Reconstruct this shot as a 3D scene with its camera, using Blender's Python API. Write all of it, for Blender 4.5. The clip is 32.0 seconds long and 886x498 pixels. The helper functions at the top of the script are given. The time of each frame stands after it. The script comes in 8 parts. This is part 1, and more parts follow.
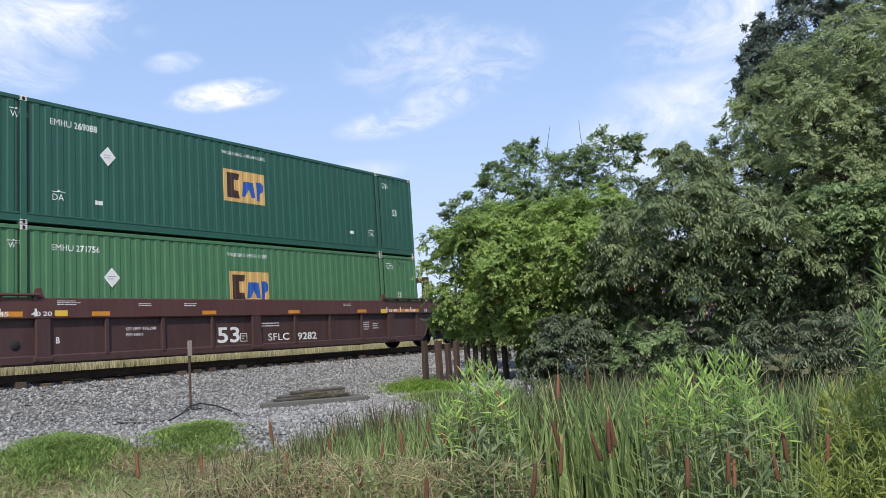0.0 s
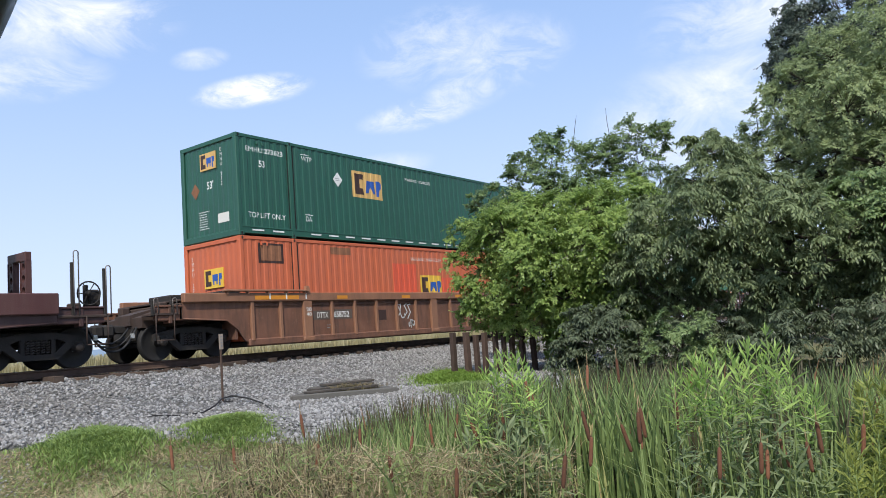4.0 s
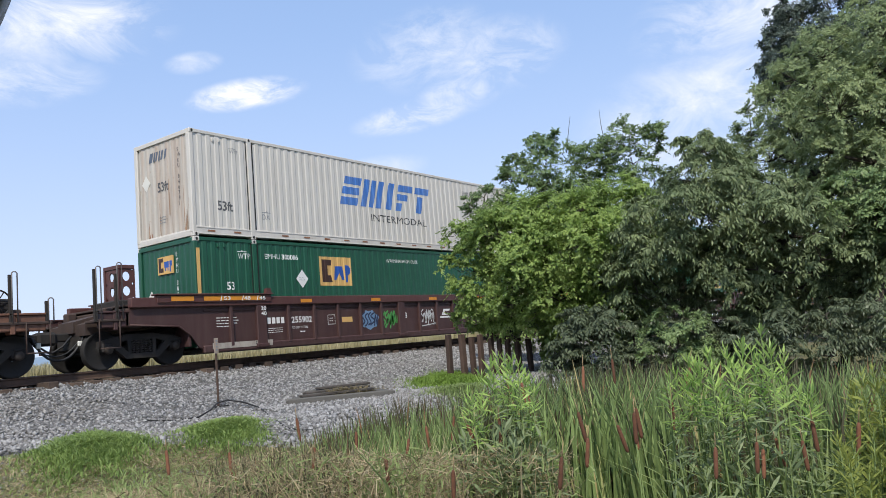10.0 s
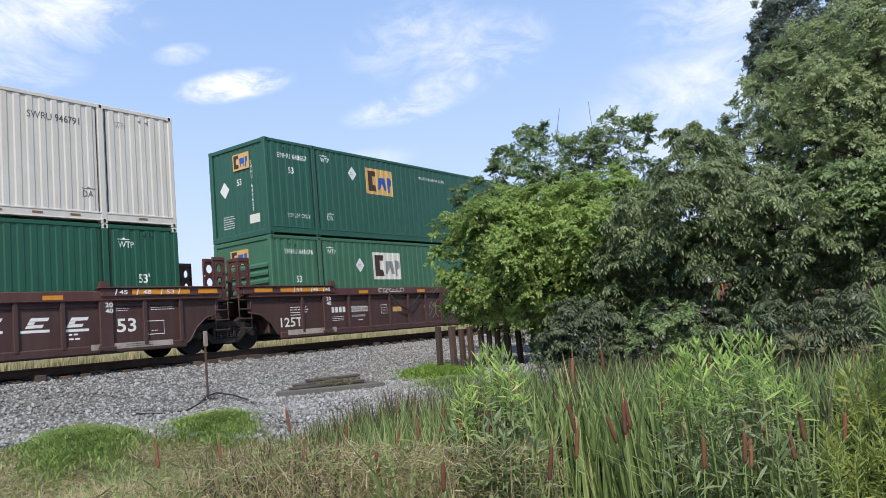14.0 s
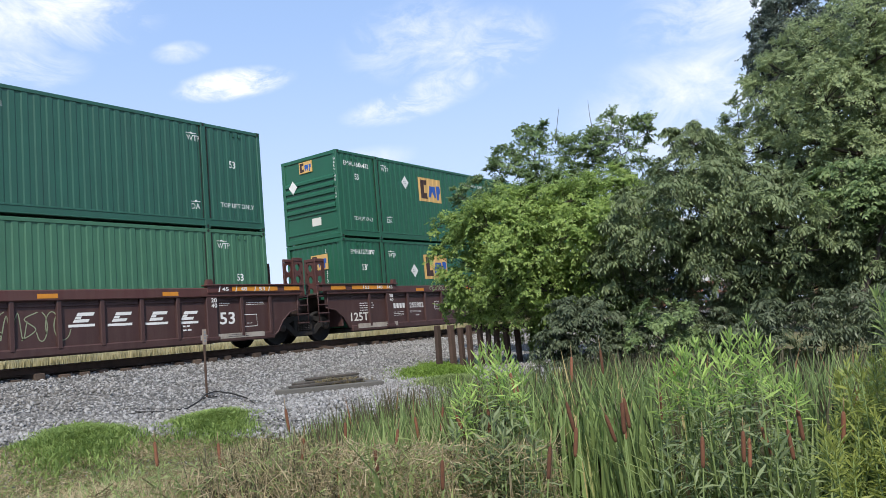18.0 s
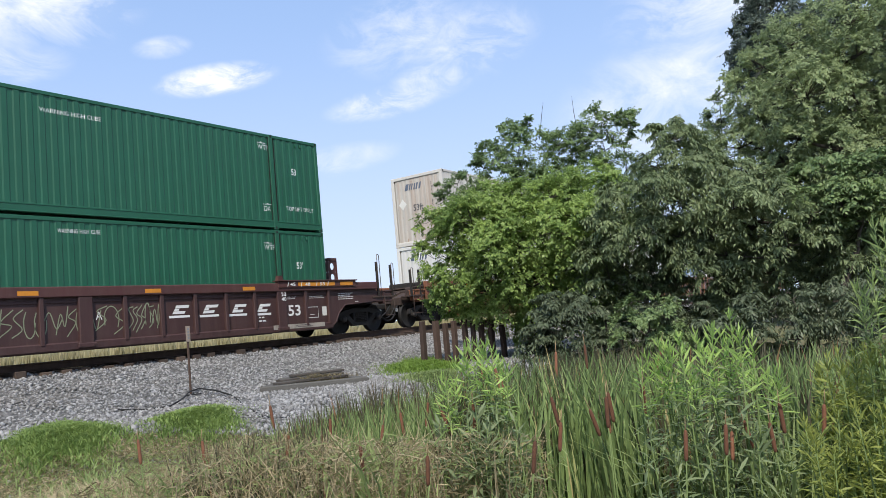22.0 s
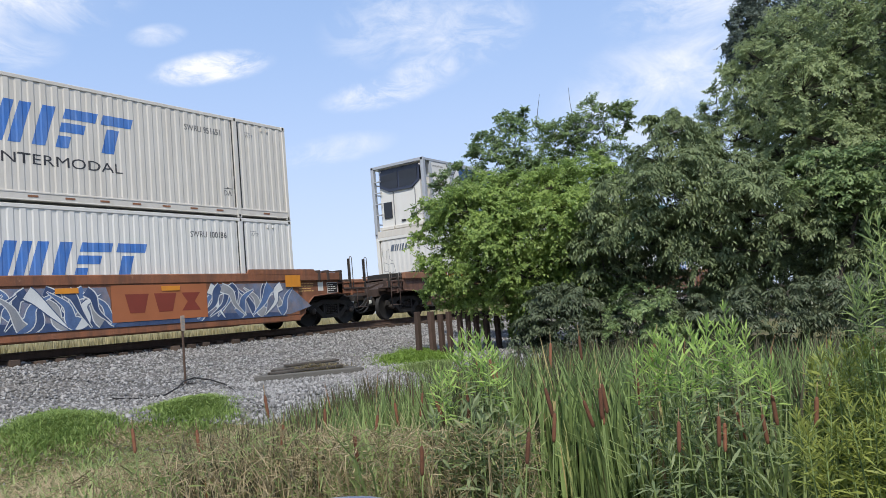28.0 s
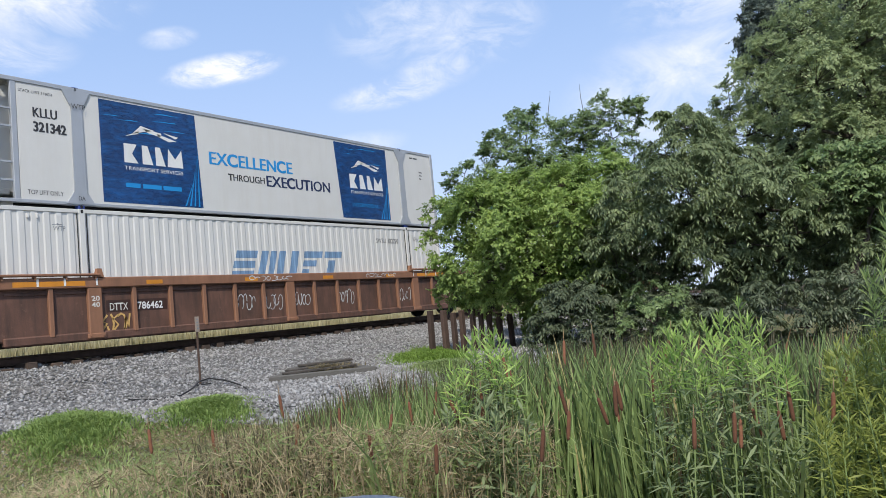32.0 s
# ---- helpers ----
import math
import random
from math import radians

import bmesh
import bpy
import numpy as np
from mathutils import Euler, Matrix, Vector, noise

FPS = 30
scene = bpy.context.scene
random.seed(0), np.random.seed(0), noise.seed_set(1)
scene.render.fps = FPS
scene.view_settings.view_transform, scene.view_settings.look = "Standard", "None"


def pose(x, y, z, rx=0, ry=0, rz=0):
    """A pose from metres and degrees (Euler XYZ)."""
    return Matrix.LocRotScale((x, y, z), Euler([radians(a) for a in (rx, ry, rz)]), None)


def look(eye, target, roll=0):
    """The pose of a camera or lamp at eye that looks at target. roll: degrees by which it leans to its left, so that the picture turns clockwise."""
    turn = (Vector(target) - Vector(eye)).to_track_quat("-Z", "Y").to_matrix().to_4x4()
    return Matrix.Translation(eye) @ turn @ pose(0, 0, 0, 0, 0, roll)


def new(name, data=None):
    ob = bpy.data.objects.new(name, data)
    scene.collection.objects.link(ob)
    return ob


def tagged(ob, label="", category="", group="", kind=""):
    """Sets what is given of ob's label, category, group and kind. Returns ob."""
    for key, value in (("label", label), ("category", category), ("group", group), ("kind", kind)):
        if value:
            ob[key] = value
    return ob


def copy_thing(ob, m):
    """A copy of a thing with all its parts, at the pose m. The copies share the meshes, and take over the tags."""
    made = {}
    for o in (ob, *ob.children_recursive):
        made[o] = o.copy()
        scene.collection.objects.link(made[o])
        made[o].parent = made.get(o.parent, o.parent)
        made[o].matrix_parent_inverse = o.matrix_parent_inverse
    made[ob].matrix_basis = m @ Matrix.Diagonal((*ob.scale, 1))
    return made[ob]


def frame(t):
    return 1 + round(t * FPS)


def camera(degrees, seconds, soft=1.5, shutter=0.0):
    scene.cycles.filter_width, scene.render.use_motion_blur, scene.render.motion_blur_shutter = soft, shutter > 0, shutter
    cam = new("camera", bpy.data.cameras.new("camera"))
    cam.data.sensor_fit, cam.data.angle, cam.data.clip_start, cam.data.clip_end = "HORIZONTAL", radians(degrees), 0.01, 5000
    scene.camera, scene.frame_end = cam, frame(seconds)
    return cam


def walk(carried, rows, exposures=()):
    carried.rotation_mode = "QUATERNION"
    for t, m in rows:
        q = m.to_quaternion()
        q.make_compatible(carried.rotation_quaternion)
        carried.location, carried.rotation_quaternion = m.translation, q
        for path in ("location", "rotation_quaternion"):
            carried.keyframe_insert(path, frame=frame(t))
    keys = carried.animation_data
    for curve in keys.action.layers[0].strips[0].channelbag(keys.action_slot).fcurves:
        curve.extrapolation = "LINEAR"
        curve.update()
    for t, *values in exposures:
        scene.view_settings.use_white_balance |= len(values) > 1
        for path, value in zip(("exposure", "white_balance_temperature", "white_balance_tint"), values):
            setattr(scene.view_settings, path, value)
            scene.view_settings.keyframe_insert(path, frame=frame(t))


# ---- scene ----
EYE = Vector((0.0, 0.0, 0.10))      # 10 cm above the rail tops, which are at z = 0


def aim(yaw, pitch, roll):
    """Camera pose at EYE; yaw is measured from +y towards +x."""
    a, b = radians(yaw), radians(pitch)
    way = Vector((math.sin(a) * math.cos(b), math.cos(a) * math.cos(b), math.sin(b)))
    return look(EYE, EYE + way * 10, roll)


cam = camera(60.06, 32.0, soft=0.5)
walk(cam, [
    (0.0, aim(55.41, 6.88, -3.91)),
    (0.5, aim(55.51, 6.87, -4.08)),
    (1.0, aim(55.28, 6.86, -4.33)),
    (1.5, aim(54.94, 6.77, -4.45)),
    (2.0, aim(54.55, 6.65, -4.48)),
    (2.5, aim(54.15, 6.57, -4.42)),
    (3.0, aim(53.82, 6.47, -4.40)),
    (3.5, aim(53.53, 6.41, -4.37)),
    (5.5, aim(52.99, 6.48, -4.41)),
    (6.0, aim(52.87, 6.49, -4.42)),
    (6.5, aim(52.78, 6.45, -4.46)),
    (7.0, aim(52.68, 6.47, -4.52)),
    (7.5, aim(52.54, 6.49, -4.54)),
    (8.0, aim(52.58, 6.53, -4.66)),
    (8.5, aim(52.81, 6.58, -4.77)),
    (9.0, aim(53.11, 6.60, -4.83)),
    (9.5, aim(53.42, 6.60, -4.90)),
    (10.0, aim(53.72, 6.54, -4.85)),
    (10.5, aim(53.98, 6.43, -4.81)),
    (11.0, aim(54.14, 6.35, -4.75)),
    (11.5, aim(54.19, 6.30, -4.82)),
    (12.0, aim(54.22, 6.21, -4.80)),
    (12.5, aim(54.25, 6.20, -4.89)),
    (13.0, aim(54.30, 6.11, -4.93)),
    (13.5, aim(54.38, 5.99, -4.96)),
    (14.0, aim(54.44, 5.89, -5.03)),
    (14.5, aim(54.48, 5.84, -4.98)),
    (16.5, aim(54.51, 5.66, -4.70)),
    (17.0, aim(54.50, 5.65, -4.77)),
    (17.5, aim(54.46, 5.67, -4.85)),
    (18.0, aim(54.49, 5.79, -4.95)),
    (18.5, aim(54.88, 5.85, -5.00)),
    (19.0, aim(55.36, 5.83, -5.06)),
    (19.5, aim(55.78, 5.77, -5.08)),
    (20.0, aim(55.97, 5.71, -5.21)),
    (20.5, aim(56.02, 5.63, -5.17)),
    (21.0, aim(55.95, 5.53, -5.27)),
    (21.5, aim(55.77, 5.45, -5.20)),
    (22.0, aim(55.61, 5.37, -5.23)),
    (22.5, aim(55.50, 5.34, -5.16)),
    (23.0, aim(55.44, 5.27, -5.06)),
    (23.5, aim(55.57, 5.22, -4.98)),
    (24.0, aim(55.62, 5.16, -4.89)),
    (24.5, aim(55.66, 5.12, -4.88)),
    (25.0, aim(55.72, 5.05, -4.88)),
    (25.5, aim(55.69, 5.01, -4.91)),
    (27.5, aim(55.81, 4.74, -4.93)),
    (28.0, aim(55.89, 4.66, -4.90)),
    (28.5, aim(55.90, 4.59, -4.92)),
    (29.0, aim(55.88, 4.54, -4.86)),
    (29.5, aim(55.86, 4.51, -4.80)),
    (30.0, aim(55.62, 4.60, -4.72)),
    (30.5, aim(55.27, 4.63, -4.92)),
    (31.0, aim(54.95, 4.67, -5.09)),
    (31.5, aim(54.81, 4.66, -5.29)),
    (32.0, aim(54.97, 4.64, -5.45)),
], [(0.0, 0.26), (2.0, 0.33), (8.0, 0.32), (9.5, 0.25), (12.0, 0.25), (14.0, 0.31), (17.0, 0.37), (21.0, 0.34), (25.0, 0.24), (29.0, 0.22), (32.0, 0.25)])

# ---- world, sun, exposure ----
SUN_AZ, SUN_EL = radians(235), radians(50)       # azimuth from +y towards +x
TO_SUN = Vector((math.sin(SUN_AZ) * math.cos(SUN_EL), math.cos(SUN_AZ) * math.cos(SUN_EL), math.sin(SUN_EL)))
SKY_STRENGTH, SUN_STRENGTH = 0.112, 3.7

lamp = bpy.data.lights.new("sun", "SUN")
lamp.energy, lamp.angle, lamp.color = SUN_STRENGTH, radians(2.5), (1.0, 0.94, 0.84)
sun = new("sun", lamp)
sun.matrix_basis = look(TO_SUN * 60, (0, 0, 0))


class Nodes:
    """Small helper to write node trees in few lines."""

    def __init__(self, tree):
        self.t = tree

    def add(self, kind):
        return self.t.nodes.new(kind)

    def put(self, socket, value):
        if isinstance(value, bpy.types.NodeSocket):
            self.t.links.new(value, socket)
        else:
            socket.default_value = value

    def math(self, op, a, b=0.0, c=0.0, clamp=False):
        n = self.add("ShaderNodeMath")
        n.operation, n.use_clamp = op, clamp
        for s, v in zip(n.inputs, (a, b, c)):
            self.put(s, v)
        return n.outputs[0]

    def vec(self, op, a, b=(0, 0, 0)):
        n = self.add("ShaderNodeVectorMath")
        n.operation = op
        self.put(n.inputs[0], a)
        self.put(n.inputs[1], b)
        return n.outputs["Value"] if op in ("DOT_PRODUCT", "LENGTH") else n.outputs[0]

    def span(self, v, a, b, c, d, smooth=False):
        n = self.add("ShaderNodeMapRange")
        n.interpolation_type = "SMOOTHSTEP" if smooth else "LINEAR"
        for s, x in zip(n.inputs, (v, a, b, c, d)):
            self.put(s, x)
        return n.outputs[0]

    def noise(self, vec, scale, detail=4.0, rough=0.55, warp=0.0):
        n = self.add("ShaderNodeTexNoise")
        self.put(n.inputs["Vector"], vec)
        n.inputs["Scale"].default_value, n.inputs["Detail"].default_value = scale, detail
        n.inputs["Roughness"].default_value, n.inputs["Distortion"].default_value = rough, warp
        return n.outputs["Fac"]

    def mix(self, fac, a, b, how="MIX"):
        n = self.add("ShaderNodeMix")
        n.data_type, n.blend_type = "RGBA", how
        self.put(n.inputs[0], fac)
        self.put(n.inputs[6], a if isinstance(a, bpy.types.NodeSocket) else (*a, 1))
        self.put(n.inputs[7], b if isinstance(b, bpy.types.NodeSocket) else (*b, 1))
        return n.outputs[2]


def make_world():
    w = bpy.data.worlds.new("sky")
    scene.world = w
    w.use_nodes = True
    n = Nodes(w.node_tree)
    w.node_tree.nodes.clear()
    sky = n.add("ShaderNodeTexSky")
    sky.sky_type, sky.sun_disc, sky.sun_elevation, sky.sun_rotation = "NISHITA", False, SUN_EL, SUN_AZ
    sky.air_density, sky.dust_density, sky.ozone_density, sky.altitude = 1.0, 0.6, 1.5, 100
    way = n.add("ShaderNodeTexCoord").outputs["Generated"]
    # clouds: azimuth, elevation, half width, half height, density, noise scale
    clouds = ((39.9, 18.6, 4.2, 1.15, 1.1, 16), (52.3, 16.5, 4.6, 1.2, 0.80, 12), (53.8, 21.2, 5.6, 3.0, 0.42, 13),
              (59.3, 20.3, 5.0, 2.8, 0.45, 14), (27.0, 22.6, 7.5, 3.0, 0.75, 9), (75.5, 14.2, 10.5, 5.2, 0.62, 8),
              (77.5, 21.0, 8.0, 3.2, 0.65, 9), (36.2, 20.7, 2.0, 0.8, 0.4, 12), (56.0, 17.8, 3.4, 1.5, 0.55, 14),
              (25.0, 19.0, 5.0, 1.8, 0.55, 10), (48.0, 12.5, 5.0, 1.2, 0.35, 12), (95.0, 24.0, 16.0, 9.0, 0.8, 6),
              (10.0, 30.0, 14.0, 7.0, 0.8, 6), (130.0, 35.0, 20.0, 9.0, 0.8, 6), (215.0, 25.0, 25.0, 8.0, 0.8, 6), (300.0, 30.0, 22.0, 9.0, 0.8, 6))
    wisp = {}
    total = None
    for az, el, a, b, dens, ns in clouds:
        az, el = radians(az), radians(el)
        c = Vector((math.sin(az) * math.cos(el), math.cos(az) * math.cos(el), math.sin(el)))
        r = Vector((math.cos(az), -math.sin(az), 0))
        r = (r * math.cos(0.14) - c.cross(r) * math.sin(0.14)) if el > 0.2 else r
        u = r.cross(c)
        x = n.vec("DOT_PRODUCT", way, tuple(r / radians(a)))
        y = n.vec("DOT_PRODUCT", way, tuple(u / radians(b)))
        d2 = n.math("ADD", n.math("MULTIPLY", x, x), n.math("MULTIPLY", y, y))
        ahead = n.span(n.vec("DOT_PRODUCT", way, tuple(c)), 0.0, 0.3, 0.0, 1.0)
        body = n.math("MULTIPLY", n.span(d2, 0.0, 1.25, 1.0, 0.0, True), ahead)
        if ns not in wisp:
            m = n.add("ShaderNodeMapping")
            m.inputs["Scale"].default_value = (1.0, 1.0, 2.0)
            m.inputs["Location"].default_value = (ns * 0.7, 0.3, 0.1)
            n.put(m.inputs["Vector"], way)
            wisp[ns] = n.noise(m.outputs[0], ns, 8.0, 0.66, 0.6)
        puff = n.span(wisp[ns], 0.40, 0.68, 0.0, 1.35)
        one = n.math("MULTIPLY", n.math("MULTIPLY", body, n.math("ADD", n.math("MULTIPLY", body, 0.12 if dens < 1.2 else 0.2), puff)), dens)
        total = one if total is None else n.math("MAXIMUM", total, one)
    sep = n.add("ShaderNodeSeparateXYZ")
    n.put(sep.inputs[0], way)
    rise = n.span(sep.outputs[2], 0.0, 0.45, 0.0, 1.0, True)
    air = n.mix(rise, HAZE_LOW, HAZE_HIGH)
    col = n.mix(n.span(sep.outputs[2], 0.0, 0.9, 0.9, 0.35), sky.outputs[0], air)
    col = n.mix(n.math("MULTIPLY", total, 0.95, clamp=True), col, CLOUD)
    bg = n.add("ShaderNodeBackground")
    n.put(bg.inputs[0], col)
    bg.inputs[1].default_value = SKY_STRENGTH
    out = n.add("ShaderNodeOutputWorld")
    w.node_tree.links.new(bg.outputs[0], out.inputs[0])


HAZE_LOW, HAZE_HIGH, CLOUD = (5.3, 6.2, 8.3), (3.4, 5.05, 8.4), (7.6, 7.8, 8.4)
make_world()

# ---- materials ----
MATS = {}


def mat(name, col, rough=0.6, metal=0.0, var=0.12, scale=1.6, grain=45.0, bump=0.15, dirt=None, amount=0.0, streak=0.12, spots=None, spot_amount=0.0, each=0.0, gloss=0.5):
    """Paint, wood, steel, stone: colour that varies at two scales, streaks of dirt, spots of rust and fine relief."""
    if name in MATS:
        return MATS[name]
    m = bpy.data.materials.new(name)
    m.use_nodes = True
    n = Nodes(m.node_tree)
    b = m.node_tree.nodes["Principled BSDF"]
    at = n.add("ShaderNodeTexCoord").outputs["Object"]
    info = n.add("ShaderNodeObjectInfo")
    big, fine = n.noise(at, scale, 4), n.noise(at, grain, 3)
    value = n.math("ADD", n.math("MULTIPLY", big, 0.62), n.math("MULTIPLY", fine, 0.38))
    value = n.span(value, 0.3, 0.7, 1 - var, 1 + var)
    if each:
        value = n.math("MULTIPLY", value, n.span(info.outputs["Random"], 0, 1, 1 - each, 1 + each))
    hsv = n.add("ShaderNodeHueSaturation")
    hsv.inputs["Color"].default_value = (*col, 1)
    n.put(hsv.inputs["Value"], value)
    out = hsv.outputs[0]
    if dirt:
        mp = n.add("ShaderNodeMapping")
        mp.inputs["Scale"].default_value = (1, 1, streak)
        n.put(mp.inputs["Vector"], at)
        f = n.span(n.noise(mp.outputs[0], 5.0, 6, 0.65), 0.42, 0.75, 0, amount)
        out = n.mix(f, out, dirt)
    if spots:
        f = n.span(n.noise(at, 7.0, 8, 0.7), 0.60, 0.70, 0, spot_amount)
        out = n.mix(f, out, spots)
    n.put(b.inputs["Base Color"], out)
    n.put(b.inputs["Roughness"], n.span(fine, 0.3, 0.7, max(0.02, rough - 0.08), min(1, rough + 0.1)))
    b.inputs["Metallic"].default_value = metal
    b.inputs["Specular IOR Level"].default_value = gloss
    if bump:
        bp = n.add("ShaderNodeBump")
        bp.inputs["Strength"].default_value, bp.inputs["Distance"].default_value = bump, 0.02
        n.put(bp.inputs["Height"], fine)
        n.put(b.inputs["Normal"], bp.outputs[0])
    MATS[name] = m
    return m


def leaf_mat(name, dark, light, rough=0.5, trans=0.3, tip=None):
    """Leaves and blades: colour differs from leaf to leaf, and light shines through."""
    m = bpy.data.materials.new(name)
    m.use_nodes = True
    n = Nodes(m.node_tree)
    b = m.node_tree.nodes["Principled BSDF"]
    rnd = n.add("ShaderNodeNewGeometry").outputs["Random Per Island"]
    at = n.add("ShaderNodeTexCoord").outputs["Object"]
    dark, light = ((1.06 * r, g, 1.22 * bl) for r, g, bl in (dark, light))
    f = n.math("ADD", n.math("MULTIPLY", rnd, 0.6), n.span(n.noise(at, 0.9, 3), 0.3, 0.7, 0.0, 0.4))
    col = n.mix(f, dark, light)
    if tip:
        col = n.mix(n.span(rnd, 0.93, 0.97, 0.0, 0.85), col, tip)
    n.put(b.inputs["Base Color"], col)
    b.inputs["Roughness"].default_value = rough
    b.inputs["Specular IOR Level"].default_value = 0.25
    tr = n.add("ShaderNodeBsdfTranslucent")
    n.put(tr.inputs[0], col)
    ms = n.add("ShaderNodeMixShader")
    ms.inputs[0].default_value = trans
    m.node_tree.links.new(b.outputs[0], ms.inputs[1])
    m.node_tree.links.new(tr.outputs[0], ms.inputs[2])
    m.node_tree.links.new(ms.outputs[0], m.node_tree.nodes["Material Output"].inputs[0])
    return m


RUST = (0.16, 0.06, 0.03)
M_GREEN = mat("green_paint", (0.019, 0.094, 0.064), 0.45, var=0.10, dirt=(0.022, 0.070, 0.052), amount=0.5, spots=(0.05, 0.16, 0.12), spot_amount=0.3)
M_GREEN_B = mat("bright_green_paint", (0.013, 0.100, 0.054), 0.45, var=0.10, dirt=(0.02, 0.09, 0.05), amount=0.4)
M_GREEN_C = mat("deep_green_paint", (0.010, 0.080, 0.045), 0.45, var=0.10, dirt=(0.015, 0.065, 0.04), amount=0.4)
M_GREEN_L = mat("faded_green_paint", (0.066, 0.175, 0.078), 0.55, var=0.12, dirt=(0.04, 0.14, 0.07), amount=0.5, spots=(0.12, 0.30, 0.14), spot_amount=0.35)
M_GREEN_F = mat("greyish_green_paint", (0.046, 0.142, 0.082), 0.55, var=0.12, dirt=(0.03, 0.11, 0.07), amount=0.4)
M_ORANGE = mat("faded_orange_paint", (0.52, 0.125, 0.052), 0.6, var=0.10, dirt=(0.42, 0.13, 0.08), amount=0.45, spots=(0.66, 0.24, 0.13), spot_amount=0.4)
M_RED = mat("fresh_red_orange_paint", (0.64, 0.098, 0.045), 0.5, var=0.06)
M_WHITE = mat("weathered_white_paint", (0.58, 0.555, 0.51), 0.5, var=0.05, dirt=(0.42, 0.37, 0.30), amount=0.32, spots=(0.36, 0.22, 0.13), spot_amount=0.18)
M_WHITE_C = mat("clean_white_paint", (0.63, 0.625, 0.60), 0.42, var=0.04, dirt=(0.52, 0.48, 0.42), amount=0.22)
M_WHITE_FRONT = mat("rust_streaked_white_paint", (0.50, 0.47, 0.42), 0.6, var=0.08, dirt=(0.37, 0.26, 0.19), amount=0.85, streak=0.06, spots=(0.30, 0.17, 0.10), spot_amount=0.5)
M_RUSTY = mat("rust_stain", (0.23, 0.10, 0.05), 0.8, var=0.3, scale=4)
M_RUSTY_L = mat("pale_rust_stain", (0.33, 0.215, 0.14), 0.8, var=0.3, scale=4)
M_ALU = mat("dull_aluminium", (0.40, 0.42, 0.45), 0.45, 0.3, var=0.08)
M_MAROON = mat("maroon_car_paint", (0.054, 0.0235, 0.022), 0.6, var=0.18, dirt=(0.085, 0.05, 0.042), amount=0.55, spots=(0.10, 0.04, 0.025), spot_amount=0.5)
M_MAROON_T = mat("maroon_chord_paint", (0.080, 0.029, 0.026), 0.55, var=0.15, dirt=(0.12, 0.07, 0.055), amount=0.4)
M_BROWNCAR = mat("dusty_brown_car_paint", (0.168, 0.076, 0.046), 0.7, var=0.38, scale=1.2, dirt=(0.065, 0.038, 0.028), amount=0.85, streak=0.2, spots=(0.24, 0.13, 0.085), spot_amount=0.6)
M_BROWNCAR_D = mat("grimy_brown_car_paint", (0.125, 0.062, 0.042), 0.7, var=0.4, scale=1.2, dirt=(0.045, 0.028, 0.022), amount=0.9, streak=0.2, spots=(0.20, 0.11, 0.075), spot_amount=0.6)
M_BROWNCAR_T = mat("brown_chord_paint", (0.26, 0.125, 0.07), 0.65, var=0.2, dirt=(0.13, 0.07, 0.045), amount=0.5)
M_RUSTCAR = mat("rust_orange_car_paint", (0.235, 0.090, 0.042), 0.7, var=0.38, scale=1.2, dirt=(0.085, 0.047, 0.034), amount=0.85, streak=0.2, spots=(0.34, 0.17, 0.10), spot_amount=0.6)
M_BLACK = mat("sooty_steel", (0.019, 0.017, 0.016), 0.8, 0.1, var=0.35, dirt=(0.05, 0.037, 0.028), amount=0.45)
M_RAIL = mat("rusty_rail_steel", (0.090, 0.055, 0.040), 0.8, 0.2, var=0.25, dirt=(0.03, 0.022, 0.018), amount=0.6)
M_RAILTOP = mat("polished_rail_head", (0.35, 0.34, 0.33), 0.3, 0.9, var=0.1)
M_TIE = mat("creosoted_wood", (0.078, 0.054, 0.040), 0.9, var=0.35, scale=6, grain=90, bump=0.5, each=0.35)
# near-black fill where slots, grooves and gaps would lie in shade
M_HOLE = mat("dark_recess", (0.012, 0.012, 0.012), 0.9, var=0.1, bump=0)
M_INK_W = mat("white_lettering", (0.72, 0.72, 0.70), 0.6, var=0.10, grain=30, bump=0, spots=(0.4, 0.4, 0.38), spot_amount=0.3)
M_INK_K = mat("dark_lettering", (0.035, 0.035, 0.04), 0.6, var=0.15, bump=0)
M_INK_Y = mat("yellow_stripe_paint", (0.62, 0.24, 0.02), 0.6, var=0.12, bump=0, dirt=(0.35, 0.15, 0.04), amount=0.35)
M_TAN = mat("tan_logo_field", (0.62, 0.385, 0.13), 0.6, var=0.08, bump=0, dirt=(0.45, 0.27, 0.12), amount=0.35)
M_YELLOW = mat("yellow_logo_field", (0.72, 0.46, 0.05), 0.5, var=0.06, bump=0)
M_PALE = mat("pale_logo_field", (0.66, 0.65, 0.60), 0.55, var=0.06, bump=0)
M_BROWN_INK = mat("brown_logo_shape", (0.045, 0.020, 0.014), 0.55, var=0.15, bump=0)
M_BLUE = mat("blue_logo_shape", (0.018, 0.085, 0.36), 0.5, var=0.12, bump=0)
M_SLATE = mat("slate_blue_lettering", (0.10, 0.125, 0.17), 0.6, var=0.25, bump=0)
M_ROYAL = mat("royal_blue_shape", (0.045, 0.155, 0.46), 0.5, var=0.15, bump=0, dirt=(0.30, 0.38, 0.5), amount=0.30, streak=0.3)
M_NAVY = mat("navy_vinyl", (0.006, 0.034, 0.125), 0.3, var=0.55, scale=0.8, bump=0, dirt=(0.012, 0.12, 0.36), amount=0.75, streak=3.0)
M_CYAN = mat("bright_blue_lettering", (0.01, 0.25, 0.60), 0.45, var=0.05, bump=0)
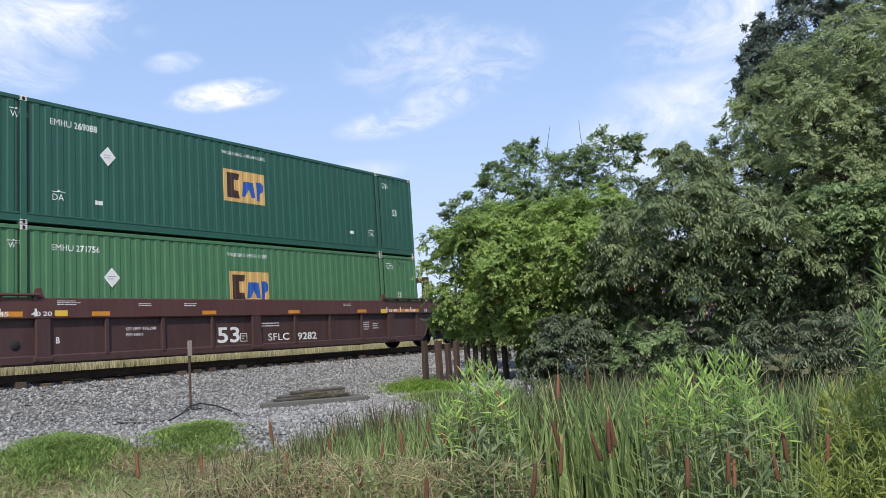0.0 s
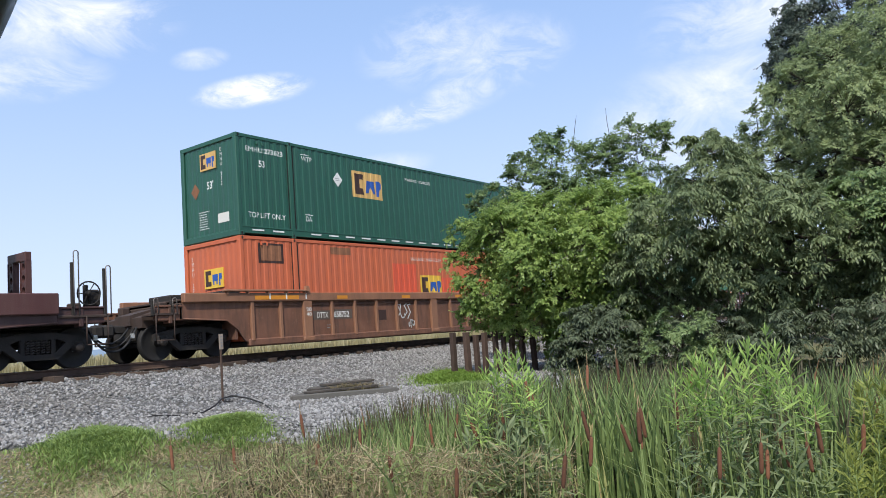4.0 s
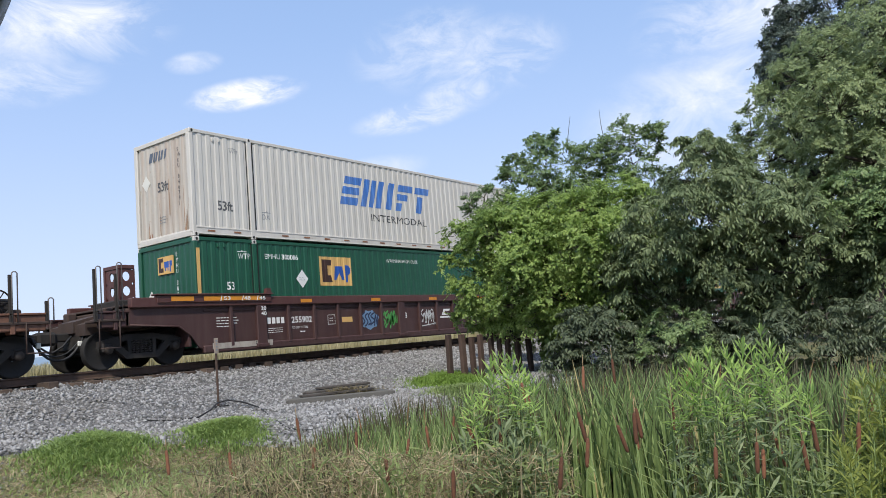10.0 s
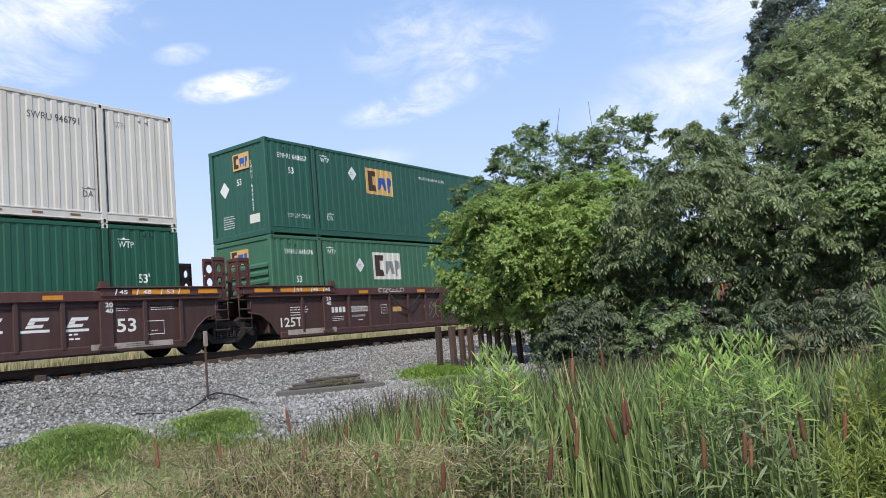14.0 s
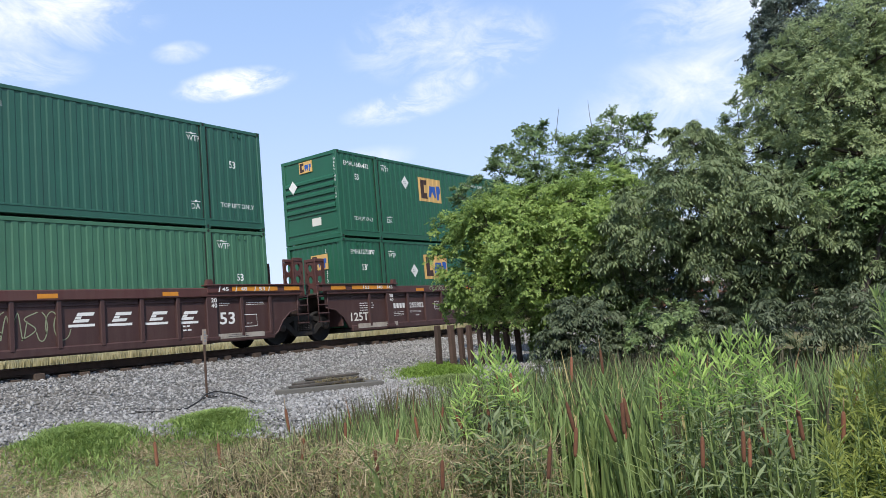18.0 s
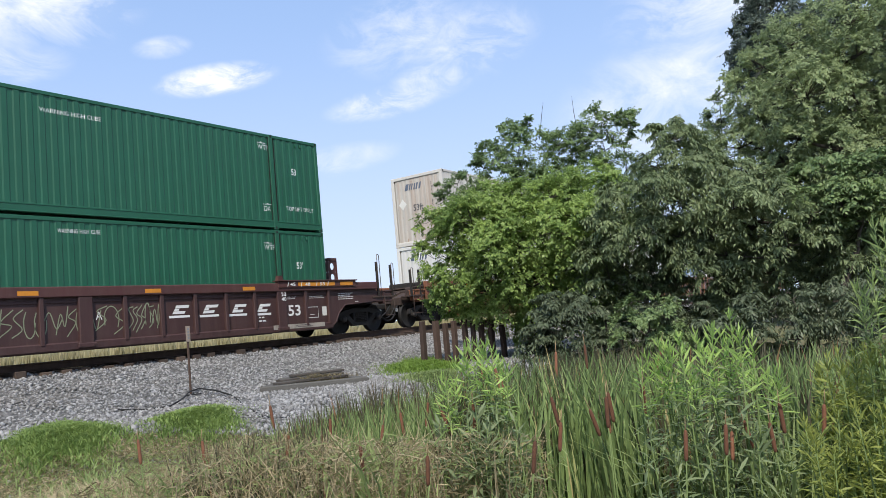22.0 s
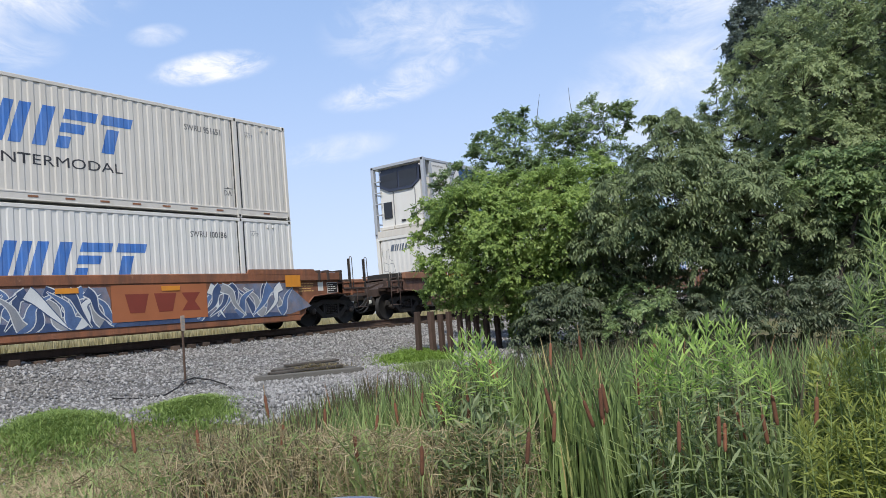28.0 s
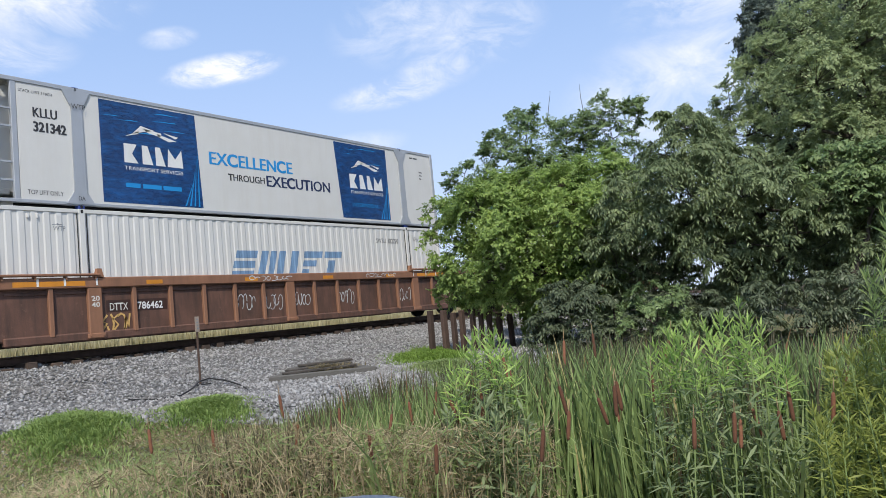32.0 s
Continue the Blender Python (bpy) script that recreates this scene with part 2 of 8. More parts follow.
M_DARKGREY = mat("dark_grey_stencil", (0.09, 0.09, 0.095), 0.6, var=0.2, bump=0)
M_GRIMY = mat("grimy_brown_steel", (0.060, 0.038, 0.030), 0.8, 0.1, var=0.3, dirt=(0.028, 0.024, 0.022), amount=0.6, spots=(0.12, 0.07, 0.045), spot_amount=0.5)
M_PANEL = mat("dirty_data_panel", (0.36, 0.325, 0.28), 0.7, var=0.2, bump=0, dirt=(0.15, 0.11, 0.09), amount=0.7, streak=0.5)
M_GREY_INK = mat("grey_stencil", (0.22, 0.23, 0.24), 0.6, var=0.2, bump=0)
M_BLUE_GRAF = mat("pale_blue_spray", (0.16, 0.27, 0.42), 0.6, var=0.3, bump=0)
M_DKBLUE_GRAF = mat("dark_blue_spray", (0.02, 0.035, 0.09), 0.6, var=0.3, bump=0)
M_GREEN_GRAF = mat("green_spray", (0.07, 0.30, 0.07), 0.6, var=0.3, bump=0)
M_PALEGREEN_GRAF = mat("pale_green_spray", (0.24, 0.27, 0.17), 0.7, var=0.2, bump=0)
M_WHITE_GRAF = mat("white_spray", (0.56, 0.58, 0.58), 0.7, var=0.2, bump=0)
M_GLASS_K = mat("black_grille", (0.02, 0.022, 0.028), 0.35, var=0.2, bump=0.1)
M_GREYWOOD = mat("weathered_grey_timber", (0.115, 0.11, 0.10), 0.9, var=0.3, scale=5, grain=70, bump=0.6, dirt=(0.06, 0.055, 0.05), amount=0.6, streak=1.0)
M_ROTTEN = mat("rotten_grey_brown_plank", (0.075, 0.066, 0.058), 0.95, var=0.35, scale=6, grain=90, bump=0.6)
M_BROWNWOOD = mat("brown_post_timber", (0.070, 0.043, 0.032), 0.85, var=0.3, scale=4, grain=60, bump=0.5, dirt=(0.03, 0.02, 0.016), amount=0.5, each=0.25)
M_BARK = mat("bark", (0.055, 0.045, 0.035), 0.95, var=0.35, scale=6, grain=40, bump=0.7)
# handrails paler than their posts: reflected sky put into the base colour
M_HANDRAIL = mat("worn_bare_steel", (0.17, 0.15, 0.14), 0.5, 0.4, var=0.2, bump=0)
M_RUBBER = mat("black_rubber", (0.015, 0.015, 0.016), 0.6, var=0.2, bump=0.1)
M_CATTAIL = mat("cattail_velvet", (0.155, 0.066, 0.036), 0.95, var=0.3, scale=20, grain=160, bump=0.15, each=0.4)
M_STEM = mat("green_stem", (0.12, 0.17, 0.05), 0.7, var=0.2, scale=10, bump=0.1)

# ---- mesh helpers ----


def chamfer_faces():
    idx = {}
    for sx in (-1, 1):
        for sy in (-1, 1):
            for sz in (-1, 1):
                for ax in range(3):
                    idx[(sx, sy, sz, ax)] = len(idx)
    faces = []
    order = ((-1, -1), (1, -1), (1, 1), (-1, 1))
    for ax in range(3):
        o = [i for i in range(3) if i != ax]
        for s in (-1, 1):
            f = []
            for a, b in order:
                k = [0, 0, 0]
                k[ax], k[o[0]], k[o[1]] = s, a, b
                f.append(idx[(*k, ax)])
            faces.append(f)
        for a, b in order:
            k0, k1 = [0, 0, 0], [0, 0, 0]
            k0[ax], k1[ax] = -1, 1
            k0[o[0]] = k1[o[0]] = a
            k0[o[1]] = k1[o[1]] = b
            faces.append([idx[(*k0, o[0])], idx[(*k1, o[0])], idx[(*k1, o[1])], idx[(*k0, o[1])]])
    for sx in (-1, 1):
        for sy in (-1, 1):
            for sz in (-1, 1):
                faces.append([idx[(sx, sy, sz, ax)] for ax in range(3)])
    pts = []
    for (sx, sy, sz, ax) in idx:
        p = np.array((sx, sy, sz), float) * 0.9
        p[ax] = (sx, sy, sz)[ax]
        pts.append(p)
    for f in faces:
        n = np.cross(pts[f[1]] - pts[f[0]], pts[f[2]] - pts[f[0]])
        if n @ sum(pts[i] for i in f) < 0:
            f.reverse()
    return list(idx), faces


CH_KEYS, CH_FACES = chamfer_faces()


class Geo:
    """Collects vertices and faces of one mesh."""

    def __init__(self):
        self.v, self.f, self.s = [], [], []

    def face(self, pts, smooth=False):
        k = len(self.v)
        self.v += [tuple(p) for p in pts]
        self.f.append(list(range(k, k + len(pts))))
        self.s.append(smooth)
        return self

    def box(self, x0, x1, y0, y1, z0, z1, c=0.008, m=None):
        k = len(self.v)
        mid = ((x0 + x1) / 2, (y0 + y1) / 2, (z0 + z1) / 2)
        h = (abs(x1 - x0) / 2, abs(y1 - y0) / 2, abs(z1 - z0) / 2)
        c = min(c, min(h) * 0.45)
        for key in CH_KEYS:
            p = [mid[i] + key[i] * (h[i] - (0 if key[3] == i else c)) for i in range(3)]
            self.v.append(tuple(m @ Vector(p)) if m else tuple(p))
        self.f += [[k + i for i in f] for f in CH_FACES]
        self.s += [False] * len(CH_FACES)
        return self

    def prism(self, poly, y0, y1):
        """A polygon in x, z pushed along y."""
        k, n = len(self.v), len(poly)
        area = sum(poly[i][0] * poly[(i + 1) % n][1] - poly[(i + 1) % n][0] * poly[i][1] for i in range(n))
        poly = poly if area > 0 else poly[::-1]
        self.v += [(x, y0, z) for x, z in poly] + [(x, y1, z) for x, z in poly]
        self.f.append([k + i for i in range(n)])
        self.f.append([k + n + i for i in reversed(range(n))])
        for i in range(n):
            j = (i + 1) % n
            self.f.append([k + i, k + n + i, k + n + j, k + j])
        self.s += [False] * (n + 2)
        return self

    def tube(self, pts, r, n=8, cap=True):
        """A round bar along points; r is one radius or one for each point."""
        pts = [Vector(p) for p in pts]
        rs = r if isinstance(r, (list, tuple)) else [r] * len(pts)
        k = len(self.v)
        side = None
        for i, p in enumerate(pts):
            d = (pts[min(i + 1, len(pts) - 1)] - pts[max(i - 1, 0)]).normalized()
            if side is None:
                side = d.orthogonal().normalized()
            side = (side - d * side.dot(d)).normalized()
            up = d.cross(side)
            self.v += [tuple(p + (side * math.cos(a) + up * math.sin(a)) * rs[i]) for a in (2 * math.pi * j / n for j in range(n))]
        for i in range(len(pts) - 1):
            for j in range(n):
                a, b = k + i * n + j, k + i * n + (j + 1) % n
                self.f.append([a, b, b + n, a + n])
                self.s.append(True)
        if cap:
            self.f += [[k + j for j in reversed(range(n))], [k + (len(pts) - 1) * n + j for j in range(n)]]
            self.s += [False, False]
        return self

    def lathe(self, prof, n=24, axis="y", at=(0, 0, 0)):
        """prof: (radius, height along the axis)."""
        k = len(self.v)
        for r, h in prof:
            for j in range(n):
                a = 2 * math.pi * j / n
                c, s = r * math.cos(a), r * math.sin(a)
                p = (c, h, s) if axis == "y" else (c, s, h) if axis == "z" else (h, c, s)
                self.v.append((p[0] + at[0], p[1] + at[1], p[2] + at[2]))
        for i in range(len(prof) - 1):
            for j in range(n):
                a, b = k + i * n + j, k + i * n + (j + 1) % n
                self.f.append([a, a + n, b + n, b] if axis == "y" else [a, b, b + n, a + n])
                self.s.append(True)
        return self


def mesh_of(name, g, material):
    me = bpy.data.meshes.new(name)
    me.from_pydata(g.v, [], g.f)
    me.polygons.foreach_set("use_smooth", g.s)
    me.materials.append(material)
    me.update()
    return me


def part(name, g, material, parent, label=""):
    """One mesh object under a thing or a part; g is a Geo or a ready mesh."""
    ob = new(name, mesh_of(name, g, material) if isinstance(g, Geo) else g)
    ob.parent = parent
    return tagged(ob, label) if label else ob


def fast_mesh(name, v, f, material, smooth=False):
    """A mesh from arrays of vertices and of equal-sided faces."""
    me = bpy.data.meshes.new(name)
    v, f = np.asarray(v, np.float32), np.asarray(f, np.int32)
    me.vertices.add(len(v))
    me.vertices.foreach_set("co", v.ravel())
    me.loops.add(f.size)
    me.loops.foreach_set("vertex_index", f.ravel())
    me.polygons.add(len(f))
    me.polygons.foreach_set("loop_start", np.arange(len(f), dtype=np.int32) * f.shape[1])
    if smooth:
        me.polygons.foreach_set("use_smooth", np.ones(len(f), bool))
    me.update(calc_edges=True)
    me.materials.append(material)
    return me


# ---- writing and painted shapes ----
CORR, CORR_DEEP = 0.277, 0.016
LETTERS = {}


def corr(x):
    """How far the ribbed sheet lies behind its outer face at x."""
    u = (x / CORR) % 1.0
    if u < 0.40:
        return 0.0
    if u < 0.52:
        return CORR_DEEP * (u - 0.40) / 0.12
    if u < 0.88:
        return CORR_DEEP
    return CORR_DEEP * (1 - (u - 0.88) / 0.12)


def letters(s):
    """Flat mesh of a word in the built-in font, as unit-high capitals."""
    if s not in LETTERS:
        cu = bpy.data.curves.new("word", "FONT")
        cu.body, cu.resolution_u, cu.offset = s, 3, 0.018 if all(c in "0123456789'TBCft" for c in s) else 0.0
        ob = bpy.data.objects.new("word", cu)
        me = bpy.data.meshes.new_from_object(ob)
        v = np.array([p.co[:] for p in me.vertices]).reshape(-1, 3)
        fs = [list(p.vertices) for p in me.polygons]
        bpy.data.objects.remove(ob)
        bpy.data.curves.remove(cu)
        v[:, 0] -= v[:, 0].min()
        LETTERS[s] = (v, fs, v[:, 0].max(), v[:, 1].max())
    return LETTERS[s]


def lay(bm, y, ribbed):
    """Lay a flat shape (x, z) on the side sheet whose outer face is at y."""
    if ribbed and bm.verts:
        xs = [v.co.x for v in bm.verts]
        a, b = min(xs), max(xs)
        for k in range(int(a / CORR) - 1, int(b / CORR) + 2):
            for u in (0.0, 0.40, 0.52, 0.88):
                x = (k + u) * CORR
                if a < x < b:
                    bmesh.ops.bisect_plane(bm, geom=bm.verts[:] + bm.edges[:] + bm.faces[:], plane_co=(x, 0, 0), plane_no=(1, 0, 0))
    for v in bm.verts:
        v.co.y = y - 0.004 + (corr(v.co.x + 1e-5) if ribbed else 0.0)


def painted(name, polys, material, parent, y, ribbed=False, label="", lift=0.0):
    """Flat painted shapes on a side: polygons in x, z."""
    bm = bmesh.new()
    for p in polys:
        area = sum(p[i][0] * p[(i + 1) % len(p)][1] - p[(i + 1) % len(p)][0] * p[i][1] for i in range(len(p)))
        bm.faces.new([bm.verts.new((x, 0, z)) for x, z in (p if area > 0 else p[::-1])])
    lay(bm, y - lift, ribbed)
    me = bpy.data.meshes.new(name)
    bm.to_mesh(me)
    bm.free()
    me.materials.append(material)
    ob = new(name, me)
    ob.parent = parent
    if name.endswith("print") or name.endswith("marks"):
        return tagged(ob, label, kind="stuff")
    return tagged(ob, label) if label else ob


def write(s, x, z, h, material, parent, y, ribbed=False, w=None, name="lettering", slant=0.0, turn=None, lift=0.0):
    """A line of writing: x, z is its lower left corner, h the height of capitals, w its width."""
    v, fs, vw, vh = letters(s)
    k = h / 0.73
    kx = (w / vw) if w else k * 0.88
    if h >= 0.14 and len(s) > 1:
        for i, ch in enumerate(s):
            if ch != " ":
                wide = letters(ch)[2]
                write(ch, x + (letters(s[:i + 1])[2] - wide) * kx, z, h, material, parent, y, ribbed, wide * kx, "letter", slant, turn, lift)
        return None
    bm = bmesh.new()
    vs = [bm.verts.new((x + p[0] * kx + slant * p[1] * k, 0, z + p[1] * k)) for p in v]
    for f in fs:
        try:
            bm.faces.new([vs[i] for i in f])
        except ValueError:
            pass
    lay(bm, y - lift, ribbed)
    if turn:
        bmesh.ops.transform(bm, matrix=turn, verts=bm.verts[:])
    me = bpy.data.meshes.new(name)
    bm.to_mesh(me)
    bm.free()
    me.materials.append(material)
    ob = new(name, me)
    ob.parent = parent
    return tagged(ob, kind="stuff") if len(s) > 1 else ob


def painted_each(name, polys, material, parent, y, ribbed=False, label="", lift=0.0):
    """Separate painted patches, each a part."""
    for p in polys:
        painted(name, [p], material, parent, y, ribbed, label, lift)


def rect(x0, z0, x1, z1):
    return [(x0, z0), (x1, z0), (x1, z1), (x0, z1)]


def slab(x, z, w, h, s=0.3):
    """A leaning block."""
    return [(x, z), (x + w, z), (x + w + s * h, z + h), (x + s * h, z + h)]


def small_print(x, z, w, lines, h=0.035, gap=0.075):
    """Bars that stand for lines of writing too small to read."""
    rnd = random.Random(int(x * 100 + z * 1000))
    bars = []
    for i in range(lines):
        a, end = x, x + w * rnd.uniform(0.65, 1.0)
        while a < end - 0.02:
            b = min(end, a + h * rnd.uniform(1.5, 4.5))
            bars.append(rect(a, z - i * gap, b, z - i * gap + h * 0.75))
            a = b + h * 0.7
    return bars


def flow(points, n=5):
    """A smooth line through points."""
    q = [Vector(p) for p in points]
    q = [q[0] * 2 - q[1]] + q + [q[-1] * 2 - q[-2]]
    out = []
    for a, b, c, d in zip(q, q[1:], q[2:], q[3:]):
        for i in range(n):
            t = i / n
            v = 0.5 * (2 * b + (c - a) * t + (2 * a - 5 * b + 4 * c - d) * t * t + (3 * b - a - 3 * c + d) * t ** 3)
            out.append((v.x, v.y))
    return out + [tuple(points[-1])]


def stroke(points, width):
    """A painted line along points, as quads that meet at the bends."""
    if len(points) < 2:
        return []
    normals = []
    for i in range(len(points)):
        (x0, z0), (x1, z1) = points[max(0, i - 1)], points[min(len(points) - 1, i + 1)]
        d = math.hypot(x1 - x0, z1 - z0) or 1
        normals.append((-(z1 - z0) / d * width / 2, (x1 - x0) / d * width / 2))
    out = []
    for (x0, z0), (x1, z1), (a, b), (c, e) in zip(points, points[1:], normals, normals[1:]):
        out.append([(x0 - a, z0 - b), (x1 - c, z1 - e), (x1 + c, z1 + e), (x0 + a, z0 + b)])
    return out


def scrawl(x, z, w, h, seed, width=0.03, loops=9):
    """Loose spray strokes within a box."""
    rnd = random.Random(seed)
    polys = []
    n = loops
    for i in range(n):
        cx = x + w * (i + 0.5) / n
        pts = []
        r1, r2, a0 = w / n * rnd.uniform(0.35, 0.75), h * rnd.uniform(0.25, 0.5), rnd.uniform(0, 6.28)
        cz = z + h * rnd.uniform(0.4, 0.6)
        span = rnd.uniform(3.2, 6.0)
        for k in range(9):
            a = a0 + span * k / 8
            pts.append((cx + r1 * math.cos(a) + 0.1 * r2 * math.sin(a), cz + r2 * math.sin(a)))
        polys += stroke(pts, width * rnd.uniform(0.8, 1.3))
    return polys


def ribbons(x0, x1, z0, z1, seed, count):
    """Fat interlaced letter-like bands: one polyline for each."""
    rnd = random.Random(seed)
    lines = []
    for i in range(count):
        cx = x0 + (x1 - x0) * (i + 0.5) / count
        w, h = (x1 - x0) / count * rnd.uniform(0.6, 1.1), (z1 - z0)
        kind = rnd.randrange(3)
        if kind == 0:
            pts = [(cx - w, z0 + h * rnd.uniform(0, 0.3)), (cx - w * 0.2, z0 + h * rnd.uniform(0.7, 1)), (cx + w * 0.4, z0 + h * rnd.uniform(0.1, 0.4)), (cx + w, z0 + h * rnd.uniform(0.6, 1))]
        elif kind == 1:
            a0 = rnd.uniform(0, 6.28)
            pts = [(cx + w * 0.8 * math.cos(a0 + k * 0.7), z0 + h * (0.5 + 0.45 * math.sin(a0 + k * 0.7))) for k in range(7)]
        else:
            pts = [(cx + w * 0.7, z0 + h * rnd.uniform(0.8, 1)), (cx - w * 0.6, z0 + h * rnd.uniform(0.55, 0.8)), (cx + w * 0.5, z0 + h * rnd.uniform(0.3, 0.5)), (cx - w * 0.9, z0 + h * rnd.uniform(0, 0.15))]
        lines.append(pts)
    return lines

# ---- ground, track ----
YC = 18.14                     # centre line of the track
GAUGE = 0.7525                 # half distance between rail centres


def ground_z(x, y):
    """Height of the ground: level field, track bank, level gravel, wet ditch in front."""
    z = np.full(np.shape(x), -1.0)
    z = z + np.clip((np.asarray(y) - 12.2) / 4.6, 0, 1) ** 1.4 * 0.66
    far = np.clip((np.asarray(y) - 20.0) / 3.0, 0, 1)
    z = z * (1 - far) + -1.25 * far
    ditch = np.clip((9.3 - np.asarray(y) - 0.25 * (np.asarray(x) - 8)) / 3.0, 0, 1) * np.clip((np.asarray(x) + 1.0) / 4.0, 0, 1)
    return z - 0.55 * ditch


def axis(lo, hi, step, far):
    mid = np.arange(lo, hi + step, step)
    grow = np.array([2, 5, 10, 20, 40, 80, 160, 400, 900, 2000, far], float)
    return np.concatenate([lo - grow[::-1], mid, hi + grow])


def ground_mat():
    m = bpy.data.materials.new("grassy_soil")
    m.use_nodes = True
    n = Nodes(m.node_tree)
    b = m.node_tree.nodes["Principled BSDF"]
    at = n.add("ShaderNodeTexCoord").outputs["Object"]
    sep = n.add("ShaderNodeSeparateXYZ")
    n.put(sep.inputs[0], at)
    big, mid, fine = n.noise(at, 0.35, 4), n.noise(at, 3.0, 5), n.noise(at, 30.0, 4)
    soil = n.mix(n.span(fine, 0.3, 0.7, 0, 1), (0.085, 0.062, 0.040), (0.19, 0.155, 0.10))
    green = n.mix(n.span(mid, 0.35, 0.65, 0, 1), (0.07, 0.11, 0.03), (0.15, 0.17, 0.055))
    near = n.mix(n.span(big, 0.40, 0.60, 0.08, 0.55), soil, green)
    field = n.mix(n.span(n.noise(at, 0.02, 3), 0.35, 0.65, 0, 1), (0.25, 0.235, 0.12), (0.20, 0.20, 0.085))
    field = n.mix(n.span(n.noise(at, 6.0, 5), 0.35, 0.7, 0.0, 0.55), field, (0.36, 0.33, 0.19))
    n.put(b.inputs["Base Color"], n.mix(n.span(sep.outputs[1], 20.4, 21.4, 0, 1), near, field))
    b.inputs["Roughness"].default_value = 0.95
    bp = n.add("ShaderNodeBump")
    bp.inputs["Strength"].default_value, bp.inputs["Distance"].default_value = 0.7, 0.06
    n.put(bp.inputs["Height"], n.math("ADD", mid, n.math("MULTIPLY", fine, 0.5)))
    n.put(b.inputs["Normal"], bp.outputs[0])
    return m


def grid_mesh(name, xs, ys, zf, material):
    gx, gy = np.meshgrid(xs, ys)
    v = np.stack([gx, gy, zf(gx, gy)], -1).reshape(-1, 3)
    k = np.arange(gx.size).reshape(gx.shape)
    f = np.stack([k[:-1, :-1], k[:-1, 1:], k[1:, 1:], k[1:, :-1]], -1).reshape(-1, 4)
    return fast_mesh(name, v, f, material, True)


def rough_z(gx, gy):
    z = ground_z(gx, gy)
    near = (np.abs(gx) < 70) & (gy > -20) & (gy < 60)
    return z + np.where(near, 0.03 * np.sin(gx * 1.7 + gy * 0.9) * np.sin(gy * 1.3 - gx * 0.6), 0)


ground = tagged(new("ground", grid_mesh("ground", axis(-30, 70, 0.5, 4000), axis(-10, 30, 0.4, 4000), rough_z, ground_mat())),
                "level ground with dry grass, weeds and bare soil", "ground", kind="structure")


def stone_mat(name, base, each_dark, each_light):
    m = bpy.data.materials.new(name)
    m.use_nodes = True
    n = Nodes(m.node_tree)
    b = m.node_tree.nodes["Principled BSDF"]
    at = n.add("ShaderNodeTexCoord").outputs["Object"]
    rnd = n.add("ShaderNodeNewGeometry").outputs["Random Per Island"]
    vor = n.add("ShaderNodeTexVoronoi")
    vor.inputs["Scale"].default_value = 19.0
    n.put(vor.inputs["Vector"], at)
    cell = n.add("ShaderNodeSeparateColor")
    n.put(cell.inputs[0], vor.outputs["Color"])
    f = n.math("ADD", n.math("MULTIPLY", rnd, 0.5 if base else 1.0), n.math("MULTIPLY", cell.outputs[0], 0.5 if base else 0.0))
    col = n.mix(f, each_dark, each_light)
    col = n.mix(n.span(n.noise(at, 0.5, 4), 0.45, 0.7, 0, 0.30), col, (0.27, 0.245, 0.21))
    if base:
        # crevice shade between the stones put into the colour
        gap = n.span(vor.outputs["Distance"], 0.25, 0.6, 0.0, 0.75)
        col = n.mix(gap, col, (0.06, 0.057, 0.055))
    n.put(b.inputs["Base Color"], col)
    b.inputs["Roughness"].default_value = 0.9
    bp = n.add("ShaderNodeBump")
    bp.inputs["Strength"].default_value, bp.inputs["Distance"].default_value = 0.9, 0.03
    h = n.math("SUBTRACT", n.noise(at, 60.0, 3), vor.outputs["Distance"]) if base else n.noise(at, 60.0, 3)
    n.put(bp.inputs["Height"], h)
    n.put(b.inputs["Normal"], bp.outputs[0])
    return m


def gravel_front(x):
    """How near the gravel comes, for each x."""
    return 9.9 - 1.25 * np.clip(x - 6, -0.6, 1.9) + 0.35 * np.sin(x * 1.7) + 0.2 * np.sin(x * 4.1) + np.clip((x - 17) * 0.2, 0, 3)


def crib(y):
    """How far the ballast rises between the sleepers."""
    return 0.064 * np.clip((y - 16.85) / 0.13, 0, 1) * np.clip((19.7 - y) / 0.3, 0, 1)


def gravel_bed():
    xs, v = np.arange(-30, 80.1, 0.5), []
    for x in xs:
        a = float(gravel_front(x))
        for i, y in enumerate(np.concatenate([np.linspace(a, 16.84, 22), (16.99, 17.6, 18.7, 19.8)])):
            edge = 0.035 + float(crib(y)) if i else -0.03
            z = float(ground_z(x, y)) + edge + (0.012 if y < 16.7 else 0.004) * math.sin(x * 3.1 + y * 2.3)
            v.append((x, y, z))
    k = np.arange(len(v)).reshape(len(xs), 26)
    f = np.stack([k[:-1, :-1], k[1:, :-1], k[1:, 1:], k[:-1, 1:]], -1).reshape(-1, 4)
    return fast_mesh("gravel_bed", v, f, stone_mat("packed_gravel", True, (0.145, 0.143, 0.141), (0.385, 0.38, 0.375)), True)


tagged(new("gravel_bed", gravel_bed()), "bed of crushed light grey stone along the track", "gravel", kind="structure")


